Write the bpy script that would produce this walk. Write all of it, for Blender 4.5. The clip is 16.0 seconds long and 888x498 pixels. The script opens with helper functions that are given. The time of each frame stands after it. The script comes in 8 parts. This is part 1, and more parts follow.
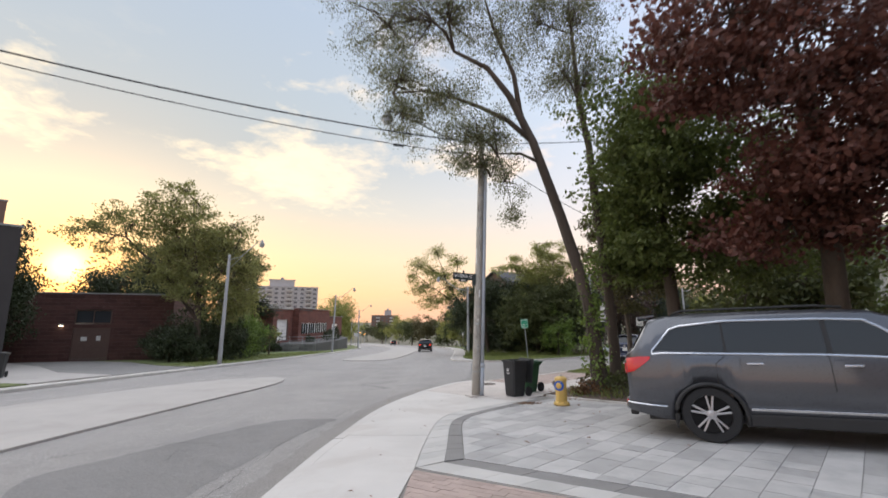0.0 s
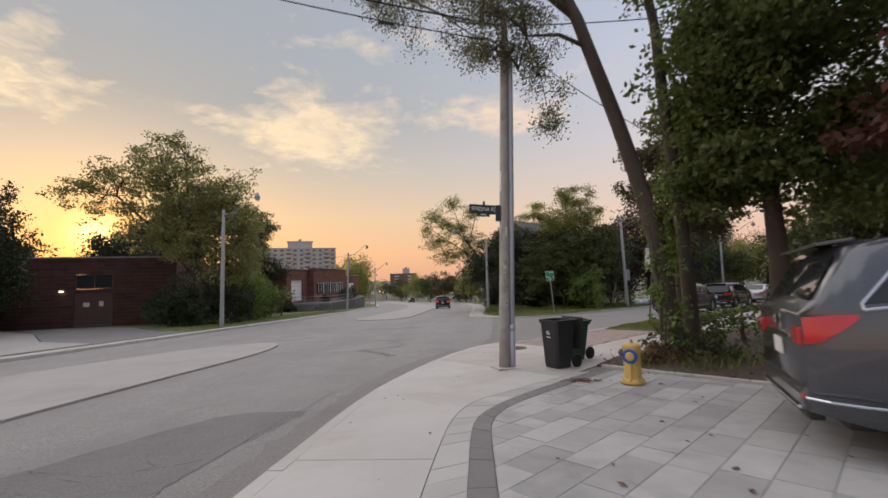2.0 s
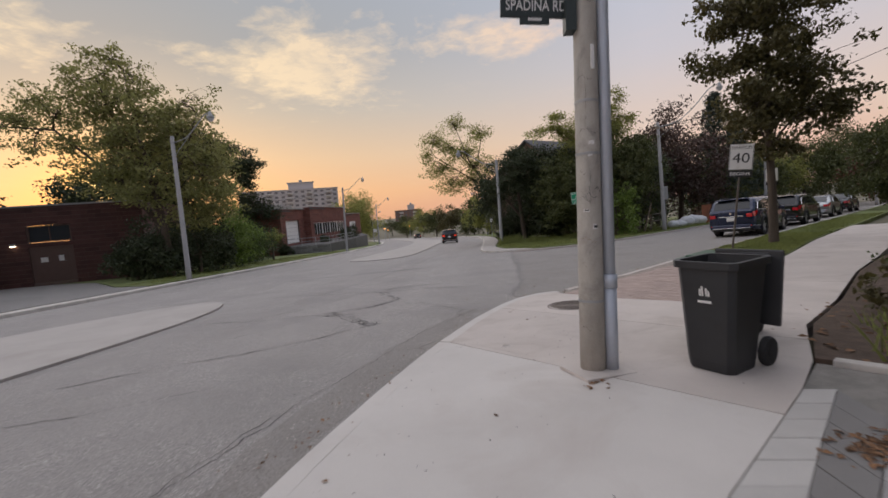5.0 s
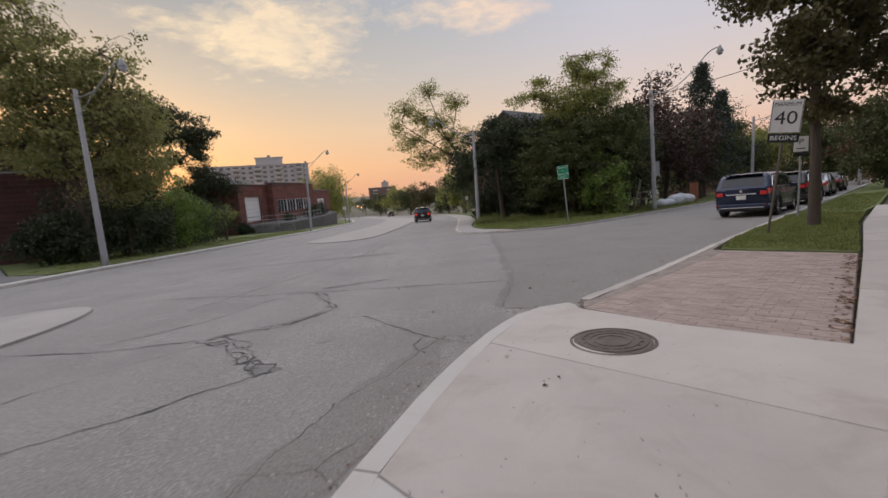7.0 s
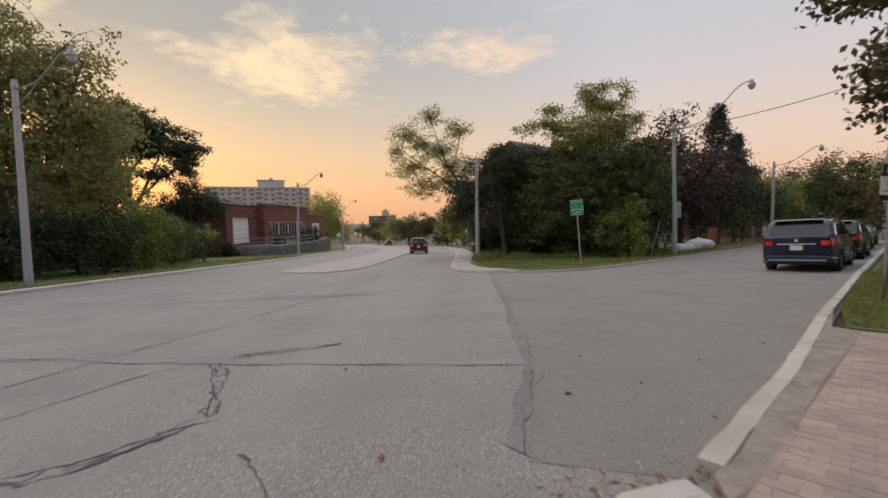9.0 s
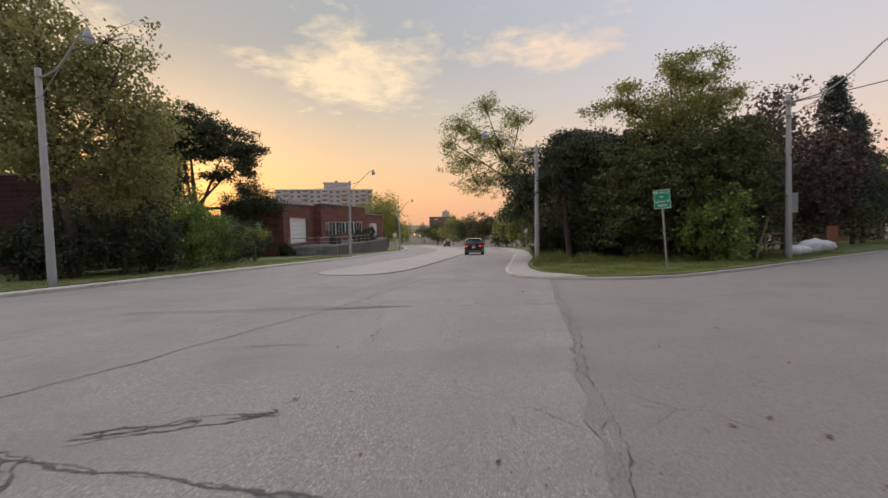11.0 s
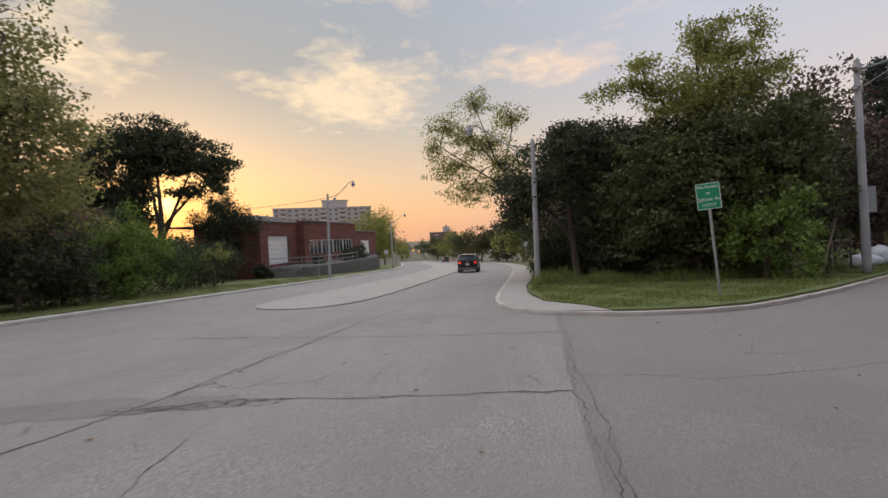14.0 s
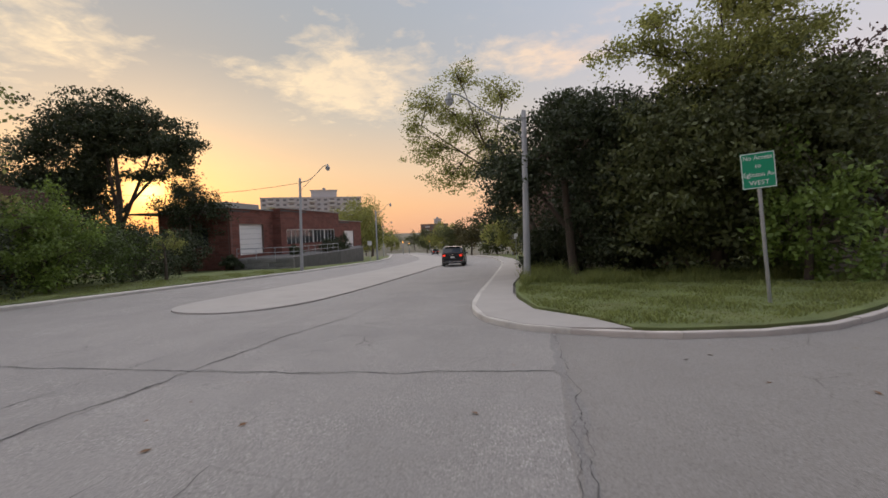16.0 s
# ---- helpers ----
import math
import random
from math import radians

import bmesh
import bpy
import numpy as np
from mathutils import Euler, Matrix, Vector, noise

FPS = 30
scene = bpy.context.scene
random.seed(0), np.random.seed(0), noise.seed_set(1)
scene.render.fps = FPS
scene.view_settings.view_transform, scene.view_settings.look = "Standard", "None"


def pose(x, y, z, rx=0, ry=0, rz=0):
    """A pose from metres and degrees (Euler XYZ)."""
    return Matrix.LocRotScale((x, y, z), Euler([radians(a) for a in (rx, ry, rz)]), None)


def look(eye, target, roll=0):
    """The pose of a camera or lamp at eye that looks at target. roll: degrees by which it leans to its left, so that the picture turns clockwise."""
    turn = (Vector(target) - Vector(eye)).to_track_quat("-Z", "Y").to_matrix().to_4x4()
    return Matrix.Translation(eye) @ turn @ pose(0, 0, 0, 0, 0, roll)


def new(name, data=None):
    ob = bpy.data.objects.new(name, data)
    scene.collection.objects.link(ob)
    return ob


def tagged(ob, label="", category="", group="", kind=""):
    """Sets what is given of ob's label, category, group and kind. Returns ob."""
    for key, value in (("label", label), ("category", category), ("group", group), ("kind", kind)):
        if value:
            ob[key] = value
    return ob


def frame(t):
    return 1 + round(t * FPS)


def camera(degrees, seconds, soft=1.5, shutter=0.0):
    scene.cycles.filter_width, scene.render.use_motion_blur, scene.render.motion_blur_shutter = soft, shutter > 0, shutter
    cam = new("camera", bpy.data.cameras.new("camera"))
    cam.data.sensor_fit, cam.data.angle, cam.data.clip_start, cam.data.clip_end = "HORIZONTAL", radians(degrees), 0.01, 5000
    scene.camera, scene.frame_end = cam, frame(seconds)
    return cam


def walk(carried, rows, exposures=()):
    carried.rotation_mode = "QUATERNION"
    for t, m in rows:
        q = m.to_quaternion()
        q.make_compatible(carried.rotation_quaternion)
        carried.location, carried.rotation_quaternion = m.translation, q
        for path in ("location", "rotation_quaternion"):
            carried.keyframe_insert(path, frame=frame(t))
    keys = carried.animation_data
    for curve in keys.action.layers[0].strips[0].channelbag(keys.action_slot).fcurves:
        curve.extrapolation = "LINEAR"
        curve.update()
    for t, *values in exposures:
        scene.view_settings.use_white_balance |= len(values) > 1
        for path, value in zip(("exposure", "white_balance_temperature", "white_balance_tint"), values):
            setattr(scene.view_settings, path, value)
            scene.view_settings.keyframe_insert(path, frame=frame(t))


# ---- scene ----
cam = camera(92.3, 16.0, 1.6, 0.5)
METRES, EYE, TILT, LEAN, TURN = 25.0, 1.5, 0.7, 1.5, 0.0
ROWS = [
    (0.0, 0.0, 0.0, 0.0, -0.24, 8.84, -1.56),
    (0.5, 0.003, 0.032, -0.0028, 0.26, 5.68, -1.36),
    (1.0, 0.0032, 0.0636, -0.0042, 1.33, 3.98, 0.44),
    (1.5, 0.0024, 0.096, -0.0056, 0.74, 3.6, 0.81),
    (2.0, 0.003, 0.1278, -0.0079, 2.16, 3.1, 0.1),
    (2.5, 0.0023, 0.1602, -0.0117, 3.74, 1.34, -0.7),
    (3.0, 0.0006, 0.1926, -0.0153, 7.94, -2.52, -0.31),
    (3.5, -0.0028, 0.2256, -0.0169, 6.43, -3.44, 1.47),
    (4.0, -0.0048, 0.2591, -0.019, 4.82, -4.19, 2.17),
    (6.5, -0.0024, 0.416, -0.0289, 0.91, -7.75, 3.88),
    (7.0, 0.0001, 0.4468, -0.0309, -0.44, -8.72, 2.61),
    (7.5, 0.0006, 0.477, -0.0328, -1.83, -9.38, 0.71),
    (8.0, 0.0023, 0.5081, -0.0341, -2.52, -7.48, -0.79),
    (8.5, 0.0039, 0.5379, -0.0345, -2.47, -5.53, -1.21),
    (9.0, 0.0085, 0.5673, -0.0363, -0.35, -4.46, -0.49),
    (9.5, 0.0141, 0.5948, -0.0376, 1.52, -3.84, -0.14),
    (12.0, 0.0282, 0.7444, -0.0497, 10.52, -4.6, 0.35),
    (12.5, 0.0308, 0.7753, -0.0496, 10.55, -4.09, 0.95),
    (13.0, 0.0344, 0.8066, -0.0503, 9.99, -3.13, 1.19),
    (13.5, 0.0389, 0.8374, -0.0498, 9.42, -2.46, 1.28),
    (14.0, 0.043, 0.8683, -0.0509, 7.99, -2.33, 1.17),
    (14.5, 0.0465, 0.899, -0.0526, 6.9, -2.65, 0.89),
    (15.0, 0.049, 0.9298, -0.0549, 6.12, -3.13, 0.67),
    (15.5, 0.053, 0.9621, -0.0568, 6.55, -3.55, 0.48),
    (16.0, 0.0546, 0.9937, -0.0588, 6.92, -3.39, 0.44),
]
EXPOSURES = [(0.0, 0.62, 6300, 8), (0.25, 0.5, 6800, 10), (0.5, 0.41, 7150, 11), (1.0, 0.18, 6800, 11), (1.5, 0.11, 6650, 12), (2.0, 0.08, 6620, 12), (3.0, 0.01, 6580, 12.5), (4.2, -0.03, 6550, 13), (6.3, 0.0, 6500, 13), (8.0, 0.08, 6650, 12), (9.0, 0.09, 6950, 11), (9.7, 0.1, 6950, 11), (12.5, 0.12, 6600, 12), (16.0, 0.1, 6600, 12)]
walk(cam, [(t, pose(0, 0, EYE, TILT, LEAN, TURN) @ pose(METRES * x, METRES * y, METRES * z, 90 + pitch, roll, yaw)) for t, x, y, z, yaw, pitch, roll in ROWS], EXPOSURES)

# ---- light ----
SUN_AZ = radians(41.5)      # to the left of straight ahead
SUN_DIR = Vector((-math.sin(SUN_AZ), math.cos(SUN_AZ), 0.095)).normalized()


class Nodes:
    """A small wrapper for building node trees."""

    def __init__(self, tree):
        self.t = tree
        self.n = tree.nodes
        self.n.clear()

    def add(self, kind, **inputs):
        node = self.n.new(kind)
        for key, value in inputs.items():
            self.put(node, key.replace("_", " "), value)
        return node

    def put(self, node, key, value):
        sock = node.inputs[int(key)] if key.isdigit() else node.inputs[key]
        if isinstance(value, bpy.types.NodeSocket):
            self.t.links.new(value, sock)
        elif isinstance(value, bpy.types.Node):
            self.t.links.new(value.outputs[0], sock)
        else:
            sock.default_value = value

    def math(self, op, a, b=0.0, c=0.0, clamp=False):
        node = self.n.new("ShaderNodeMath")
        node.operation, node.use_clamp = op, clamp
        for i, v in enumerate((a, b, c)):
            self.put(node, str(i), v)
        return node.outputs[0]

    def dot(self, a, b):
        node = self.n.new("ShaderNodeVectorMath")
        node.operation = "DOT_PRODUCT"
        self.put(node, "0", a)
        self.put(node, "1", b)
        return node.outputs["Value"]

    def ramp(self, fac, stops, smooth=False):
        node = self.n.new("ShaderNodeValToRGB")
        cr = node.color_ramp
        cr.interpolation = "EASE" if smooth else "LINEAR"
        while len(cr.elements) < len(stops):
            cr.elements.new(0.5)
        for e, (p, c) in zip(cr.elements, stops):
            e.position = p
            e.color = (*c, 1) if len(c) == 3 else c
        self.put(node, "0", fac)
        return node.outputs[0]

    def mix(self, fac, a, b, kind="MIX"):
        node = self.n.new("ShaderNodeMix")
        node.data_type, node.blend_type = "RGBA", kind
        self.put(node, "0", fac)
        self.put(node, "6", a)
        self.put(node, "7", b)
        return node.outputs[2]

    def noise(self, vec, scale, detail=3.0, rough=0.55, distort=0.0):
        node = self.add("ShaderNodeTexNoise", Scale=scale, Detail=detail, Roughness=rough, Distortion=distort)
        if vec is not None:
            self.put(node, "Vector", vec)
        return node.outputs[0]


def g(v):
    return (v, v, v)


def srgb(r, gg, b):
    f = lambda c: c / 12.92 if c <= 0.04045 else ((c + 0.055) / 1.055) ** 2.4
    return tuple(f(c / 255) for c in (r, gg, b))


def heading(azimuth_left, elevation):
    a, e = radians(azimuth_left), radians(elevation)
    return (-math.sin(a) * math.cos(e), math.cos(a) * math.cos(e), math.sin(e))


def make_world():
    world = bpy.data.worlds.new("evening_sky")
    world.use_nodes = True
    scene.world = world
    n = Nodes(world.node_tree)
    way = n.add("ShaderNodeTexCoord").outputs["Generated"]
    sep = n.add("ShaderNodeSeparateXYZ", Vector=way)
    up = sep.outputs[2]
    sky = n.n.new("ShaderNodeTexSky")
    sky.sky_type, sky.sun_disc = "NISHITA", False
    sky.sun_elevation, sky.sun_rotation = radians(5.0), -SUN_AZ
    sky.air_density, sky.dust_density = 1.5, 2.5
    near_sun = n.dot(way, tuple(SUN_DIR))
    # dusk gradient: towards the sun and away from it
    toward = n.ramp(up, [(0.0, srgb(234, 176, 130)), (0.06, srgb(238, 188, 138)), (0.14, srgb(224, 192, 154)), (0.24, srgb(188, 181, 166)),
                         (0.36, srgb(154, 159, 159)), (0.6, srgb(148, 158, 168)), (1.0, srgb(172, 184, 200))])
    away = n.ramp(up, [(0.0, srgb(220, 172, 160)), (0.06, srgb(230, 188, 166)), (0.14, srgb(224, 202, 188)), (0.28, srgb(203, 199, 205)),
                       (0.45, srgb(186, 194, 210)), (0.62, srgb(172, 182, 204)), (1.0, srgb(165, 178, 200))])
    side = n.math("MULTIPLY_ADD", near_sun, 1.7, -0.75, clamp=True)
    base = n.mix(side, away, toward)
    # glow about the low sun
    glow = n.math("POWER", n.math("MAXIMUM", near_sun, 0.0), 260.0)
    core = n.math("POWER", n.math("MAXIMUM", near_sun, 0.0), 2600.0)
    base = n.mix(n.math("MULTIPLY", glow, 0.55, clamp=True), base, (1.0, 0.52, 0.17, 1))
    base = n.mix(n.math("MULTIPLY", core, 1.0, clamp=True), base, (3.2, 2.1, 0.75, 1))
    # clouds: broken sheet lit from below, where the sky carries them
    flat = n.add("ShaderNodeVectorMath", **{"0": way})
    flat.operation = "DIVIDE"
    high = n.math("MAXIMUM", n.math("ADD", up, 0.12), 0.05)
    comb = n.add("ShaderNodeCombineXYZ", X=high, Y=high, Z=1.0)
    n.put(flat, "1", comb)
    big = n.noise(flat, 2.6, 5.0, 0.62, 0.4)
    small = n.noise(flat, 9.0, 4.0, 0.6, 0.3)
    tone = n.math("ADD", n.math("MULTIPLY", big, 0.65), n.math("MULTIPLY", small, 0.35))

    def patch(az, el, sharp_h, sharp_v):
        east = (-math.cos(radians(az)), -math.sin(radians(az)), 0)
        h = n.dot(way, east)
        c = heading(az, el)
        v = n.math("SUBTRACT", up, c[2])
        q = n.math("ADD", n.math("MULTIPLY", n.math("MULTIPLY", h, h), sharp_h), n.math("MULTIPLY", n.math("MULTIPLY", v, v), sharp_v))
        ahead = n.math("GREATER_THAN", n.dot(way, heading(az, 0)), 0.0)
        return n.math("MULTIPLY", n.math("POWER", 2.718, n.math("MULTIPLY", q, -1.0)), ahead)

    body = n.math("ADD", n.math("MULTIPLY", patch(19.5, 18.5, 32.0, 190.0), 1.25), n.math("MULTIPLY", patch(-8.0, 20.5, 26.0, 320.0), 0.8))
    body = n.math("ADD", body, n.math("MULTIPLY", patch(49.0, 21.0, 55.0, 120.0), 0.8))
    body = n.math("ADD", body, n.math("MULTIPLY", patch(16.0, 31.0, 12.0, 60.0), 0.45))
    edge = n.math("MULTIPLY_ADD", tone, 2.6, -1.72)
    cover = n.math("MULTIPLY", n.math("ADD", body, edge), 1.6, clamp=True)
    cover = n.math("MULTIPLY", cover, n.math("MULTIPLY_ADD", small, 1.5, 0.1, clamp=True))
    cover = n.math("ADD", cover, n.math("MULTIPLY", n.math("MULTIPLY_ADD", tone, 4.0, -2.1, clamp=True), 0.12), clamp=True)
    lit = n.mix(side, (*srgb(240, 208, 190), 1), (*srgb(255, 232, 190), 1))
    col = n.mix(n.math("MULTIPLY", cover, 0.82), base, lit)
    col = n.mix(0.018, col, sky.outputs[0], "ADD")
    bg = n.add("ShaderNodeBackground", Color=col, Strength=0.97)
    out = n.n.new("ShaderNodeOutputWorld")
    n.t.links.new(bg.outputs[0], out.inputs[0])


make_world()
sun_lamp = new("sun", bpy.data.lights.new("sun", "SUN"))
sun_lamp.data.energy, sun_lamp.data.angle, sun_lamp.data.color = 1.7, radians(110), (1.0, 0.93, 0.88)
sun_lamp.matrix_world = look((0, 0, 60), Vector((0, 0, 60)) - Vector(heading(41.5, 52)))

# ---- materials ----


def material(name, colour, rough=0.7, metal=0.0, vary=0.25, scale=6.0, fine=90.0, bump=0.15, bump_scale=None, spots=None, coat=0.0, island=0.0,
             random_object=0.0, translucent=0.0, stain=None, stretch=None, spec=0.5, crazed=None):
    """A procedural surface: base colour broken up at two scales, with fine relief."""
    m = bpy.data.materials.new(name)
    m.use_nodes = True
    n = Nodes(m.node_tree)
    vec = n.add("ShaderNodeTexCoord").outputs["Object"]
    if stretch:
        mp = n.add("ShaderNodeMapping", Vector=vec)
        mp.inputs["Scale"].default_value = stretch
        vec = mp.outputs[0]
    c = Vector(colour)
    lo, hi = tuple(c * (1 - vary)), tuple(min(1, v) for v in c * (1 + vary))
    big = n.noise(vec, scale, 4.0, 0.6)
    tiny = n.noise(vec, fine, 3.0, 0.6)
    col = n.ramp(big, [(0.3, lo), (0.7, hi)])
    col = n.mix(0.35, col, n.ramp(tiny, [(0.3, lo), (0.72, hi)]))
    if stain:
        s_col, s_scale, s_amount = stain
        blot = n.math("MULTIPLY_ADD", n.noise(vec, s_scale, 5.0, 0.65, 0.6), 6.0, -3.1, clamp=True)
        col = n.mix(n.math("MULTIPLY", blot, s_amount), col, (*s_col, 1))
    if spots:
        s_col, s_scale, s_cut = spots
        vor = n.add("ShaderNodeTexVoronoi", Vector=vec, Scale=s_scale)
        dots = n.math("LESS_THAN", vor.outputs["Distance"], s_cut)
        keep = n.math("GREATER_THAN", n.add("ShaderNodeSeparateColor", Color=vor.outputs["Color"]).outputs[0], 0.45)
        col = n.mix(n.math("MULTIPLY", n.math("MULTIPLY", dots, keep), 0.5), col, (*s_col, 1))
    if crazed:
        c_scale, c_width, c_amount = crazed
        warp = n.add("ShaderNodeVectorMath", **{"0": vec, "1": n.mix(0.12, (0, 0, 0, 1), n.add("ShaderNodeTexNoise", Vector=vec, Scale=3.0, Detail=4.0).outputs["Color"])})
        web = n.n.new("ShaderNodeTexVoronoi")
        web.feature = "DISTANCE_TO_EDGE"
        n.put(web, "Vector", warp.outputs[0])
        n.put(web, "Scale", c_scale)
        line = n.math("LESS_THAN", web.outputs["Distance"], n.math("MULTIPLY", n.noise(vec, 5.0, 2.0), c_width))
        where = n.math("MULTIPLY_ADD", n.noise(vec, 0.45, 3.0, 0.6), 9.0, -5.0, clamp=True)
        col = n.mix(n.math("MULTIPLY", n.math("MULTIPLY", line, where), c_amount), col, (0.07, 0.066, 0.062, 1))
    if island or random_object:
        pick = n.add("ShaderNodeNewGeometry").outputs["Random Per Island"] if island else n.add("ShaderNodeObjectInfo").outputs["Random"]
        amount = island or random_object
        fac = n.math("MULTIPLY_ADD", pick, 2 * amount, 1 - amount)
        scaled = n.n.new("ShaderNodeVectorMath")
        scaled.operation = "SCALE"
        n.put(scaled, "0", col)
        n.put(scaled, "Scale", fac)
        col = scaled.outputs[0]
    b = n.add("ShaderNodeBsdfPrincipled", Metallic=metal)
    n.put(b, "Base Color", col)
    n.put(b, "Roughness", n.math("MULTIPLY_ADD", tiny, 0.2, rough - 0.1, clamp=True))
    b.inputs["Specular IOR Level"].default_value = spec
    b.inputs["Coat Weight"].default_value = coat
    b.inputs["Coat Roughness"].default_value = 0.06
    if bump:
        h = n.math("ADD", tiny, n.math("MULTIPLY", big, 0.6))
        if bump_scale:
            h = n.noise(vec, bump_scale, 4.0, 0.65)
        bp = n.add("ShaderNodeBump", Strength=bump, Distance=0.02, Height=h)
        n.put(b, "Normal", bp.outputs[0])
    shader = b.outputs[0]
    if translucent:
        tr = n.add("ShaderNodeBsdfTranslucent", Color=col)
        mx = n.add("ShaderNodeMixShader", Fac=translucent)
        n.t.links.new(shader, mx.inputs[1])
        n.t.links.new(tr.outputs[0], mx.inputs[2])
        shader = mx.outputs[0]
    out = n.n.new("ShaderNodeOutputMaterial")
    n.t.links.new(shader, out.inputs[0])
    return m


def glass(name, tint, rough=0.03):
    m = bpy.data.materials.new(name)
    m.use_nodes = True
    n = Nodes(m.node_tree)
    b = n.add("ShaderNodeBsdfPrincipled", Roughness=rough, Metallic=0.0)
    n.put(b, "Base Color", (*tint, 1))
    b.inputs["Specular IOR Level"].default_value = 0.45
    b.inputs["Coat Weight"].default_value = 0.15
    b.inputs["Coat Roughness"].default_value = 0.02
    out = n.n.new("ShaderNodeOutputMaterial")
    n.t.links.new(b.outputs[0], out.inputs[0])
    return m


def glowing(name, colour, strength):
    m = bpy.data.materials.new(name)
    m.use_nodes = True
    n = Nodes(m.node_tree)
    e = n.add("ShaderNodeEmission", Color=(*colour, 1), Strength=strength)
    out = n.n.new("ShaderNodeOutputMaterial")
    n.t.links.new(e.outputs[0], out.inputs[0])
    return m




def asphalt(name, colour, rough_tone, chip_amount, patch, crazing):
    """Worn asphalt: traffic streaks, sunken blotches, exposed stone chips and pits, and hair cracks."""
    m = bpy.data.materials.new(name)
    m.use_nodes = True
    n = Nodes(m.node_tree)
    vec = n.add("ShaderNodeTexCoord").outputs["Object"]
    lanes = n.add("ShaderNodeMapping", Vector=vec)
    lanes.inputs["Scale"].default_value = (0.75, 0.07, 1.0)
    c = Vector(colour)
    streak = n.noise(lanes.outputs[0], 1.0, 4.0, 0.6)
    blotch = n.noise(vec, 1.4, 6.0, 0.68)
    grit = n.noise(vec, 55.0, 3.0, 0.7)
    col = n.ramp(streak, [(0.32, tuple(c * (1 - rough_tone))), (0.68, tuple(c * (1 + rough_tone)))])
    col = n.mix(0.4, col, n.ramp(blotch, [(0.3, tuple(c * 0.74)), (0.7, tuple(c * 1.2))]))
    col = n.mix(0.55, col, n.ramp(grit, [(0.3, tuple(c * 0.45)), (0.7, tuple(c * 1.55))]))
    dirt = n.math("MULTIPLY_ADD", n.noise(vec, 0.42, 5.0, 0.62, 0.3), 5.0, -2.55, clamp=True)
    col = n.mix(n.math("MULTIPLY", dirt, 0.45), col, (*patch, 1))
    worn = n.math("MULTIPLY_ADD", n.noise(vec, 0.8, 3.0, 0.6), 4.0, -1.5, clamp=True)
    for scale, cut, tone in ((62.0, 0.34, 1.75), (38.0, 0.26, 1.9), (48.0, 0.3, 0.45)):
        vor = n.add("ShaderNodeTexVoronoi", Vector=vec, Scale=scale)
        pick = n.math("GREATER_THAN", n.add("ShaderNodeSeparateColor", Color=vor.outputs["Color"]).outputs[0], 0.5)
        dots = n.math("MULTIPLY", n.math("LESS_THAN", vor.outputs["Distance"], cut), pick)
        col = n.mix(n.math("MULTIPLY", n.math("MULTIPLY", dots, worn), chip_amount), col, (*(c * tone), 1))
    warp = n.add("ShaderNodeVectorMath", **{"0": vec, "1": n.mix(0.12, (0, 0, 0, 1), n.add("ShaderNodeTexNoise", Vector=vec, Scale=3.0, Detail=5.0).outputs["Color"])})
    for scale, width in ((1.3, 0.016), (4.5, 0.03)):
        web = n.n.new("ShaderNodeTexVoronoi")
        web.feature = "DISTANCE_TO_EDGE"
        n.put(web, "Vector", warp.outputs[0])
        n.put(web, "Scale", scale)
        line = n.math("LESS_THAN", web.outputs["Distance"], n.math("MULTIPLY", n.noise(vec, 6.0, 2.0), width))
        where = n.math("MULTIPLY_ADD", n.noise(vec, 0.5, 3.0, 0.6), 10.0, -5.9 if scale < 2 else -6.6, clamp=True)
        col = n.mix(n.math("MULTIPLY", n.math("MULTIPLY", line, where), crazing), col, (0.07, 0.066, 0.062, 1))
    b = n.add("ShaderNodeBsdfPrincipled", Roughness=0.9)
    n.put(b, "Base Color", col)
    b.inputs["Specular IOR Level"].default_value = 0.4
    relief = n.math("ADD", n.noise(vec, 75.0, 4.0, 0.7), n.math("MULTIPLY", blotch, 0.8))
    bp = n.add("ShaderNodeBump", Strength=0.7, Distance=0.02, Height=relief)
    n.put(b, "Normal", bp.outputs[0])
    out = n.n.new("ShaderNodeOutputMaterial")
    n.t.links.new(b.outputs[0], out.inputs[0])
    return m


ASPHALT = asphalt("asphalt_worn", (0.3, 0.281, 0.265), 0.26, 0.9, (0.21, 0.2, 0.193), 0.7)
ASPHALT_SIDE = asphalt("asphalt_side_street", (0.262, 0.243, 0.226), 0.1, 0.4, (0.2, 0.185, 0.172), 0.6)
ASPHALT_PATCH = asphalt("asphalt_patch", (0.225, 0.213, 0.204), 0.1, 0.4, (0.14, 0.134, 0.13), 0.8)
ASPHALT_SEAM = asphalt("asphalt_seam", (0.25, 0.236, 0.226), 0.1, 0.5, (0.15, 0.143, 0.138), 0.8)
BAND_RUST = material("rust_streak", (0.27, 0.2, 0.13), 0.9, vary=0.3, scale=8, bump=0.1)
CRACK = material("crack", (0.1, 0.095, 0.09), 0.95, vary=0.3, scale=3, bump=0.3)
GROUND = material("ground_earth", (0.13, 0.12, 0.08), 0.95, vary=0.3, scale=0.2, fine=20, bump=0.3)
CONCRETE = material("concrete_new", (0.51, 0.48, 0.448), 0.85, vary=0.1, scale=0.8, fine=120, bump=0.12, bump_scale=160, stain=((0.4, 0.352, 0.318), 0.7, 0.5), random_object=0.05)
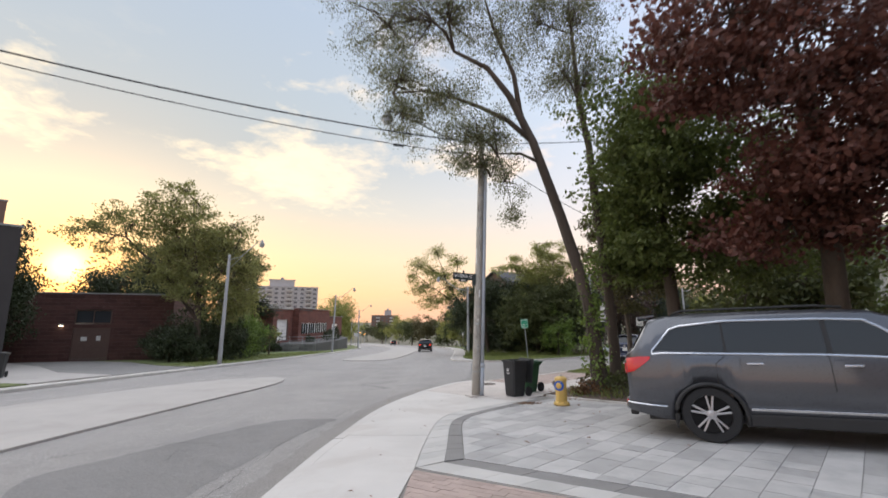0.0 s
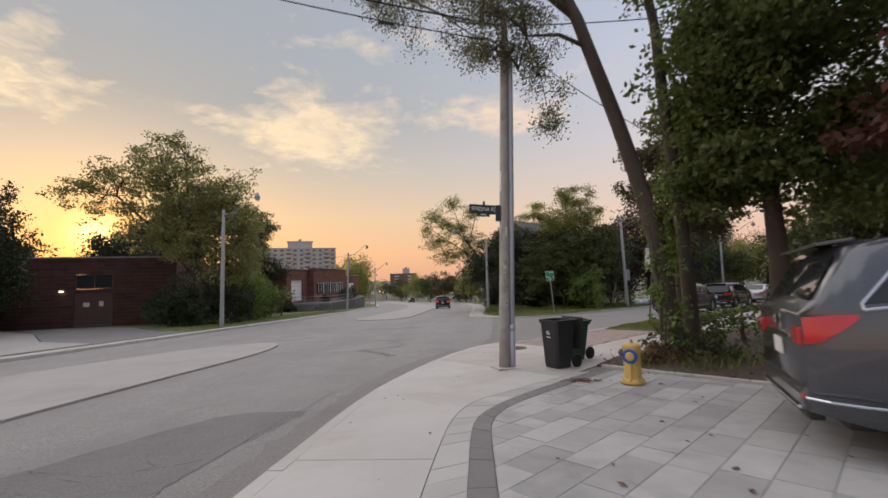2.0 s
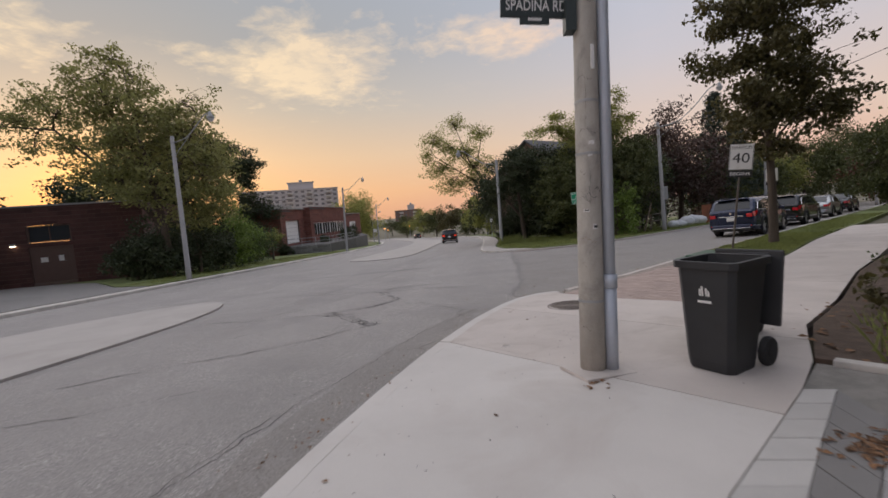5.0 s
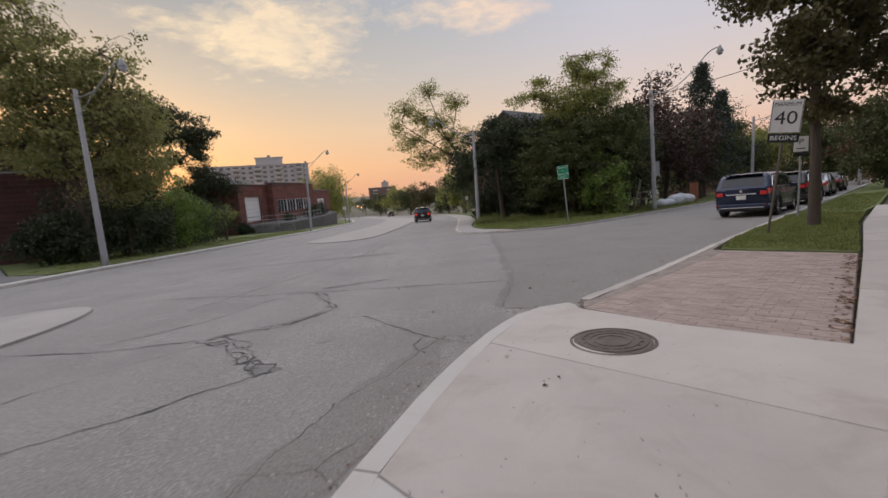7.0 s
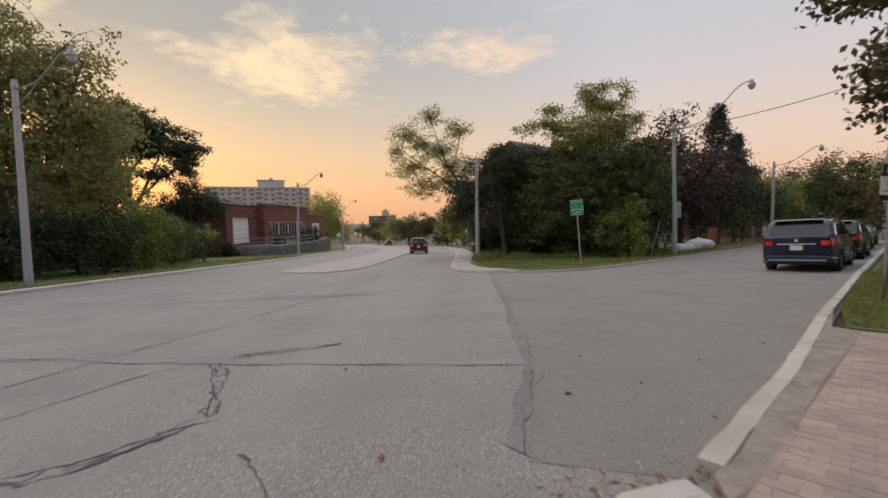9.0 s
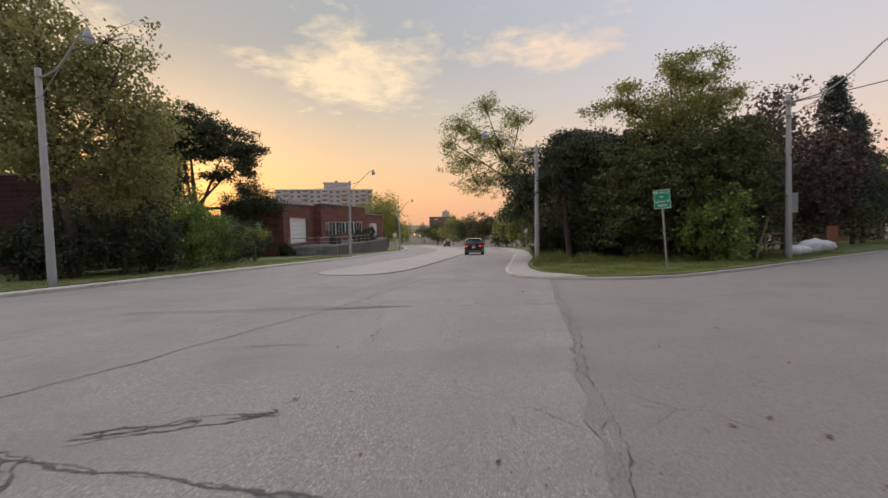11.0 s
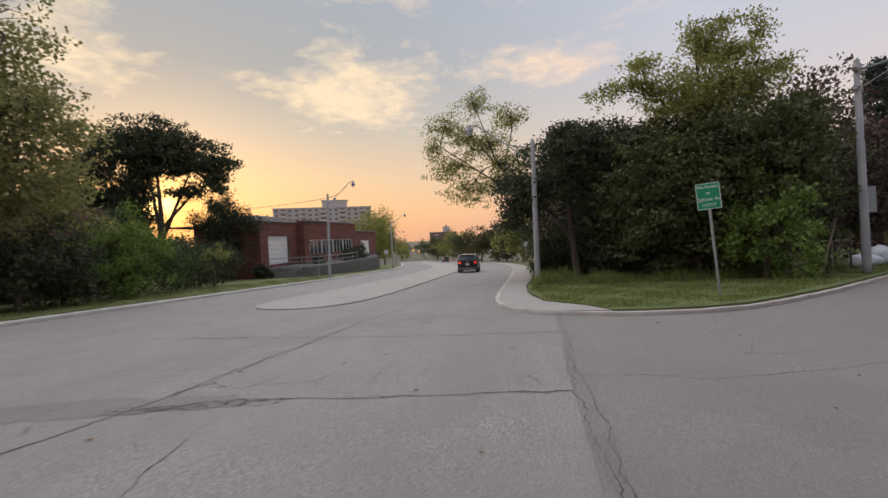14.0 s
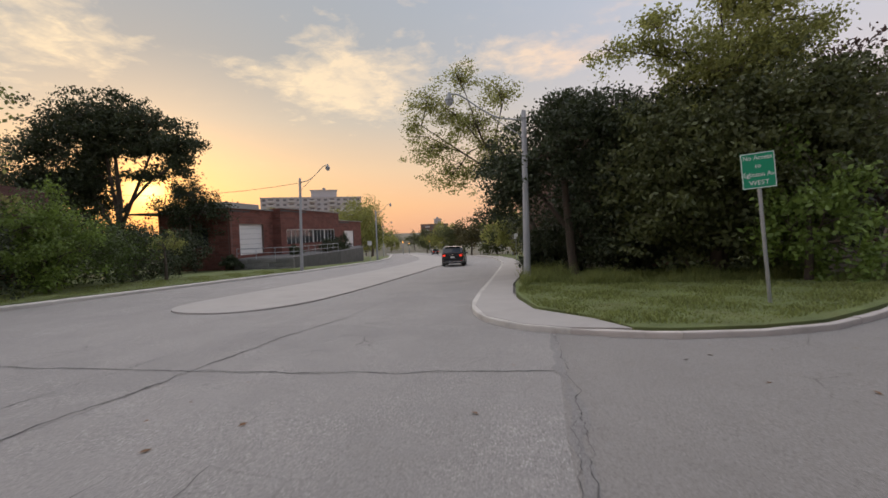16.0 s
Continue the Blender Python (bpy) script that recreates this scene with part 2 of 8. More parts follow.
CONCRETE_OLD = material("concrete_old", (0.5, 0.448, 0.41), 0.88, vary=0.12, scale=1.1, fine=100, bump=0.2, bump_scale=140, stain=((0.35, 0.3, 0.262), 1.2, 0.5), random_object=0.06)
CONCRETE_MEDIAN = material("concrete_median", (0.385, 0.356, 0.33), 0.88, vary=0.1, scale=0.7, fine=90, bump=0.2, bump_scale=120, stain=((0.3, 0.275, 0.25), 0.6, 0.5))
KERB = material("kerb_concrete", (0.5, 0.47, 0.43), 0.85, vary=0.1, scale=1.4, fine=90, bump=0.25, bump_scale=60, stain=((0.25, 0.23, 0.21), 1.8, 0.5), random_object=0.08)
POLE = material("spun_concrete", (0.4, 0.37, 0.325), 0.85, vary=0.24, scale=4.5, fine=140, bump=0.2, bump_scale=120, stain=((0.2, 0.185, 0.168), 5.0, 0.6), stretch=(1, 1, 0.6))
PAVER = material("paver_grey", (0.4, 0.385, 0.37), 0.82, vary=0.14, scale=2.5, fine=130, bump=0.2, bump_scale=120, random_object=0.17, stain=((0.25, 0.248, 0.246), 1.6, 0.5))
PAVER_LIGHT = material("paver_light", (0.45, 0.43, 0.405), 0.82, vary=0.1, scale=2, fine=130, bump=0.2, bump_scale=120, random_object=0.1)
PAVER_DARK = material("paver_dark", (0.2, 0.19, 0.182), 0.82, vary=0.1, scale=2, fine=130, bump=0.2, bump_scale=120, random_object=0.07)
PAVER_STUFF = material("paver_grey_far", (0.395, 0.378, 0.36), 0.82, vary=0.1, scale=1.5, fine=130, bump=0.2, island=0.15)
JOINT = material("joint_sand", (0.22, 0.205, 0.185), 0.95, vary=0.3, scale=5, fine=60, bump=0.3)
BRICK_PAVER = material("brick_paver_pink", (0.39, 0.3, 0.262), 0.9, vary=0.12, scale=3, fine=110, bump=0.3, random_object=0.1, stain=((0.27, 0.22, 0.19), 1.3, 0.5))
BRICK_PAVER_STUFF = material("brick_paver_pink_far", (0.39, 0.3, 0.262), 0.9, vary=0.12, scale=3, fine=110, bump=0.3, island=0.1, stain=((0.27, 0.22, 0.19), 1.3, 0.5))
BRICK_JOINT = material("brick_joint_dust", (0.2, 0.158, 0.138), 0.95, vary=0.2, scale=4, fine=60, bump=0.2)
DUST = material("sandy_dust", (0.3, 0.255, 0.22), 0.95, vary=0.3, scale=6, fine=60, bump=0.4, stain=((0.17, 0.14, 0.12), 3.0, 0.6))
MULCH = material("mulch", (0.09, 0.062, 0.045), 0.95, vary=0.45, scale=7, fine=60, bump=0.9, bump_scale=40)
GRASS = material("grass_turf", (0.13, 0.16, 0.05), 0.9, vary=0.35, scale=1.3, fine=40, bump=0.8, bump_scale=50, stain=((0.15, 0.13, 0.05), 0.9, 0.4))
BLADE = material("grass_blades", (0.2, 0.225, 0.065), 0.75, vary=0.3, scale=2, bump=0, island=0.35, translucent=0.3)
BARK = material("bark_dark", (0.085, 0.065, 0.05), 0.93, vary=0.35, scale=4, fine=30, bump=0.9, bump_scale=22, stretch=(1, 1, 0.25))
BARK_GREY = material("bark_grey", (0.13, 0.11, 0.09), 0.93, vary=0.3, scale=4, fine=30, bump=0.8, bump_scale=22, stretch=(1, 1, 0.25))
LEAF_LOCUST = material("leaf_locust", (0.17, 0.172, 0.085), 0.6, vary=0.2, scale=1.2, bump=0, island=0.26, translucent=0.35)
LEAF_MAPLE = material("leaf_maple", (0.125, 0.155, 0.04), 0.55, vary=0.25, scale=0.8, bump=0, island=0.28, translucent=0.42)
LEAF_RED = material("leaf_red_maple", (0.125, 0.046, 0.032), 0.55, vary=0.3, scale=0.8, bump=0, island=0.28, translucent=0.3)
LEAF_ELM = material("leaf_elm", (0.25, 0.252, 0.09), 0.6, vary=0.25, scale=0.5, bump=0, island=0.28, translucent=0.5)
LEAF_COPPER = material("leaf_copper", (0.075, 0.045, 0.035), 0.6, vary=0.3, scale=0.6, bump=0, island=0.28, translucent=0.2)
POLE_GREY = material("lamp_post_concrete", (0.33, 0.33, 0.335), 0.8, vary=0.12, scale=2.5, fine=140, bump=0.15, bump_scale=120, stain=((0.22, 0.215, 0.21), 2.2, 0.5), stretch=(1, 1, 0.35))
LEAF_BROWN = material("leaf_turning", (0.1, 0.088, 0.032), 0.6, vary=0.35, scale=0.8, bump=0, island=0.28, translucent=0.3)
LEAF_GREEN = material("leaf_green", (0.086, 0.098, 0.031), 0.6, vary=0.25, scale=0.5, bump=0, island=0.28, translucent=0.3)
LEAF_BRIGHT = material("leaf_bright", (0.16, 0.23, 0.045), 0.6, vary=0.25, scale=0.6, bump=0, island=0.26, translucent=0.35)
LEAF_BUSH = material("leaf_bush", (0.072, 0.105, 0.025), 0.6, vary=0.25, scale=0.6, bump=0, island=0.26, translucent=0.35)
LEAF_YELLOW = material("leaf_yellowing", (0.27, 0.28, 0.082), 0.6, vary=0.25, scale=0.6, bump=0, island=0.26, translucent=0.55)
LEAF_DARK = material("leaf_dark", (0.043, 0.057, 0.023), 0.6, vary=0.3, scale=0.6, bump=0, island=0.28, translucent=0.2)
LEAF_SPRUCE = material("needle_spruce", (0.035, 0.05, 0.035), 0.7, vary=0.25, scale=0.8, bump=0, island=0.3, translucent=0.1)
LEAF_DRY = material("leaf_dry_litter", (0.17, 0.09, 0.045), 0.85, vary=0.3, scale=5, bump=0, island=0.5)
STEEL = material("galvanised_steel", (0.36, 0.37, 0.38), 0.45, metal=0.7, vary=0.12, scale=6, fine=60, bump=0.05)
STEEL_PAINT = material("grey_lamp_paint", (0.3, 0.31, 0.31), 0.55, metal=0.3, vary=0.12, scale=4, bump=0.05)
CONDUIT = material("conduit_grey", (0.44, 0.47, 0.52), 0.45, metal=0.2, vary=0.1, scale=3, fine=60, bump=0.05)
RUST_IRON = material("cast_iron", (0.15, 0.125, 0.11), 0.75, metal=0.5, vary=0.3, scale=8, fine=60, bump=0.3, stain=((0.2, 0.17, 0.14), 6, 0.5))
BIN_BLACK = material("bin_plastic_black", (0.022, 0.023, 0.025), 0.5, vary=0.2, scale=4, fine=120, bump=0.06)
BIN_GREEN = material("bin_plastic_green", (0.02, 0.075, 0.03), 0.5, vary=0.2, scale=4, fine=120, bump=0.06)
RUBBER = material("rubber", (0.018, 0.018, 0.019), 0.8, vary=0.2, scale=10, bump=0.15)
YELLOW = material("hydrant_yellow", (0.64, 0.43, 0.12), 0.6, vary=0.1, scale=7, fine=60, bump=0.15, stain=((0.3, 0.17, 0.06), 5, 0.5))
BLUE = material("hydrant_blue", (0.015, 0.09, 0.42), 0.5, vary=0.15, scale=9, bump=0.05)
WHITE = material("white_paint", (0.75, 0.74, 0.72), 0.6, vary=0.05, scale=3, fine=50, bump=0.03)
SIGN_WHITE = material("sign_white", (0.68, 0.67, 0.65), 0.5, vary=0.06, scale=4, bump=0.02, stain=((0.45, 0.42, 0.38), 3, 0.35))
BLACK = material("black_paint", (0.015, 0.015, 0.016), 0.5, vary=0.2, scale=5, bump=0.03)
SIGN_GREEN = material("sign_green", (0.0, 0.26, 0.13), 0.45, vary=0.08, scale=4, bump=0.02)
SIGN_DARK = material("street_sign_dark", (0.02, 0.03, 0.028), 0.5, vary=0.15, scale=5, bump=0.03)
BRICK_RED = material("brick_wall_red", (0.16, 0.06, 0.045), 0.9, vary=0.18, scale=1.2, fine=40, bump=0.25, island=0.22)
BRICK_BROWN = material("brick_wall_brown", (0.095, 0.044, 0.038), 0.9, vary=0.2, scale=1.2, fine=40, bump=0.25, island=0.2)
MORTAR = material("mortar", (0.16, 0.11, 0.095), 0.95, vary=0.15, scale=4, bump=0.2)
STONE = material("retaining_stone", (0.2, 0.19, 0.18), 0.9, vary=0.25, scale=2, fine=30, bump=0.4, random_object=0.2)
TERRACE = material("terrace_stone", (0.115, 0.11, 0.105), 0.9, vary=0.25, scale=1.5, fine=30, bump=0.4)
DOOR_BROWN = material("door_brown", (0.13, 0.08, 0.065), 0.7, vary=0.12, scale=3, bump=0.05)
ROOF = material("roof_shingle", (0.09, 0.09, 0.095), 0.9, vary=0.25, scale=3, fine=30, bump=0.4)
WALL_PALE = material("wall_pale", (0.55, 0.53, 0.5), 0.8, vary=0.08, scale=1, bump=0.1)
WALL_APT = material("apartment_wall", (0.48, 0.46, 0.46), 0.85, vary=0.08, scale=0.3, bump=0.05)
WALL_SLATE = material("slate_cladding", (0.04, 0.036, 0.038), 0.75, vary=0.15, scale=1, bump=0.1)
WALL_TAN = material("brick_wall_tan", (0.2, 0.125, 0.1), 0.9, vary=0.12, scale=0.8, fine=30, bump=0.2)
WOOD_ORANGE = material("stained_boards", (0.27, 0.09, 0.04), 0.75, vary=0.25, scale=3, fine=30, bump=0.2, stretch=(6, 6, 0.5), random_object=0.15)
WOOD = material("weathered_wood", (0.2, 0.16, 0.12), 0.85, vary=0.3, scale=3, fine=30, bump=0.3, random_object=0.2)
CAR_GREY = material("car_paint_grey", (0.085, 0.089, 0.102), 0.3, metal=0.5, vary=0.04, scale=1, bump=0.0, coat=1.0)
CAR_NAVY = material("car_paint_navy", (0.012, 0.02, 0.055), 0.25, metal=0.2, vary=0.05, scale=1, bump=0.0, coat=0.45)
CAR_BLACK = material("car_paint_black", (0.01, 0.01, 0.012), 0.25, metal=0.1, vary=0.05, scale=1, bump=0.0, coat=0.45)
CAR_SILVER = material("car_paint_silver", (0.35, 0.36, 0.37), 0.3, metal=0.7, vary=0.05, scale=1, bump=0.0, coat=1.0)
CAR_RED = material("car_paint_red", (0.2, 0.02, 0.02), 0.28, metal=0.3, vary=0.05, scale=1, bump=0.0, coat=1.0)
TRIM_BLACK = material("car_trim_black", (0.02, 0.02, 0.021), 0.6, vary=0.15, scale=6, bump=0.04)
CHROME = material("chrome", (0.7, 0.7, 0.72), 0.15, metal=1.0, vary=0.04, scale=5, bump=0.0)
RIM = material("rim_machined", (0.55, 0.55, 0.57), 0.3, metal=0.9, vary=0.08, scale=5, bump=0.0)
CAR_GLASS = glass("car_glass", (0.02, 0.024, 0.028))
WINDOW_GLASS = glass("window_glass", (0.05, 0.055, 0.06))
LENS_RED = material("tail_lens_red", (0.55, 0.008, 0.014), 0.2, vary=0.1, scale=10, bump=0.0, coat=1.0)
TAIL_LIT = glowing("tail_lamp_lit", (1.0, 0.06, 0.03), 1.0)
LAMP_LIT = glowing("wall_lamp_lit", (1.0, 0.82, 0.55), 8.0)
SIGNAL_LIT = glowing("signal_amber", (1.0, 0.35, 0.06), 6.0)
APT_GLASS = glass("apartment_glass", (0.17, 0.17, 0.18), 0.2)
LENS_CLEAR = glass("lens_clear", (0.4, 0.42, 0.44), 0.1)
PLASTIC_WHITE = material("white_sacks", (0.6, 0.61, 0.63), 0.5, vary=0.12, scale=3, bump=0.4, bump_scale=8)

# ---- geometry helpers ----


def gz(x, y):
    """Height of the road plane: the street runs downhill, and falls gently across."""
    yy, xx = max(-80.0, min(260.0, y)), max(-60.0, min(60.0, x))
    return -0.10 - 0.044 * yy + 0.013 * xx + 0.005 * abs(xx)


def finish(name, bm, mat, parent=None, smooth=False):
    bmesh.ops.recalc_face_normals(bm, faces=bm.faces)
    me = bpy.data.meshes.new(name)
    bm.to_mesh(me)
    bm.free()
    me.materials.append(mat)
    if smooth:
        me.polygons.foreach_set("use_smooth", [True] * len(me.polygons))
    ob = new(name, me)
    if parent is not None:
        ob.parent = parent
    return ob


def part(name, bm, mat, parent, label="", smooth=False):
    return tagged(finish(name, bm, mat, parent, smooth), label)


def thing(name, at, label, category, group="", turn=0.0, kind=""):
    e = new(name)
    e.empty_display_size = 0.2
    e.matrix_world = pose(*at, 0, 0, turn)
    return tagged(e, label, category, group, kind)


def mesh_from(name, verts, faces, mat, parent=None, smooth=False):
    me = bpy.data.meshes.new(name)
    me.from_pydata(verts, [], faces)
    me.update()
    me.materials.append(mat)
    if smooth:
        me.polygons.foreach_set("use_smooth", [True] * len(me.polygons))
    ob = new(name, me)
    if parent is not None:
        ob.parent = parent
    return ob


def box(bm, size, at=(0, 0, 0), rot=(0, 0, 0), bevel=0.0):
    m = pose(*at, *rot) @ Matrix.Diagonal((*size, 1))
    got = bmesh.ops.create_cube(bm, size=1, matrix=m)
    if bevel:
        edges = list({e for v in got["verts"] for e in v.link_edges})
        bmesh.ops.bevel(bm, geom=edges, offset=bevel, segments=2, profile=0.6, affect="EDGES")
    return bm


def boxed(size, at=(0, 0, 0), rot=(0, 0, 0), bevel=0.0):
    return box(bmesh.new(), size, at, rot, bevel)


def tube(bm, pts, radii, sides=8, cap=True):
    """A tapered tube along points."""
    pts = [Vector(p) for p in pts]
    if not hasattr(radii, "__len__"):
        radii = [radii] * len(pts)
    rings = []
    ref = Vector((0, 0, 1))
    for i, p in enumerate(pts):
        d = (pts[min(i + 1, len(pts) - 1)] - pts[max(i - 1, 0)]).normalized()
        a = d.cross(ref)
        if a.length < 0.15:
            a = d.cross(Vector((1, 0, 0)))
        a.normalize()
        b = d.cross(a).normalized()
        ring = []
        for k in range(sides):
            w = 2 * math.pi * k / sides
            ring.append(bm.verts.new(p + radii[i] * (math.cos(w) * a + math.sin(w) * b)))
        rings.append(ring)
    for r0, r1 in zip(rings, rings[1:]):
        for k in range(sides):
            bm.faces.new((r0[k], r0[(k + 1) % sides], r1[(k + 1) % sides], r1[k]))
    if cap:
        bm.faces.new(rings[0][::-1])
        bm.faces.new(rings[-1])
    return bm


def lathe(bm, profile, sides=20, at=(0, 0, 0), m=None):
    """A body of revolution about z from (radius, height) pairs."""
    m = m if m is not None else Matrix.Translation(at)
    rings = [[bm.verts.new(m @ Vector((r * math.cos(2 * math.pi * k / sides), r * math.sin(2 * math.pi * k / sides), z))) for k in range(sides)] for r, z in profile]
    for r0, r1 in zip(rings, rings[1:]):
        for k in range(sides):
            bm.faces.new((r0[k], r0[(k + 1) % sides], r1[(k + 1) % sides], r1[k]))
    bm.faces.new(rings[0][::-1])
    bm.faces.new(rings[-1])
    return bm


def lathed(profile, sides=20, at=(0, 0, 0), m=None):
    return lathe(bmesh.new(), profile, sides, at, m)


def prism(bm, outline, top, bottom, bevel=0.0):
    """A slab over a ground outline; top and bottom are heights above the road plane."""
    tops = [bm.verts.new((x, y, gz(x, y) + top)) for x, y in outline]
    lows = [bm.verts.new((x, y, gz(x, y) + bottom)) for x, y in outline]
    n = len(outline)
    face = bm.faces.new(tops)
    for i in range(n):
        bm.faces.new((tops[i], lows[i], lows[(i + 1) % n], tops[(i + 1) % n]))
    if bevel:
        bmesh.ops.bevel(bm, geom=list(face.edges), offset=bevel, segments=2, profile=0.5, affect="EDGES")
    bmesh.ops.triangulate(bm, faces=[f for f in bm.faces if len(f.verts) > 4])
    return bm


def slab(name, outline, top, bottom, mat, parent=None, bevel=0.0):
    return finish(name, prism(bmesh.new(), outline, top, bottom, bevel), mat, parent)


def clip(poly, nx, ny, c):
    """The side of a ground outline where nx * x + ny * y <= c."""
    out = []
    for i, p in enumerate(poly):
        q = poly[(i + 1) % len(poly)]
        dp, dq = nx * p[0] + ny * p[1] - c, nx * q[0] + ny * q[1] - c
        if dp <= 0:
            out.append(p)
        if dp * dq < 0:
            k = dp / (dp - dq)
            out.append((p[0] + k * (q[0] - p[0]), p[1] + k * (q[1] - p[1])))
    return out


def clip_convex(poly, hull):
    """A convex piece cut to a convex hull that runs anticlockwise."""
    for i, p in enumerate(hull):
        q = hull[(i + 1) % len(hull)]
        nx, ny = q[1] - p[1], p[0] - q[0]
        poly = clip(poly, nx, ny, nx * p[0] + ny * p[1])
        if len(poly) < 3:
            return []
    return poly


def area(poly):
    return 0.5 * sum(p[0] * q[1] - q[0] * p[1] for p, q in zip(poly, poly[1:] + poly[:1]))


def shrink(poly, d):
    """A convex outline drawn in by d."""
    if area(poly) < 0:
        poly = poly[::-1]
    out = poly
    for i, p in enumerate(poly):
        q = poly[(i + 1) % len(poly)]
        nx, ny = q[1] - p[1], p[0] - q[0]
        l = math.hypot(nx, ny)
        if l < 1e-6:
            continue
        nx, ny = nx / l, ny / l
        out = clip(out, nx, ny, nx * p[0] + ny * p[1] - d)
        if len(out) < 3:
            return []
    return out


def resample(path, step):
    pts, acc = [path[0]], 0.0
    total = sum(math.dist(a, b) for a, b in zip(path, path[1:]))
    n = max(1, round(total / step))
    want = [total * i / n for i in range(1, n)]
    for a, b in zip(path, path[1:]):
        l = math.dist(a, b)
        while want and acc + l >= want[0]:
            k = (want[0] - acc) / l
            pts.append((a[0] + k * (b[0] - a[0]), a[1] + k * (b[1] - a[1])))
            want.pop(0)
        acc += l
    return pts + [path[-1]]


def resample_n(path, n):
    total = sum(math.dist(a, b) for a, b in zip(path, path[1:]))
    out = resample(path, total / n)
    return out


def offset(path, d):
    """A path moved to its left by d."""
    out = []
    for i, p in enumerate(path):
        a, b = path[max(i - 1, 0)], path[min(i + 1, len(path) - 1)]
        dx, dy = b[0] - a[0], b[1] - a[1]
        l = math.hypot(dx, dy) or 1
        out.append((p[0] - dy / l * d, p[1] + dx / l * d))
    return out


def smooth_path(path, rounds=2):
    for _ in range(rounds):
        out = [path[0]]
        for a, b in zip(path, path[1:]):
            out += [(0.75 * a[0] + 0.25 * b[0], 0.75 * a[1] + 0.25 * b[1]), (0.25 * a[0] + 0.75 * b[0], 0.25 * a[1] + 0.75 * b[1])]
        path = out + [path[-1]]
    return path


def kerb(name, path, width, top, label, step=2.4, side=1, mat=None, bottom=-0.2, wear=0.004, grain=0.4):
    """Kerb stones end to end along a path; side 1 lays them to its left."""
    k = tagged(new(name), label, "kerb", kind="structure")
    pts = resample(path, grain)
    inner = offset(pts, width * side)
    per = max(1, round(step / grain))
    for i in range(0, len(pts) - 1, per):
        j = min(i + per, len(pts) - 1)
        bm = bmesh.new()
        rows = []
        for s in range(i, j + 1):
            a, b = Vector(pts[s]), Vector(inner[s])
            if s == i or s == j:
                along = (Vector(pts[min(s + 1, len(pts) - 1)]) - Vector(pts[max(s - 1, 0)])).normalized() * (0.005 if s == i else -0.005)
                a, b = a + along, b + along
            dip = random.uniform(-wear, wear)
            if wear > 0.005:
                a, b = a.lerp(b, random.uniform(-0.05, 0.07)), b.lerp(a, random.uniform(-0.04, 0.06))
            sec = []
            for f, h in ((0, bottom), (0.0, top - 0.03), (0.03, top - 0.008), (0.1, top), (1.0, top), (1.0, bottom)):
                q = a.lerp(b, f)
                sec.append(bm.verts.new((q.x, q.y, gz(q.x, q.y) + h + (dip if h > 0 else 0))))
            rows.append(sec)
        for r0, r1 in zip(rows, rows[1:]):
            for c in range(5):
                bm.faces.new((r0[c], r0[c + 1], r1[c + 1], r1[c]))
        bm.faces.new(rows[0])
        bm.faces.new(rows[-1][::-1])
        finish("kerb_stone", bm, mat or KERB, k)
    return k


def text_mesh(body, size, mat, parent, at, rot=(90, 0, 0), name="lettering", width=None):
    cu = bpy.data.curves.new("text", "FONT")
    cu.body, cu.size, cu.align_x, cu.align_y, cu.extrude, cu.resolution_u = body, size, "CENTER", "CENTER", 0.002, 3
    tmp = bpy.data.objects.new("text", cu)
    scene.collection.objects.link(tmp)
    bpy.context.view_layer.update()
    me = bpy.data.meshes.new_from_object(tmp.evaluated_get(bpy.context.evaluated_depsgraph_get()))
    bpy.data.objects.remove(tmp)
    xs = [v.co.x for v in me.vertices]
    k = width / (max(xs) - min(xs)) if width else 1.0
    for v in me.vertices:
        v.co.x *= k
    me.materials.clear()
    me.materials.append(mat)
    ob = new(name, me)
    ob.parent = parent
    ob.matrix_local = pose(*at, *rot)
    return ob


# ---- ground, road, kerbs ----
def sheet(name, xs, ys, lift, mat, label, category):
    verts = [(x, y, gz(x, y) + lift) for y in ys for x in xs]
    w = len(xs)
    faces = [(j * w + i, j * w + i + 1, (j + 1) * w + i + 1, (j + 1) * w + i) for j in range(len(ys) - 1) for i in range(w - 1)]
    return tagged(mesh_from(name, verts, faces, mat), label, category, kind="structure")


sheet("ground", [-3000, -60, 0, 60, 3000], [-3000, -80, 260, 3000], -0.06, GROUND, "bare brown earth and dry grass running out to the horizon", "ground")

CENTRE = smooth_path([(-6.6, -70), (-6.6, 40), (-6.5, 58), (-6.8, 72), (-8.2, 88), (-12.5, 110), (-21, 145), (-32, 190), (-52, 262)], 2)
CENTRE = resample(CENTRE, 4.0)


def road_strip(name, left, right, lift, mat, label):
    verts, faces = [], []
    for i, p in enumerate(CENTRE):
        a, b = CENTRE[max(i - 1, 0)], CENTRE[min(i + 1, len(CENTRE) - 1)]
        l = math.dist(a, b)
        nx, ny = (b[1] - a[1]) / l, -(b[0] - a[0]) / l
        offs = [left + (right - left) * k / 12 for k in range(13)]
        for o in offs:
            x, y = p[0] + nx * o, p[1] + ny * o
            verts.append((x, y, gz(x, y) + lift))
    for i in range(len(CENTRE) - 1):
        for k in range(12):
            faces.append((i * 13 + k, i * 13 + k + 1, i * 13 + 14 + k, i * 13 + 13 + k))
    return tagged(mesh_from(name, verts, faces, mat), label, "road", kind="structure")


road_strip("road", -8.6, 9.0, 0.0, ASPHALT, "worn grey asphalt road with cracks and exposed stones")

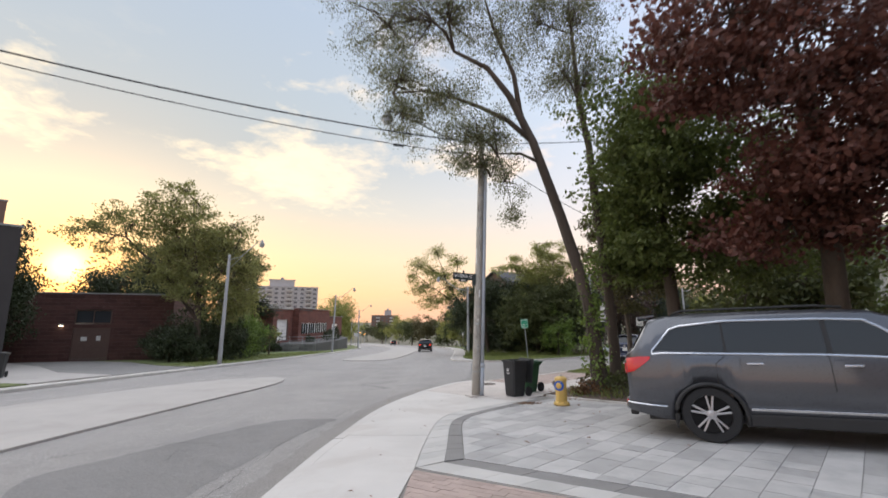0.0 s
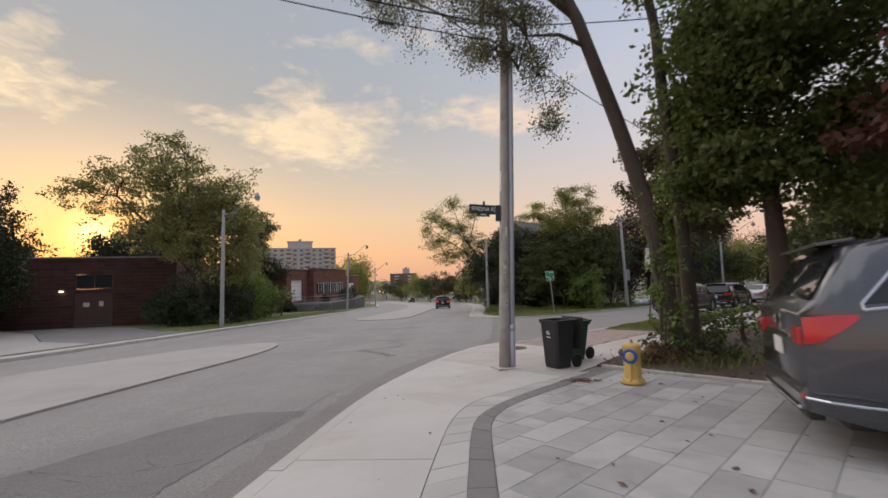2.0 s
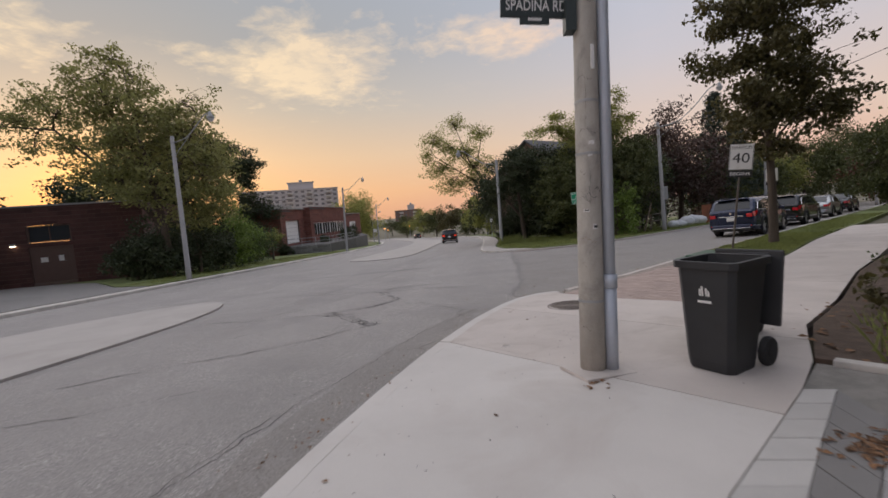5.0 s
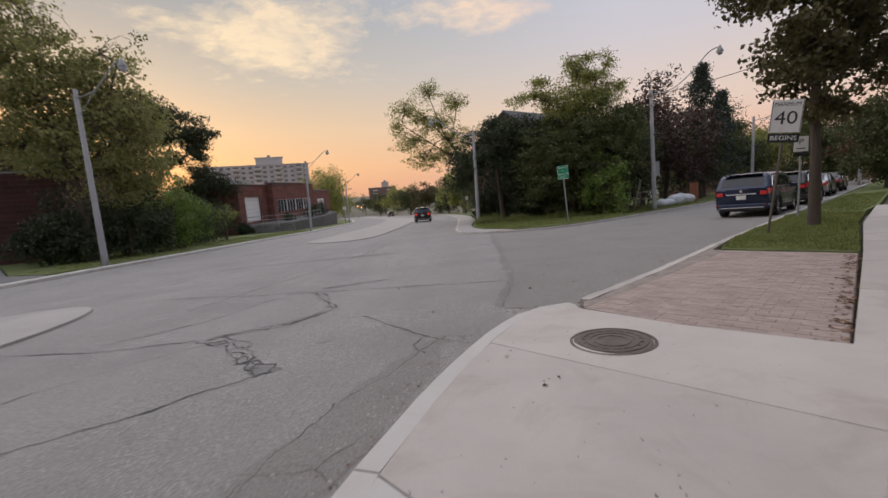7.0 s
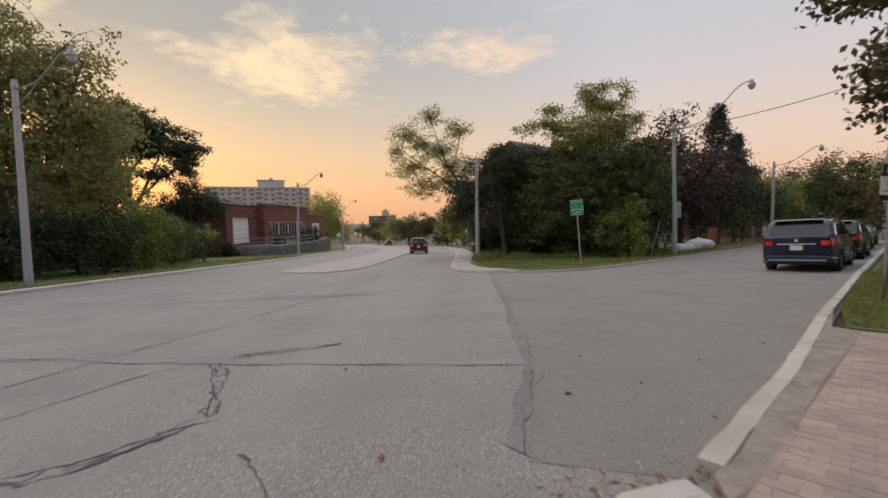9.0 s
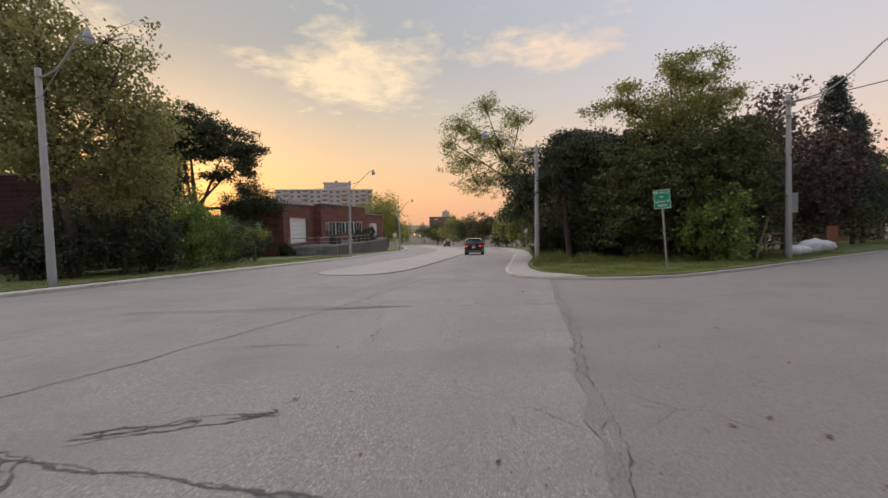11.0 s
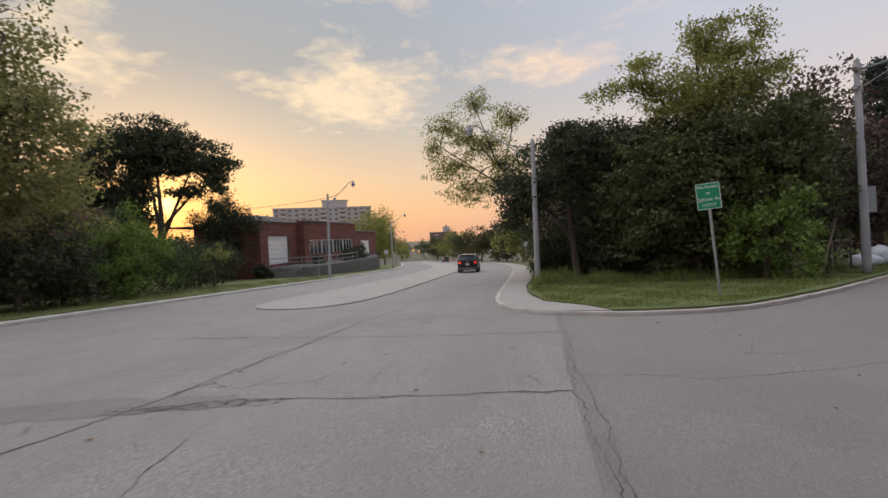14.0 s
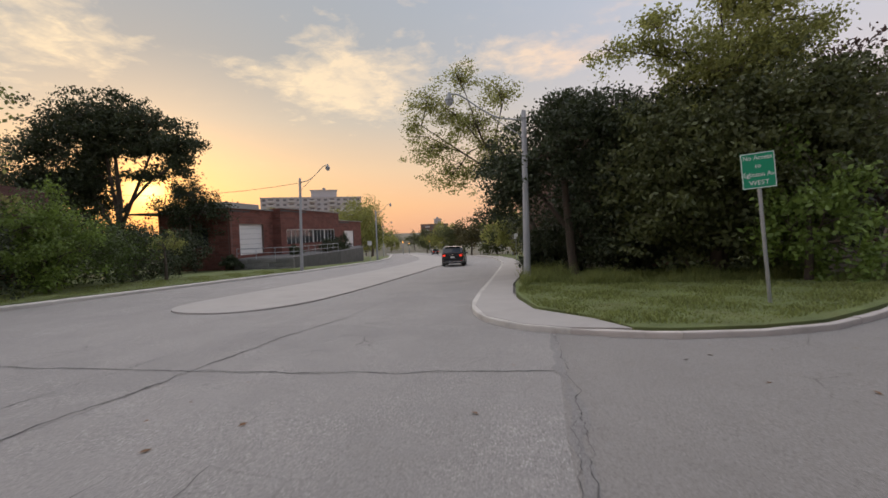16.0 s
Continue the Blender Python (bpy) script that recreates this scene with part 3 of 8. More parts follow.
SIDE_NEAR = [(1.1, 16.9), (1.72, 16.7), (2.6, 17.5), (3.5, 18.3), (4.28, 19.05), (6.5, 21.2), (9.0, 23.5), (13.0, 27.2), (24.5, 37.6), (60, 70)]
SIDE_FAR = [(2.5, 31.9), (3.3, 31.55), (4.0, 31.4), (5.3, 31.5), (6.4, 31.85), (7.8, 32.8), (9.6, 34.2), (13.4, 37.5), (24.8, 47.4), (56, 76)]
slab("road_side_street", [(0.73, 16.9), (1.72, 16.6), (2.6, 17.4), (4.4, 18.95), (6.6, 21.0), (13.1, 27.0), (24.6, 37.4), (60, 69.8), (56, 76.2), (24.6, 47.6), (13.2, 37.7), (7.6, 33.0), (5.2, 31.8), (2.3, 32.3), (1.83, 28.1), (1.5, 23), (1.24, 19.0)],
     0.005, -0.1, ASPHALT_SIDE)
tagged(bpy.data.objects["road_side_street"], "darker grey asphalt of the side street with patches", "road", kind="structure")

NEAR_KERB = smooth_path([(-1.80, -25), (-1.80, 2), (-1.74, 5.9), (-1.67, 7.1), (-1.57, 8.6), (-1.45, 9.8), (-1.26, 10.8), (-0.78, 12.7), (-0.15, 14.5), (0.5, 15.75), (0.95, 16.3), (1.5, 16.45)], 1)
kerb("kerb_near", NEAR_KERB, 0.16, 0.125, "pale concrete kerb beside the near pavement", side=-1, step=3.2, mat=CONCRETE)
kerb("kerb_side_near", SIDE_NEAR[1:8], 0.15, 0.095, "worn low concrete kerb along the side street", side=-1, step=2.0, wear=0.007, grain=0.2, mat=CONCRETE_OLD)
kerb("kerb_side_far", SIDE_NEAR[7:], 0.18, 0.09, "worn concrete kerb farther along the side street", side=-1, step=3.0)
kerb("kerb_corner", SIDE_FAR, 0.13, 0.1, "chipped concrete kerb round the grass corner", side=1, step=1.6, mat=CONCRETE_OLD, wear=0.008)
RIGHT_EDGE = smooth_path([(2.5, 31.9), (1.72, 32.3), (1.0, 33.3), (0.66, 35.0), (0.72, 38), (0.95, 42), (1.42, 52), (1.8, 62), (1.5, 75), (0.4, 90), (-3.5, 109), (-12, 143), (-23, 188), (-43, 262)], 1)
kerb("kerb_right", RIGHT_EDGE, 0.14, 0.11, "low concrete kerb of the far pavement", side=-1, step=6)
LEFT_EDGE = [(-14.25, -40), (-14.25, 40), (-14.2, 58), (-15.0, 72), (-16.6, 90), (-21, 113), (-29.5, 148), (-40.5, 193), (-60, 262)]
kerb("kerb_left", LEFT_EDGE, 0.55, 0.13, "broad pale concrete kerb along the grass verge", side=1, step=6)

# pavement at the near corner
PAVE_EDGE = smooth_path([(-0.32, 5.4), (-0.28, 6.38), (-0.15, 7.91), (-0.05, 8.57), (0.2, 9.27), (0.86, 9.91), (1.66, 10.67), (2.16, 11.15)], 2)
BAND_O = smooth_path([(0.03, 5.66), (0.08, 6.5), (0.13, 7.91), (0.24, 8.55), (0.66, 9.26), (1.5, 10.2), (2.36, 11.1)], 2)
BAND_I = smooth_path([(0.28, 5.76), (0.3, 6.5), (0.34, 7.91), (0.41, 8.41), (0.69, 8.98), (1.31, 9.67), (2.28, 10.66)], 2)
WALK = list(offset(NEAR_KERB, -0.165)) + [(1.52, 16.1), (2.2, 15.15), (3.08, 14.31), (6.83, 18.06), (10.6, 21.9), (16, 26.9), (17.3, 25.6), (8.4, 17.4), (6.52, 15.75), (4.53, 13.75), (3.4, 12.75), (2.66, 11.7),
        *PAVE_EDGE[::-1], (-0.42, 4.4), (-0.5, -25)]
pavement = tagged(new("pavement"), "pale concrete pavement slabs with straight joints", "pavement", kind="structure")
slab("joint_bed", WALK, 0.112, -0.15, JOINT, pavement)


def cut_panels(poly, cuts):
    """Cuts an outline along lines in turn, and returns the pieces."""
    pieces, rest = [], poly
    for nx, ny, c in cuts:
        l = math.hypot(nx, ny)
        a = clip(rest, nx / l, ny / l, c / l - 0.006)
        rest = clip(rest, -nx / l, -ny / l, -c / l - 0.006)
        if len(a) > 2:
            pieces.append(a)
    return pieces + [rest]


CUTS = [(0.0, 1.0, c) for c in (-9.0, -5.8, -2.6, 0.6, 3.8)] + [(0.03, 1.0, 7.15), (0.73, 0.68, 8.64), (0.73, 0.68, 10.54), (1, 1, 20.5), (1, 1, 23.5), (1, 1, 27), (1, 1, 31), (1, 1, 36)]
for i, piece in enumerate(cut_panels(WALK, CUTS)):
    slab("slab", piece, 0.128, 0.05, CONCRETE if i < 7 else CONCRETE_OLD, pavement, 0.004)

# brick strip between the pavement and the side street
STRIP = [(1.6, 16.25), (2.24, 15.2), (3.1, 14.36), (6.8, 18.1), (5.68, 19.64), (4.58, 18.74), (3.68, 17.99), (2.78, 17.19), (2.05, 16.52)]
brick_strip = tagged(new("pavement_brick_strip"), "faded pink interlocking brick pavers, worn and dusty", "pavement", kind="structure")
slab("brick_bed", STRIP, 0.092, -0.1, BRICK_JOINT, brick_strip)

slab("dirt_strip", [(1.72, 16.52), (1.98, 16.72), (4.37, 18.95), (6.57, 21.1), (9.1, 23.42), (9.0, 23.35), (6.9, 21.4), (5.55, 19.95), (5.75, 19.5), (2.2, 16.4), (1.62, 16.2)], 0.088, -0.1, DUST)
tagged(bpy.data.objects["dirt_strip"], "dusty earth between the kerb and the bricks", "earth strip", kind="structure")

# grass patch by the speed sign, with the verge beyond
NEAR_LAWN = [(5.62, 19.8), (6.84, 18.14), (10.55, 21.98), (13.2, 24.5), (12.0, 26.0), (9.1, 23.3), (7.0, 21.35)]
slab("grass_patch", NEAR_LAWN, 0.11, -0.1, GRASS)
tagged(bpy.data.objects["grass_patch"], "patch of mown grass between kerb and pavement", "grass", kind="structure")
NEAR_LAWN_2 = [(13.7, 25.0), (16.2, 27.0), (60, 67), (58.5, 68.2), (24.7, 37.2), (13.2, 26.9), (12.5, 26.3)]
slab("grass_verge", NEAR_LAWN_2, 0.13, -0.1, GRASS)
tagged(bpy.data.objects["grass_verge"], "narrow mown grass verge along the side street", "grass", kind="structure")
YARD = [(8.6, 17.4), (17.6, 25.6), (70, 76), (90, 40), (30, 5), (15, 12)]
slab("grass_yard", YARD, 0.14, -0.1, GRASS)
tagged(bpy.data.objects["grass_yard"], "front lawns of houses along the side street", "grass", kind="structure")

# grass corner across the side street
CORNER_WALK = [(2.5, 31.92), (1.75, 32.4), (1.1, 33.35), (0.8, 35.0), (0.86, 38), (1.09, 42), (1.56, 52), (1.94, 62), (1.64, 75), (0.54, 90), (-3.3, 109), (-1.7, 109.6), (2.0, 90.3), (3.2, 75), (3.4, 62), (3.05, 52), (2.3, 44), (1.92, 40.8), (1.78, 37.5), (1.85, 36.0), (2.1, 34.1), (3.05, 32.7), (3.4, 31.75)]
far_walk = slab("pavement_far", CORNER_WALK, 0.12, -0.1, CONCRETE_MEDIAN)
tagged(far_walk, "pale concrete pavement curving along the far kerb", "pavement", kind="structure")
CORNER_LAWN = [(3.42, 31.72), (4.0, 31.58), (5.25, 31.68), (6.3, 32.0), (7.65, 32.95), (9.5, 34.35), (13.3, 37.65), (24.6, 47.6), (55.5, 76.3), (20, 110), (-1.5, 109.6), (2.1, 90.3), (3.3, 75), (3.5, 62), (3.15, 52), (2.4, 44), (2.0, 40.8), (1.88, 37.5), (1.95, 36.0), (2.2, 34.2), (3.12, 32.8)]
slab("grass_corner", CORNER_LAWN, 0.14, -0.1, GRASS)
tagged(bpy.data.objects["grass_corner"], "rough green grass corner lot under trees", "grass", kind="structure")

# medians
NOSE_NEAR = smooth_path([(-6.75, -40), (-6.6, 6), (-6.45, 12), (-6.2, 15.6), (-6.4, 18.2), (-7.2, 19.8), (-8.3, 19.6), (-9.6, 17.9), (-10.4, 15.4), (-11.0, 12.5), (-11.2, 6), (-11.3, -40)], 2)
slab("median_near", NOSE_NEAR, 0.045, -0.1, CONCRETE_MEDIAN, None, 0.015)
tagged(bpy.data.objects["median_near"], "raised pale concrete traffic median with rounded end", "median", kind="structure")
NOSE_FAR = smooth_path([(-3.6, 118), (-3.7, 68), (-3.85, 46), (-4.05, 39), (-4.4, 36.4), (-5.4, 35.0), (-6.8, 35.0), (-8.0, 35.8), (-8.5, 37.4), (-8.3, 42), (-7.9, 54), (-8.4, 68), (-9.6, 84), (-14.0, 108)], 2)
NOSE_FAR = [p for p in NOSE_FAR if p[1] < 70]
FAR_END = [(-8.6, 72), (-10.2, 88), (-14.4, 110), (-22.8, 144), (-33.6, 189), (-30.8, 191), (-19.4, 146), (-10.4, 111), (-5.6, 88.5), (-3.9, 72)]
slab("median_far", NOSE_FAR + FAR_END, 0.045, -0.1, CONCRETE_MEDIAN, None, 0.015)
tagged(bpy.data.objects["median_far"], "raised pale concrete median running up the street", "median", kind="structure")

# left side: verge, apron, drive
slab("grass_left", [(-15.4, 27.5), (-15.4, 40), (-15.25, 58), (-15.55, 72), (-17.1, 90), (-21.5, 113), (-30, 148), (-60, 148), (-60, 36), (-30, 37.0), (-24.5, 34.5), (-18, 28.5)], 0.12, -0.1, GRASS)
tagged(bpy.data.objects["grass_left"], "mown grass bank running beside the road", "grass", kind="structure")
slab("drive_left", [(-15.4, 20.8), (-15.4, 27.4), (-18, 28.4), (-24.5, 34.4), (-30, 36.9), (-34, 34), (-26, 28.6), (-19.5, 22.6)], 0.1, -0.1, ASPHALT_PATCH)
tagged(bpy.data.objects["drive_left"], "dark gravelly drive to the brick building", "drive", kind="structure")
slab("apron_left", [(-15.4, 16.6), (-15.4, 20.7), (-19.5, 22.5), (-26, 28.5), (-34, 33.9), (-37, 31), (-27, 25), (-19.5, 17.5)], 0.125, -0.1, CONCRETE_MEDIAN)
tagged(bpy.data.objects["apron_left"], "pale concrete driveway apron", "drive", kind="structure")
slab("grass_left_near", [(-15.4, -40), (-15.4, 16.5), (-19.4, 17.4), (-27, 24.9), (-60, 30), (-60, -40)], 0.12, -0.1, GRASS)
tagged(bpy.data.objects["grass_left_near"], "mown grass verge beside the road", "grass", kind="structure")

# planting bed and the driveway
BED = [(2.66, 11.68), (3.76, 10.4), (4.4, 9.72), (6.6, 7.5), (13, 1.0), (30, 5), (15, 12), (8.5, 17.35), (6.52, 15.68), (4.55, 13.68), (3.42, 12.68)]
slab("planting_bed", BED, 0.15, -0.1, MULCH)
tagged(bpy.data.objects["planting_bed"], "dark mulch planting bed with fallen leaves", "planting bed", kind="structure")
kerb("edging", [(2.7, 11.56), (3.76, 10.3), (4.38, 9.64), (6.6, 7.4), (13, 0.9)], 0.1, 0.16, "grey concrete edging stones round the bed", side=1, step=0.8)
slab("drive_base", [(-0.5, -25), (-0.42, 4.4), (-0.34, 5.4), (-0.28, 6.38), (-0.15, 7.91), (-0.05, 8.6), (0.2, 9.28), (0.86, 9.92), (1.66, 10.68), (2.16, 11.16), (2.66, 11.66), (4.4, 9.7), (13, 0.95), (13, -25)], 0.112, -0.1, JOINT)
tagged(bpy.data.objects["drive_base"], "dark jointing sand under the driveway pavers", "drive", kind="structure")
HULL = [(0.30, 5.72), (1.8, 4.72), (9.2, -0.3), (13, -0.3), (12.9, 0.9), (4.36, 9.62), (2.85, 11.2)] + [(x + 0.008, y) for x, y in BAND_I[:0:-1]]

# ---- plants ----


def leaf_cloud(name, centres, per, spread, size, mat, parent, rng, droop=0.25, slim=0.32):
    """Small folded leaves scattered round many twig ends, as one crown."""
    c = np.repeat(np.asarray(centres, float), per, axis=0)
    n = len(c)
    p = c + rng.normal(0, 1, (n, 3)) * np.asarray(spread)
    a = rng.normal(0, 1, (n, 3))
    a[:, 2] -= droop
    a /= np.linalg.norm(a, axis=1)[:, None]
    b = np.cross(a, rng.normal(0, 1, (n, 3)))
    b /= np.linalg.norm(b, axis=1)[:, None] + 1e-9
    s = size * rng.uniform(0.6, 1.35, (n, 1))
    nrm = np.cross(a, b)
    verts = np.empty((n, 4, 3))
    verts[:, 0] = p - a * s * 0.55
    verts[:, 1] = p + b * s * slim + nrm * s * 0.1
    verts[:, 2] = p + a * s * 0.55
    verts[:, 3] = p - b * s * slim + nrm * s * 0.1
    me = bpy.data.meshes.new(name)
    me.vertices.add(n * 4)
    me.vertices.foreach_set("co", verts.reshape(-1))
    me.loops.add(n * 4)
    me.loops.foreach_set("vertex_index", np.arange(n * 4, dtype=np.int32))
    me.polygons.add(n)
    me.polygons.foreach_set("loop_start", np.arange(0, n * 4, 4, dtype=np.int32))
    me.update(calc_edges=True)
    me.materials.append(mat)
    ob = new(name, me)
    ob.parent = parent
    return ob


def bend(a, b, rng, sag=0.12, n=5):
    a, b = Vector(a), Vector(b)
    l = (b - a).length
    j = Vector(rng.normal(0, 1, 3)) * l * sag
    return [a.lerp(b, k / (n - 1)) + j * math.sin(math.pi * k / (n - 1)) + Vector((0, 0, 1)) * l * 0.08 * math.sin(math.pi * k / (n - 1)) for k in range(n)]


def tree(name, label, trunk, blobs, leaf, bark, clusters, per, spread, size, seed, limbs=(), category="tree", twig=0.012, shell=0.45, group="", spray=0.22, pack=4.0):
    """A tree: trunk of (x, y, z, radius), limbs, crown blobs of (x, y, z, rx, ry, rz, weight), with leaves at the twig ends."""
    rng = np.random.default_rng(seed)
    bx, by, bz, _ = trunk[0]
    t = thing(name, (bx, by, bz), label, category, group)
    base = Vector((bx, by, bz))
    bm = bmesh.new()
    pts = [Vector(p[:3]) - base for p in trunk]
    rad = [p[3] for p in trunk]
    flare = [pts[0] - Vector((0, 0, 0.15))] + pts
    tube(bm, flare, [rad[0] * 1.35] + rad, 10)
    part("trunk", bm, bark, t, smooth=True)
    bm = bmesh.new()
    for limb in limbs:
        tube(bm, [Vector(p[:3]) - base for p in limb], [p[3] for p in limb], 7)
    heads = []
    total = sum(b[6] for b in blobs)
    for b in blobs:
        c, r = np.array(b[:3]) - np.array(base), np.array(b[3:6])
        starts = pts[len(pts) // 2:] + [Vector(q[:3]) - base for limb in limbs for q in limb[1:]]
        root = min(starts, key=lambda q: (q - Vector(c)).length + max(0.0, q.z - c[2]) * 1.5)
        k = max(3, int(clusters * b[6] / total))
        main = bend(root, c, rng, 0.08)
        r0 = min(0.35 * rad[len(rad) // 2], 0.02 + 0.012 * (Vector(c) - root).length + 0.008 * float(r.max()))
        tube(bm, main, [r0 * (1 - 0.12 * i) for i in range(5)], 6)
        u = rng.normal(0, 1, (k, 3))
        u /= np.linalg.norm(u, axis=1)[:, None]
        rr = rng.uniform(shell, 1.08, (k, 1)) ** 0.8
        wob = 1 + 0.28 * np.sin(u[:, :1] * 5 + seed) * np.cos(u[:, 1:2] * 6 + seed * 2)
        tips = (c + u * rr * r * wob)[: max(4, int(k / pack))]
        off = rng.normal(0, 1, (k, 3)) * np.array((spray, spray, spray * 0.6)) * r
        off[:, 2] -= 0.5 * np.hypot(off[:, 0], off[:, 1]) ** 2 / max(0.4, float(r[0]))
        heads.append(tips[rng.integers(0, len(tips), k)] + off)
        for e in tips[:: max(1, len(tips) // 26)]:
            m = main[int(rng.integers(2, 5))]
            way = bend(m, e, rng, 0.15, 4)
            tube(bm, way, [r0 * 0.45, r0 * 0.32, r0 * 0.2, twig * 0.5], 5, False)
    part("branchwork", bm, bark, t, smooth=True)
    heads = np.concatenate(heads)
    leaf_cloud("crown", heads, per, spread, size, leaf, t, rng)
    return t


def round_tree(name, label, x, y, height, radius, leaf, seed, clusters=260, per=26, size=0.16, bark=None, low=0.3, category="tree", base=None, squash=1.0, group=""):
    """A free-standing tree or bush with several overlapping crown masses."""
    rng = np.random.default_rng(seed + 77)
    z = base if base is not None else gz(x, y) + 0.1
    trunk = [(x, y, z, 0.035 * height * 0.5 + 0.05), (x + 0.02 * height * rng.normal(), y, z + height * 0.3, 0.03 * height * 0.5 + 0.03), (x + 0.03 * height * rng.normal(), y, z + height * 0.62, 0.012 * height * 0.5 + 0.02)]
    blobs = []
    for i in range(7):
        a = 2 * math.pi * i / 6 + rng.uniform(-0.4, 0.4)
        d = radius * (0.5 if i < 6 else 0.0)
        h = low + (1 - low) * (rng.uniform(0.22, 0.62) if i < 6 else 0.72)
        rz = height * (1 - low) * (0.3 if i < 6 else 0.3)
        rx = radius * rng.uniform(0.42, 0.62)
        blobs.append((x + d * math.cos(a), y + d * math.sin(a), z + height * h, rx, rx, rz * squash, 1.0))
    return tree(name, label, trunk, blobs, leaf, bark or BARK, clusters, per, (radius * 0.09,) * 3, size, seed, category=category, group=group)

# ---- buildings ----


def brick_wall(name, a, b, z0, z1, openings, mat, parent, thick=0.25, bricks=True, course=0.3, length=0.9):
    """A wall from a to b (ground points) with openings (s0, s1, h0, h1) along it, faced with coursed blocks of brickwork."""
    ax, ay = a
    L = math.dist(a, b)
    turn = math.degrees(math.atan2(b[1] - ay, b[0] - ax))
    bm = bmesh.new()
    cuts_s = sorted({0, L} | {s for o in openings for s in o[:2]})
    cuts_h = sorted({z0, z1} | {h for o in openings for h in o[2:]})
    for s0, s1 in zip(cuts_s, cuts_s[1:]):
        for h0, h1 in zip(cuts_h, cuts_h[1:]):
            sm, hm = (s0 + s1) / 2, (h0 + h1) / 2
            if any(o[0] < sm < o[1] and o[2] < hm < o[3] for o in openings):
                continue
            box(bm, (s1 - s0, thick, h1 - h0), (sm, thick / 2, hm))
    bmesh.ops.remove_doubles(bm, verts=bm.verts, dist=0.002)
    w = part(name, bm, MORTAR if bricks else mat, parent)
    w.matrix_local = pose(ax, ay, 0, 0, 0, turn)
    if bricks:
        verts, faces = [], []
        h, row = z0, 0
        while h < z1 - 0.02:
            h1 = min(h + course - 0.02, z1)
            s = -(row % 2) * length / 2
            while s < L:
                s0, s1 = max(s, 0) + 0.008, min(s + length, L) - 0.008
                spans = [(s0, s1)]
                for o in openings:
                    if o[2] - 0.02 < (h + h1) / 2 < o[3] + 0.02:
                        nxt = []
                        for p, q in spans:
                            if q <= o[0] or p >= o[1]:
                                nxt.append((p, q))
                            else:
                                if p < o[0]:
                                    nxt.append((p, o[0]))
                                if q > o[1]:
                                    nxt.append((o[1], q))
                        spans = nxt
                for p, q in spans:
                    if q - p < 0.04:
                        continue
                    k = len(verts)
                    verts += [(p, -0.012, h), (q, -0.012, h), (q, -0.012, h1), (p, -0.012, h1), (p, 0.0, h), (q, 0.0, h), (q, 0.0, h1), (p, 0.0, h1)]
                    faces += [(k, k + 1, k + 2, k + 3), (k, k + 4, k + 5, k + 1), (k + 3, k + 2, k + 6, k + 7), (k, k + 3, k + 7, k + 4), (k + 1, k + 5, k + 6, k + 2)]
                s += length
            h += course
            row += 1
        f = mesh_from("brickwork", verts, faces, mat, parent)
        f.matrix_local = pose(ax, ay, 0, 0, 0, turn)
        tagged(f, kind="stuff")
    return w


def pane_window(parent, width, height, at, turn, cols, rows, frame_mat, glass_mat=None, deep=0.12):
    bm = bmesh.new()
    for s in (-1, 1):
        box(bm, (0.08, deep, height), (s * (width / 2 - 0.04), 0, 0))
        box(bm, (width - 0.16, deep, 0.08), (0, 0, s * (height / 2 - 0.04)))
    w = part("window", bm, frame_mat, parent)
    w.matrix_local = pose(*at, 0, 0, turn)
    cw, rh = (width - 0.16) / cols, (height - 0.16) / rows
    for i in range(cols):
        for j in range(rows):
            x, z = -width / 2 + 0.08 + cw * (i + 0.5), -height / 2 + 0.08 + rh * (j + 0.5)
            part("pane", boxed((cw - 0.004, 0.02, rh - 0.004), (x, 0.02, z)), glass_mat or WINDOW_GLASS, w)
    for i in range(1, cols):
        part("glazing_bar", boxed((0.06, deep * 0.6, height - 0.17), (-width / 2 + 0.08 + cw * i, 0, 0)), frame_mat, w)
    for j in range(1, rows):
        part("glazing_bar", boxed((width - 0.17, deep * 0.5, 0.05), (0, 0, -height / 2 + 0.08 + rh * j)), frame_mat, w)
    return w


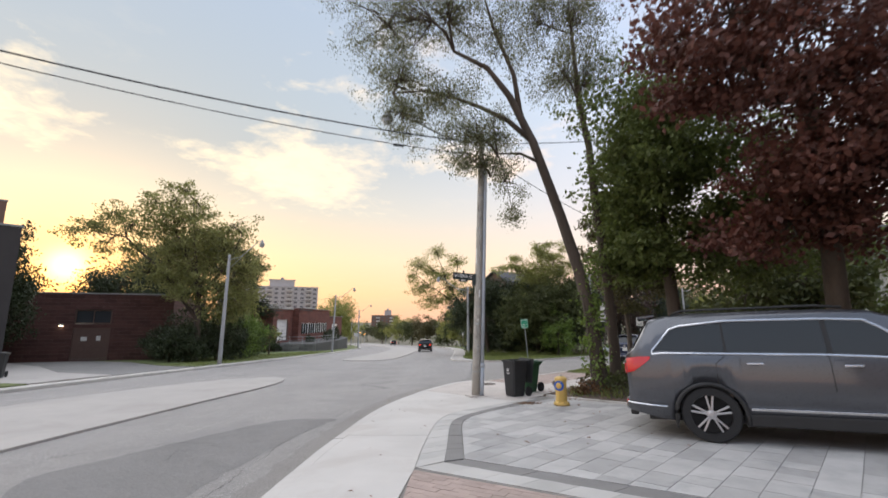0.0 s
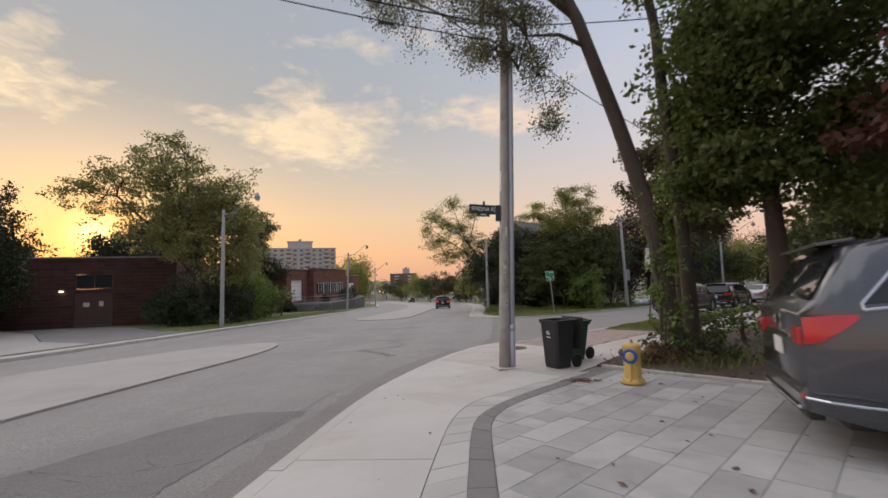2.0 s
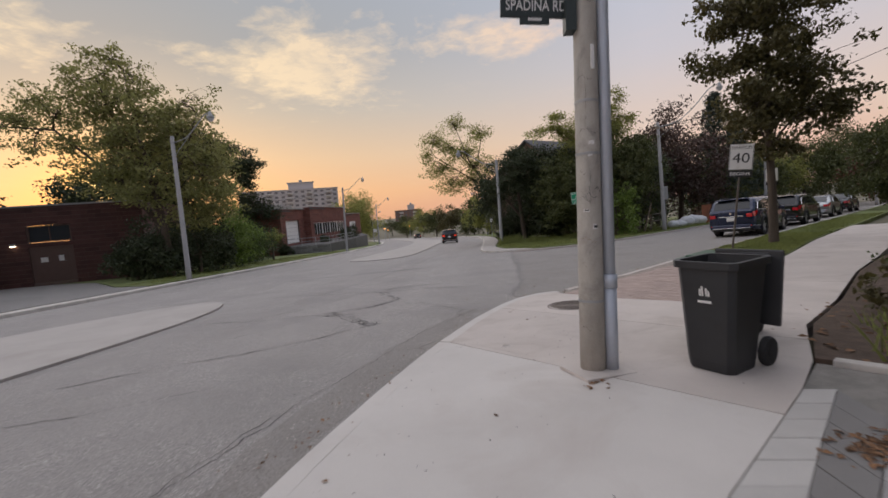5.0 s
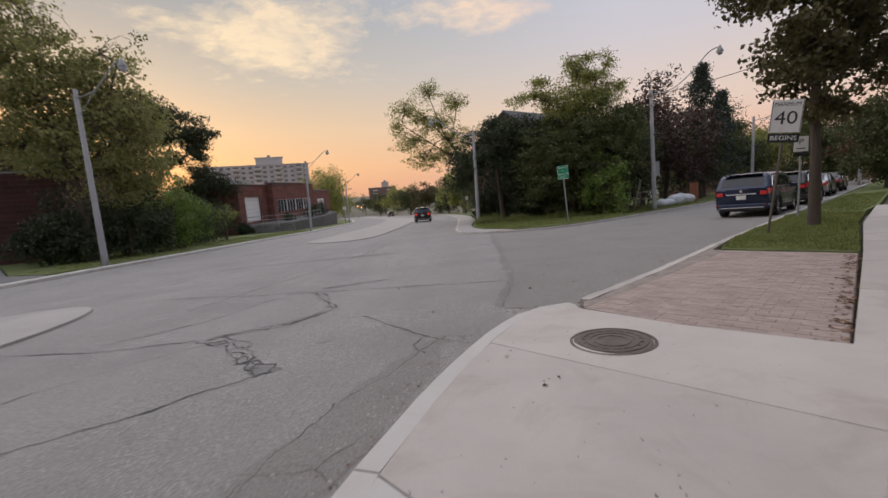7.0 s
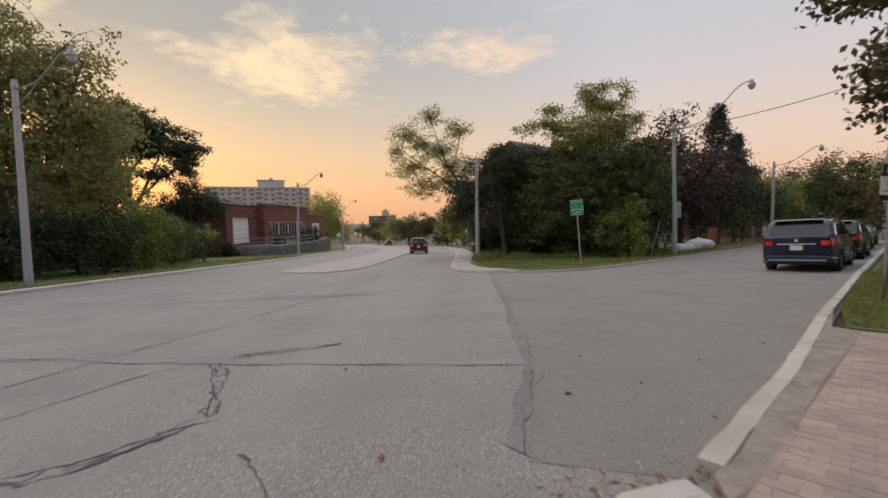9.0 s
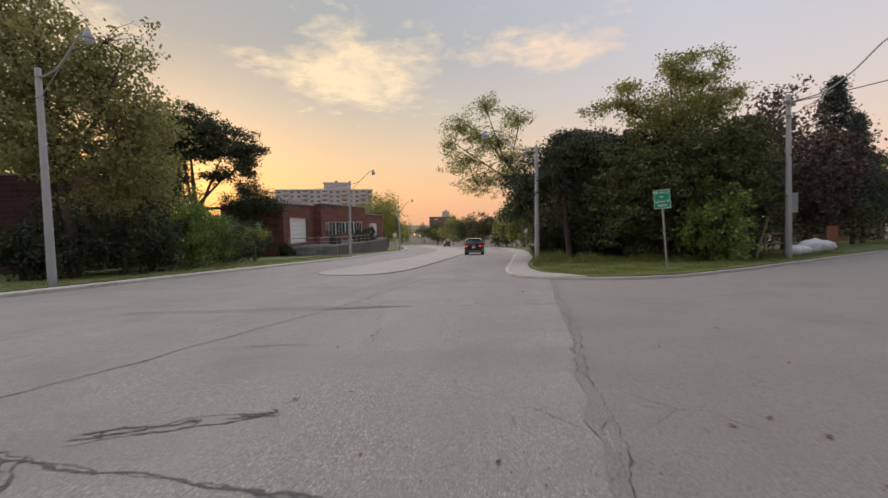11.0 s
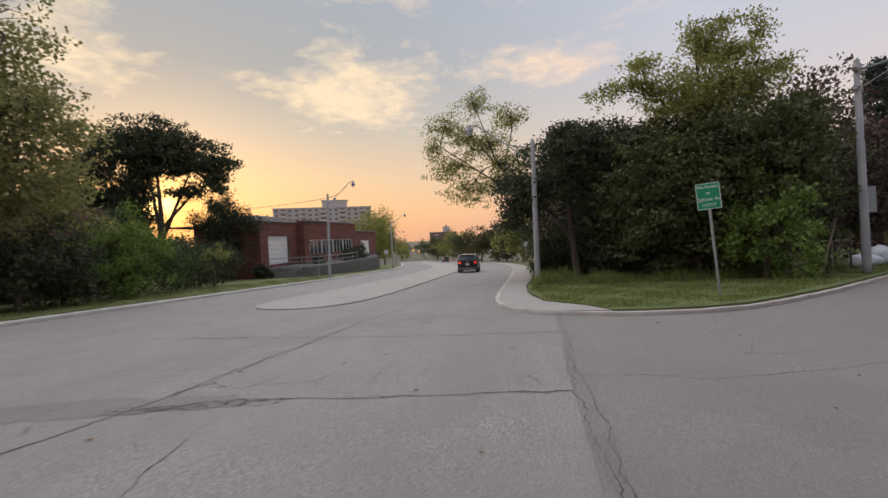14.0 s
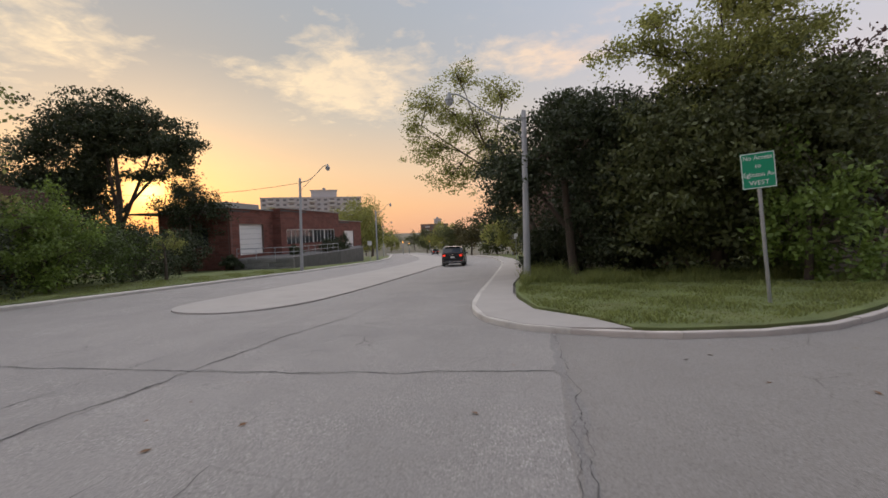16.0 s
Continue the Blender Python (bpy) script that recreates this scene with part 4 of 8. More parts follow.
def workshop():
    """Long low red-brick building with a loading door, beyond the grass bank."""
    t = thing("workshop_building", (-25.4, 65.2, gz(-25, 65)), "low red brick workshop with a white loading door and wide windows", "building")
    o = t.location
    f0 = -1.65 - o.z          # floor of the loading door
    low = -1.2
    def loc(x, y):
        return (x - o.x, y - o.y)
    top1, top2, top3 = 3.25 - o.z, 3.55 - o.z, 2.35 - o.z
    dx0, dx1 = 1.5, 6.0
    brick_wall("wall", loc(-34, 66.0), loc(-25.4, 65.2), low, top1, [(3.2, 6.0, f0 + 1.0, f0 + 2.9)], BRICK_RED, t)
    brick_wall("wall", loc(-25.4, 65.2), loc(-25.2, 73.2), low, top1, [(dx0, dx1, f0, f0 + 3.35)], BRICK_RED, t)
    brick_wall("wall", loc(-25.2, 73.2), loc(-24.2, 73.25), low, top2, [], BRICK_RED, t)
    brick_wall("wall", loc(-24.2, 73.25), loc(-23.7, 91.0), low, top2, [(1.3, 16.0, f0 + 0.75, f0 + 2.7)], BRICK_RED, t)
    brick_wall("wall", loc(-23.7, 91.0), loc(-23.5, 101.5), low, top3, [(2.2, 6.5, f0 - 0.6, f0 + 2.4)], BRICK_RED, t)
    brick_wall("wall", loc(-23.5, 101.5), loc(-34, 101.8), low, top3, [], BRICK_RED, t)
    bm = bmesh.new()
    for y0, y1, x1, z in ((65.3, 73.2, -25.3, top1), (73.25, 91, -24.0, top2), (91, 101.5, -23.6, top3)):
        box(bm, (12.0, y1 - y0, 0.14), (x1 - 6.0 - o.x, (y0 + y1) / 2 - o.y, z - 0.25))
    part("roof", bm, ROOF, t)
    bm = bmesh.new()
    for (xa, ya), (xb, yb), z in (((-34, 66.0), (-25.4, 65.2), top1), ((-25.4, 65.2), (-25.2, 73.2), top1), ((-24.2, 73.25), (-23.7, 91), top2), ((-23.7, 91), (-23.5, 101.5), top3)):
        L = math.dist((xa, ya), (xb, yb))
        box(bm, (L + 0.1, 0.42, 0.1), ((xa + xb) / 2 - o.x, (ya + yb) / 2 - o.y, z + 0.05), (0, 0, math.degrees(math.atan2(yb - ya, xb - xa))))
    part("coping", bm, STEEL_PAINT, t, "grey metal coping")
    part("roof_unit", boxed((4.5, 6.5, 1.0), (-29.4 - o.x, 70.5 - o.y, top1 + 0.35), bevel=0.03), STEEL_PAINT, t, "grey sheet-metal roof unit")
    turn = math.degrees(math.atan2(8.0, 0.2))
    door = part("loading_door", boxed((dx1 - dx0, 0.08, 3.35)), WHITE, t, "white sectional loading door")
    door.matrix_local = pose(-25.43 - o.x + 0.02, 65.2 + 3.75 - o.y, f0 + 1.675, 0, 0, turn) @ pose(0, 0.17, 0)
    for k in range(1, 6):
        part("groove", boxed((dx1 - dx0 - 0.05, 0.012, 0.03), (0, -0.044, -1.675 + 3.35 * k / 6)), STEEL_PAINT, door)
    turn2 = math.degrees(math.atan2(17.75, 0.5))
    for k in range(4):
        y = 73.25 + 1.3 + 14.7 * (k + 0.5) / 4
        pane_window(t, 14.7 / 4 - 0.12, 1.95, (-24.2 + (y - 73.25) * 0.028 - o.x - 0.1, y - o.y, f0 + 1.72), turn2, 3, 1, WHITE)
    d2 = part("loading_door", boxed((4.3, 0.08, 3.0)), WHITE, t, "white sectional loading door")
    d2.matrix_local = pose(-23.75 - o.x, 91 + 4.35 - o.y, f0 + 0.9, 0, 0, turn2)
    wl = pane_window(t, 2.8, 1.9, (-34 + 4.6 - o.x, 65.56 - o.y + 0.2, f0 + 1.95), math.degrees(math.atan2(-0.8, 8.6)), 2, 1, STEEL_PAINT)
    # terrace and retaining wall in front
    bm = bmesh.new()
    pts = [(-25.3, 65.3), (-19.2, 66.2), (-18.6, 78), (-19.5, 90), (-23.6, 101)]
    tops = [bm.verts.new((x - o.x, y - o.y, f0 - 0.3)) for i, (x, y) in enumerate(pts + [(-25.3, 101)])]
    lows = [bm.verts.new((v.co.x, v.co.y, low)) for v in tops]
    bm.faces.new(tops)
    for i in range(len(tops)):
        j = (i + 1) % len(tops)
        bm.faces.new((tops[i], lows[i], lows[j], tops[j]))
    part("terrace", bm, TERRACE, t, "dark stone loading terrace")
    return t


workshop()


def block_wall(name, a, b, z0, z1, label):
    """A dry retaining wall of big stone blocks."""
    t = thing(name, (a[0], a[1], z0), label, "retaining wall")
    L = math.dist(a, b)
    turn = math.degrees(math.atan2(b[1] - a[1], b[0] - a[0]))
    rows = max(1, round((z1 - z0) / 0.45))
    for r in range(rows):
        s = -(r % 2) * 0.7
        while s < L:
            p, q = max(0, s), min(L, s + 1.4)
            if q - p > 0.2:
                blk = part("block", boxed((q - p - 0.03, 0.45, (z1 - z0) / rows - 0.02), bevel=0.03), STONE, t)
                blk.matrix_local = pose(0, 0, 0, 0, 0, turn) @ pose((p + q) / 2, random.uniform(-0.02, 0.02), (r + 0.5) * (z1 - z0) / rows)
            s += 1.4
    return t


block_wall("retaining_wall", (-24.8, 64.6), (-18.9, 65.6), gz(-22, 65) - 0.1, gz(-22, 65) + 1.15, "grey stone block retaining wall below the terrace")


def pipe_railing(a, b, z, label):
    t = thing("railing", (a[0], a[1], z), label, "railing")
    L = math.dist(a, b)
    turn = math.degrees(math.atan2(b[1] - a[1], b[0] - a[0]))
    n = max(2, round(L / 1.6))
    for i in range(n + 1):
        part("post", tube(bmesh.new(), [(0, 0, 0), (0, 0, 1.05)], 0.03, 8), STEEL, t).matrix_local = pose(0, 0, 0, 0, 0, turn) @ pose(L * i / n, 0, 0)
    for h in (0.55, 1.03):
        part("rail", tube(bmesh.new(), [(0, 0, h), (L, 0, h)], 0.028, 8), STEEL, t).matrix_local = pose(0, 0, 0, 0, 0, turn)


pipe_railing((-24.6, 64.9), (-19.3, 66.4), -1.95, "grey pipe railing on the loading terrace")
pipe_railing((-19.3, 66.4), (-18.8, 77.5), -1.95, "grey pipe railing along the ramp")


def brown_building():
    a, b = (-38.2, 33.5), (-24.0, 38.6)
    z = gz(-28, 36)
    t = thing("brick_building", (a[0], a[1], z), "dark brown brick building with a service door and wall lamps", "building")
    rel = (b[0] - a[0], b[1] - a[1])
    turn = math.degrees(math.atan2(rel[1], rel[0]))
    L = math.hypot(*rel)
    brick_wall("wall", (0, 0), rel, -0.5, 5.6, [(8.0, 10.6, 0.25, 2.9), (8.0, 10.6, 3.1, 4.3)], BRICK_BROWN, t)
    back = (-rel[1] / L * 12, rel[0] / L * 12)
    brick_wall("wall", (rel[0], rel[1]), (rel[0] + back[0], rel[1] + back[1]), -0.5, 5.6, [], BRICK_BROWN, t)
    brick_wall("wall", (back[0], back[1]), (0, 0), -0.5, 5.6, [], BRICK_BROWN, t)
    m = pose(0, 0, 0, 0, 0, turn)
    part("roof", boxed((L - 0.3, 11.6, 0.15), (L / 2, 6.0, 5.3)), ROOF, t).matrix_local = m
    part("coping", boxed((L + 0.2, 0.4, 0.12), (L / 2, 0.12, 5.66)), STEEL_PAINT, t).matrix_local = m
    door = part("door", boxed((2.55, 0.07, 2.6)), DOOR_BROWN, t, "brown double service door")
    door.matrix_local = m @ pose(9.3, 0.08, 1.57)
    part("notice", boxed((0.42, 0.012, 0.34), (-0.5, -0.045, 0.3)), WHITE, door)
    part("notice", boxed((0.3, 0.012, 0.4), (0.5, -0.045, 0.35)), WHITE, door)
    w = pane_window(t, 2.55, 1.15, (0, 0, 0), 0, 2, 1, DOOR_BROWN)
    w.matrix_local = m @ pose(9.3, 0.1, 3.7)
    for s in (7.2, 3.4):
        if s > 0:
            lamp = part("wall_lamp", boxed((0.3, 0.2, 0.14), bevel=0.02), STEEL_PAINT, t, "lit wall lamp")
            lamp.matrix_local = m @ pose(s, -0.12, 3.05)
            part("lens", boxed((0.24, 0.14, 0.05), (0, -0.02, -0.09)), LAMP_LIT, lamp)


brown_building()


def slab_block(name, label, corner, turn, sx, sy, h, mat, base=None):
    """A plain-faced building seen in part: walls, parapet, roof, window band."""
    z = base if base is not None else gz(*corner)
    t = thing(name, (*corner, z), label, "building", turn=turn)
    bm = bmesh.new()
    box(bm, (sx, 0.3, h + 0.5), (sx / 2, 0.15, (h - 0.5) / 2))
    box(bm, (sx, 0.3, h + 0.5), (sx / 2, sy - 0.15, (h - 0.5) / 2))
    box(bm, (0.3, sy - 0.6, h + 0.5), (0.15, sy / 2, (h - 0.5) / 2))
    box(bm, (0.3, sy - 0.6, h + 0.5), (sx - 0.15, sy / 2, (h - 0.5) / 2))
    part("wall", bm, mat, t)
    part("roof", boxed((sx - 0.62, sy - 0.62, 0.2), (sx / 2, sy / 2, h - 0.5)), ROOF, t)
    bm = bmesh.new()
    box(bm, (sx + 0.12, 0.42, 0.12), (sx / 2, 0.15, h + 0.03))
    box(bm, (0.42, sy - 0.4, 0.12), (sx - 0.15, sy / 2, h + 0.03))
    part("coping", bm, STEEL_PAINT, t)
    return t


slab_block("office_block", "dark slate-clad office block with a plain wall", (-29.6, 18.3), 50, 8, 12, 8.0, WALL_SLATE)
slab_block("brick_block", "tall tan brick block with a flat parapet roof", (-46.3, 27.6), 50, 12, 16, 13.6, WALL_TAN)


def apartment(x, y, turn, width, floors, label, mat):
    z = gz(x, y)
    t = thing("apartment_building", (x, y, z), label, "building", turn=turn)
    fh = 3.05
    h = floors * fh
    part("wall", boxed((width, 16, h), (0, 8, h / 2)), mat, t)
    part("roof", boxed((width + 0.6, 16.6, 0.5), (0, 8, h + 0.25)), mat, t)
    ph = part("penthouse", boxed((width * 0.26, 10, 4.6), (width * 0.12, 8, h + 2.8)), WALL_APT, t)
    part("penthouse_roof", boxed((width * 0.28, 10.6, 0.4), (width * 0.12, 8, h + 5.3)), WALL_APT, t)
    part("roof_tank", lathed([(1.1, 0), (1.1, 1.5), (0.2, 2.0)], 10, (width * 0.12, 8, h + 5.5)), STEEL_PAINT, t)
    bays = max(4, round(width / 4.2))
    for f in range(floors):
        for k in range(bays):
            x0 = -width / 2 + width * (k + 0.5) / bays
            zz = f * fh + 1.65
            if k % 3 == 1:
                part("balcony", boxed((width / bays * 0.96, 1.5, 0.2), (x0, -0.75, zz - 1.35)), WALL_PALE, t)
                part("balcony_front", boxed((width / bays * 0.96, 0.08, 1.0), (x0, -1.5, zz - 0.75)), WALL_PALE, t)
                part("window", boxed((width / bays * 0.7, 0.1, 2.0), (x0, -0.03, zz - 0.2)), APT_GLASS, t)
            else:
                part("window", boxed((width / bays * 0.5, 0.1, 1.4), (x0, -0.03, zz)), APT_GLASS, t)
    return t


apartment(-119, 296, 21, 64, 12, "long pale grey apartment block with balconies and a roof penthouse", WALL_APT)
apartment(-57, 430, 8, 26, 6, "distant reddish apartment block at the end of the street", WALL_TAN)


def gable_house(x, y, turn, w, d, eave, ridge, label, wall, base=None):
    z = base if base is not None else gz(x, y)
    t = thing("house", (x, y, z), label, "house", turn=turn)
    part("wall", boxed((w, d, eave), (0, 0, eave / 2)), wall, t)
    bm = bmesh.new()
    for s in (-1, 1):
        a = [bm.verts.new(p) for p in ((-w / 2 - 0.4, s * (d / 2 + 0.4), eave - 0.15), (w / 2 + 0.4, s * (d / 2 + 0.4), eave - 0.15), (w / 2 + 0.4, 0, ridge), (-w / 2 - 0.4, 0, ridge))]
        b = [bm.verts.new(v.co + Vector((0, 0, 0.18))) for v in a]
        bm.faces.new(a[::-1])
        bm.faces.new(b)
        for i in range(4):
            bm.faces.new((a[i], a[(i + 1) % 4], b[(i + 1) % 4], b[i]))
    part("roof", bm, ROOF, t)
    bm = bmesh.new()
    for s in (-1, 1):
        tri = [bm.verts.new((s * w / 2, -d / 2, eave)), bm.verts.new((s * w / 2, d / 2, eave)), bm.verts.new((s * w / 2, 0, ridge - 0.05))]
        bm.faces.new(tri)
    part("gable", bm, wall, t)
    for s in (-0.28, 0.28):
        pane_window(t, w * 0.18, 1.3, (w * s, -d / 2 - 0.02, eave * 0.72), 0, 2, 1, WHITE)
        pane_window(t, w * 0.2, 1.4, (w * s, -d / 2 - 0.02, eave * 0.25), 0, 2, 1, WHITE)
    part("chimney", boxed((0.7, 0.7, 1.5), (w * 0.3, 0.6, ridge + 0.2)), BRICK_BROWN, t)
    return t


gable_house(9.8, 54.0, 40, 9, 9, 6.4, 9.6, "two-storey brick house with dark shingle roof behind trees", WALL_TAN)
gable_house(42.0, 78.0, 45, 10, 9, 5.6, 8.6, "two-storey house half hidden by trees", WALL_TAN)
gable_house(12.0, 98.0, 80, 12, 9, 4.0, 6.5, "low brick house behind trees", BRICK_BROWN)
gable_house(31.0, 27.0, 135, 10, 9, 5.6, 8.5, "two-storey pale house behind maples", WALL_PALE)
gable_house(18.0, 3.0, 115, 11, 9, 5.6, 8.6, "two-storey pale house behind the planting bed", WALL_PALE)
gable_house(9.0, -14.0, 180, 11, 9, 5.6, 8.6, "two-storey brick house beside the pavement", WALL_TAN)

# ---- trees and shrubs ----
G12 = gz(4.3, 12) + 0.15
tree("honey_locust", "tall leaning honey locust with sparse fine leaves", [(4.32, 12.0, G12, 0.24), (4.26, 12.0, 0.38, 0.2), (4.1, 12.0, 1.9, 0.17), (3.84, 12.0, 3.03, 0.16), (3.42, 12.0, 4.5, 0.145), (2.7, 12.0, 6.75, 0.125), (2.05, 12.0, 8.2, 0.1), (1.38, 12.0, 9.15, 0.075), (0.35, 12.0, 9.72, 0.05)],
     [(-1.7, 12, 10.6, 1.6, 1.8, 1.5, 1.5), (-1.3, 12.2, 8.9, 1.3, 1.4, 0.9, 1.0), (0.1, 12, 8.2, 1.2, 1.3, 0.9, 0.8), (0.2, 11.9, 11.2, 1.7, 1.8, 1.5, 1.3), (0.7, 11.7, 6.8, 1.0, 0.9, 0.8, 0.6), (1.8, 11.9, 5.5, 0.6, 0.5, 0.9, 0.3), (0.9, 11.9, 6.1, 0.9, 0.7, 0.7, 0.5), (2.0, 11.9, 4.75, 0.35, 0.35, 0.5, 0.14), (-1.2, 12, 7.5, 1.1, 1.2, 0.7, 0.7), (1.5, 11.9, 7.0, 0.9, 0.9, 0.8, 0.4), (1.8, 12.2, 10.3, 1.3, 1.4, 1.4, 0.8), (-0.6, 12, 13.0, 2.2, 2.2, 1.3, 1.2), (2.2, 12.5, 12.8, 1.6, 1.6, 1.5, 0.8)],
     LEAF_LOCUST, BARK, 1700, 40, (0.13, 0.13, 0.15), 0.05, 3, spray=0.17, pack=5.0, limbs=[[(2.7, 12, 6.75, 0.09), (1.95, 12.0, 7.45, 0.075), (1.18, 12.0, 7.85, 0.06), (0.3, 12.0, 8.2, 0.045), (-0.5, 12, 8.4, 0.03), (-1.5, 12, 8.3, 0.015)],
     [(2.35, 12, 7.6, 0.085), (2.2, 12.1, 9.0, 0.07), (1.6, 12.1, 10.6, 0.05), (1.2, 12.1, 12.2, 0.02)], [(2.9, 12, 6.1, 0.05), (2.3, 11.9, 6.35, 0.04), (1.6, 11.8, 6.3, 0.025), (1.4, 11.8, 5.6, 0.012)], [(1.6, 11.8, 6.3, 0.02), (1.85, 11.85, 5.5, 0.012), (2.0, 11.9, 4.7, 0.006)]], shell=0.1)
tree("honey_locust", "slim upright honey locust behind the leaning one", [(4.98, 12.6, G12, 0.17), (4.94, 12.5, 0.65, 0.15), (4.83, 12.5, 2.93, 0.13), (4.63, 12.5, 5.18, 0.115), (4.55, 12.5, 6.8, 0.1), (4.31, 12.5, 8.3, 0.085), (4.2, 12.5, 10.7, 0.05), (4.1, 12.5, 13.0, 0.02)],
     [(3.9, 12.5, 9.4, 1.0, 1.1, 1.1, 1.0), (4.7, 12.5, 9.6, 0.9, 1.0, 1.0, 0.8), (4.2, 12.5, 11.4, 1.5, 1.5, 1.4, 1.6), (3.0, 12.5, 11.2, 1.0, 1.0, 1.0, 0.8), (4.2, 12.5, 13.3, 1.6, 1.6, 1.2, 1.0)],
     LEAF_LOCUST, BARK, 620, 44, (0.14, 0.14, 0.15), 0.052, 5, shell=0.1)
tree("maple_tree", "broad green maple with dense dark foliage", [(6.6, 12.2, gz(6.6, 12.2) + 0.15, 0.22), (6.55, 12.1, 1.5, 0.18), (6.4, 12.0, 3.4, 0.15), (6.3, 12.0, 6.0, 0.08)],
     [(5.6, 12.3, 4.6, 0.9, 1.0, 1.1, 1.0), (5.3, 12.4, 3.3, 0.7, 0.8, 0.5, 0.35), (6.0, 12.0, 3.6, 1.0, 1.0, 0.7, 0.7), (6.0, 11.8, 5.6, 1.5, 1.5, 1.6, 1.6), (5.8, 11.6, 6.6, 1.0, 1.2, 1.2, 1.0), (7.4, 11.8, 4.0, 1.5, 1.4, 1.5, 1.3), (7.6, 12, 6.6, 1.6, 1.6, 1.6, 1.4), (6.3, 12, 8.2, 1.7, 1.7, 1.4, 1.2), (9.2, 11.5, 4.8, 1.6, 1.5, 2.0, 1.3)],
     LEAF_MAPLE, BARK, 1500, 38, (0.2, 0.2, 0.1), 0.125, 7, shell=0.3, spray=0.3, pack=6.0)
tree("red_maple", "large red-leaved maple overhanging the driveway", [(8.6, 9.4, gz(8.6, 9.4) + 0.15, 0.25), (8.5, 9.2, 1.6, 0.21), (8.2, 8.8, 3.4, 0.18), (7.6, 8.2, 6.0, 0.1)],
     [(5.1, 7.4, 6.0, 0.9, 0.9, 0.7, 0.6), (5.6, 7.4, 7.4, 1.3, 1.3, 1.0, 1.0), (6.9, 7.5, 4.7, 1.1, 1.2, 0.8, 1.0), (7.2, 7.6, 6.3, 1.5, 1.5, 1.2, 1.4), (8.4, 7.8, 4.4, 1.5, 1.5, 1.2, 1.3), (8.6, 8.2, 6.6, 1.9, 1.9, 1.6, 1.5), (7.2, 7.6, 8.6, 2.2, 2.2, 1.3, 1.4), (7.0, 8.6, 3.3, 1.2, 1.0, 0.7, 0.7), (10.2, 8.0, 5.2, 1.6, 1.8, 1.8, 1.3)],
     LEAF_RED, BARK, 950, 34, (0.2, 0.2, 0.1), 0.135, 9, shell=0.3, spray=0.3, pack=6.0)
tree("maple_tree", "young maple turning brown beside the speed sign", [(9.6, 22.2, gz(9.6, 22.2) + 0.13, 0.15), (9.58, 22.2, 0.8, 0.115), (9.5, 22.2, 2.2, 0.105), (9.5, 22.2, 4.2, 0.09), (9.5, 22.2, 6.6, 0.04)],
     [(8.6, 22.0, 4.9, 1.1, 1.0, 0.9, 1.0), (8.3, 22.0, 6.2, 1.0, 1.0, 0.8, 0.7), (9.0, 22.0, 3.6, 0.9, 0.9, 0.7, 0.7), (9.7, 22.1, 2.4, 0.6, 0.6, 0.6, 0.4), (9.6, 22.4, 3.3, 0.9, 0.9, 0.8, 0.8), (9.2, 22.2, 6.2, 1.2, 1.2, 1.2, 1.1), (10.6, 22.2, 4.6, 1.2, 1.2, 1.2, 1.2), (11.3, 22.4, 3.5, 1.1, 1.1, 0.8, 0.9), (10.4, 22.0, 6.6, 1.3, 1.3, 1.3, 1.1), (9.6, 22.2, 7.9, 1.0, 1.0, 1.0, 0.7)],
     LEAF_BROWN, BARK, 640, 34, (0.16, 0.16, 0.09), 0.13, 11, shell=0.15, spray=0.2)

# ivy and brush about the trunks in the bed
rng_bed = np.random.default_rng(21)
ivy = thing("ivy", (4.3, 12.0, G12), "bright green ivy climbing a tree trunk", "climbing plant")
ends = [(4.2 - 4.3 + rng_bed.normal(0, 0.16), rng_bed.normal(-0.05, 0.16), h - G12) for h in np.concatenate([rng_bed.uniform(0.0, 2.2, 60), rng_bed.uniform(1.6, 3.2, 18)])]
for k_ in range(3):
    part("stem", tube(bmesh.new(), [(0.22 * math.cos(k_ * 2 + 3), 0.22 * math.sin(k_ * 2 + 3), 0.0), (-0.1 + 0.19 * math.cos(k_ * 2 + 3.6), 0.19 * math.sin(k_ * 2 + 3.6), 1.3), (-0.35 + 0.17 * math.cos(k_ * 2 + 4.2), 0.17 * math.sin(k_ * 2 + 4.2), 2.7)], [0.02, 0.014, 0.008], 6), BARK_GREY, ivy)
leaf_cloud("foliage", ends, 14, (0.1, 0.1, 0.1), 0.1, LEAF_BRIGHT, ivy, rng_bed)
for bx, by, hh, rr, mat, lab in ((4.9, 11.6, 0.9, 0.8, LEAF_GREEN, "low green shrub in the planting bed"), (3.9, 11.7, 0.55, 0.6, LEAF_DRY, "dry brown brush in the planting bed"), (5.9, 10.8, 1.0, 0.9, LEAF_GREEN, "low green shrub in the planting bed"),
                                 (5.6, 13.4, 1.2, 0.9, LEAF_BUSH, "mid-green shrub in the planting bed"), (7.2, 14.4, 1.4, 1.0, LEAF_BUSH, "mid-green shrub in the planting bed"), (4.6, 12.7, 1.0, 0.6, LEAF_BROWN, "straggly browning shrub in the planting bed")):
    round_tree("shrub", lab, bx, by, hh * 0.72, rr * 0.85, mat, int(bx * 100), 70, 12, 0.075, low=0.02, category="shrub")

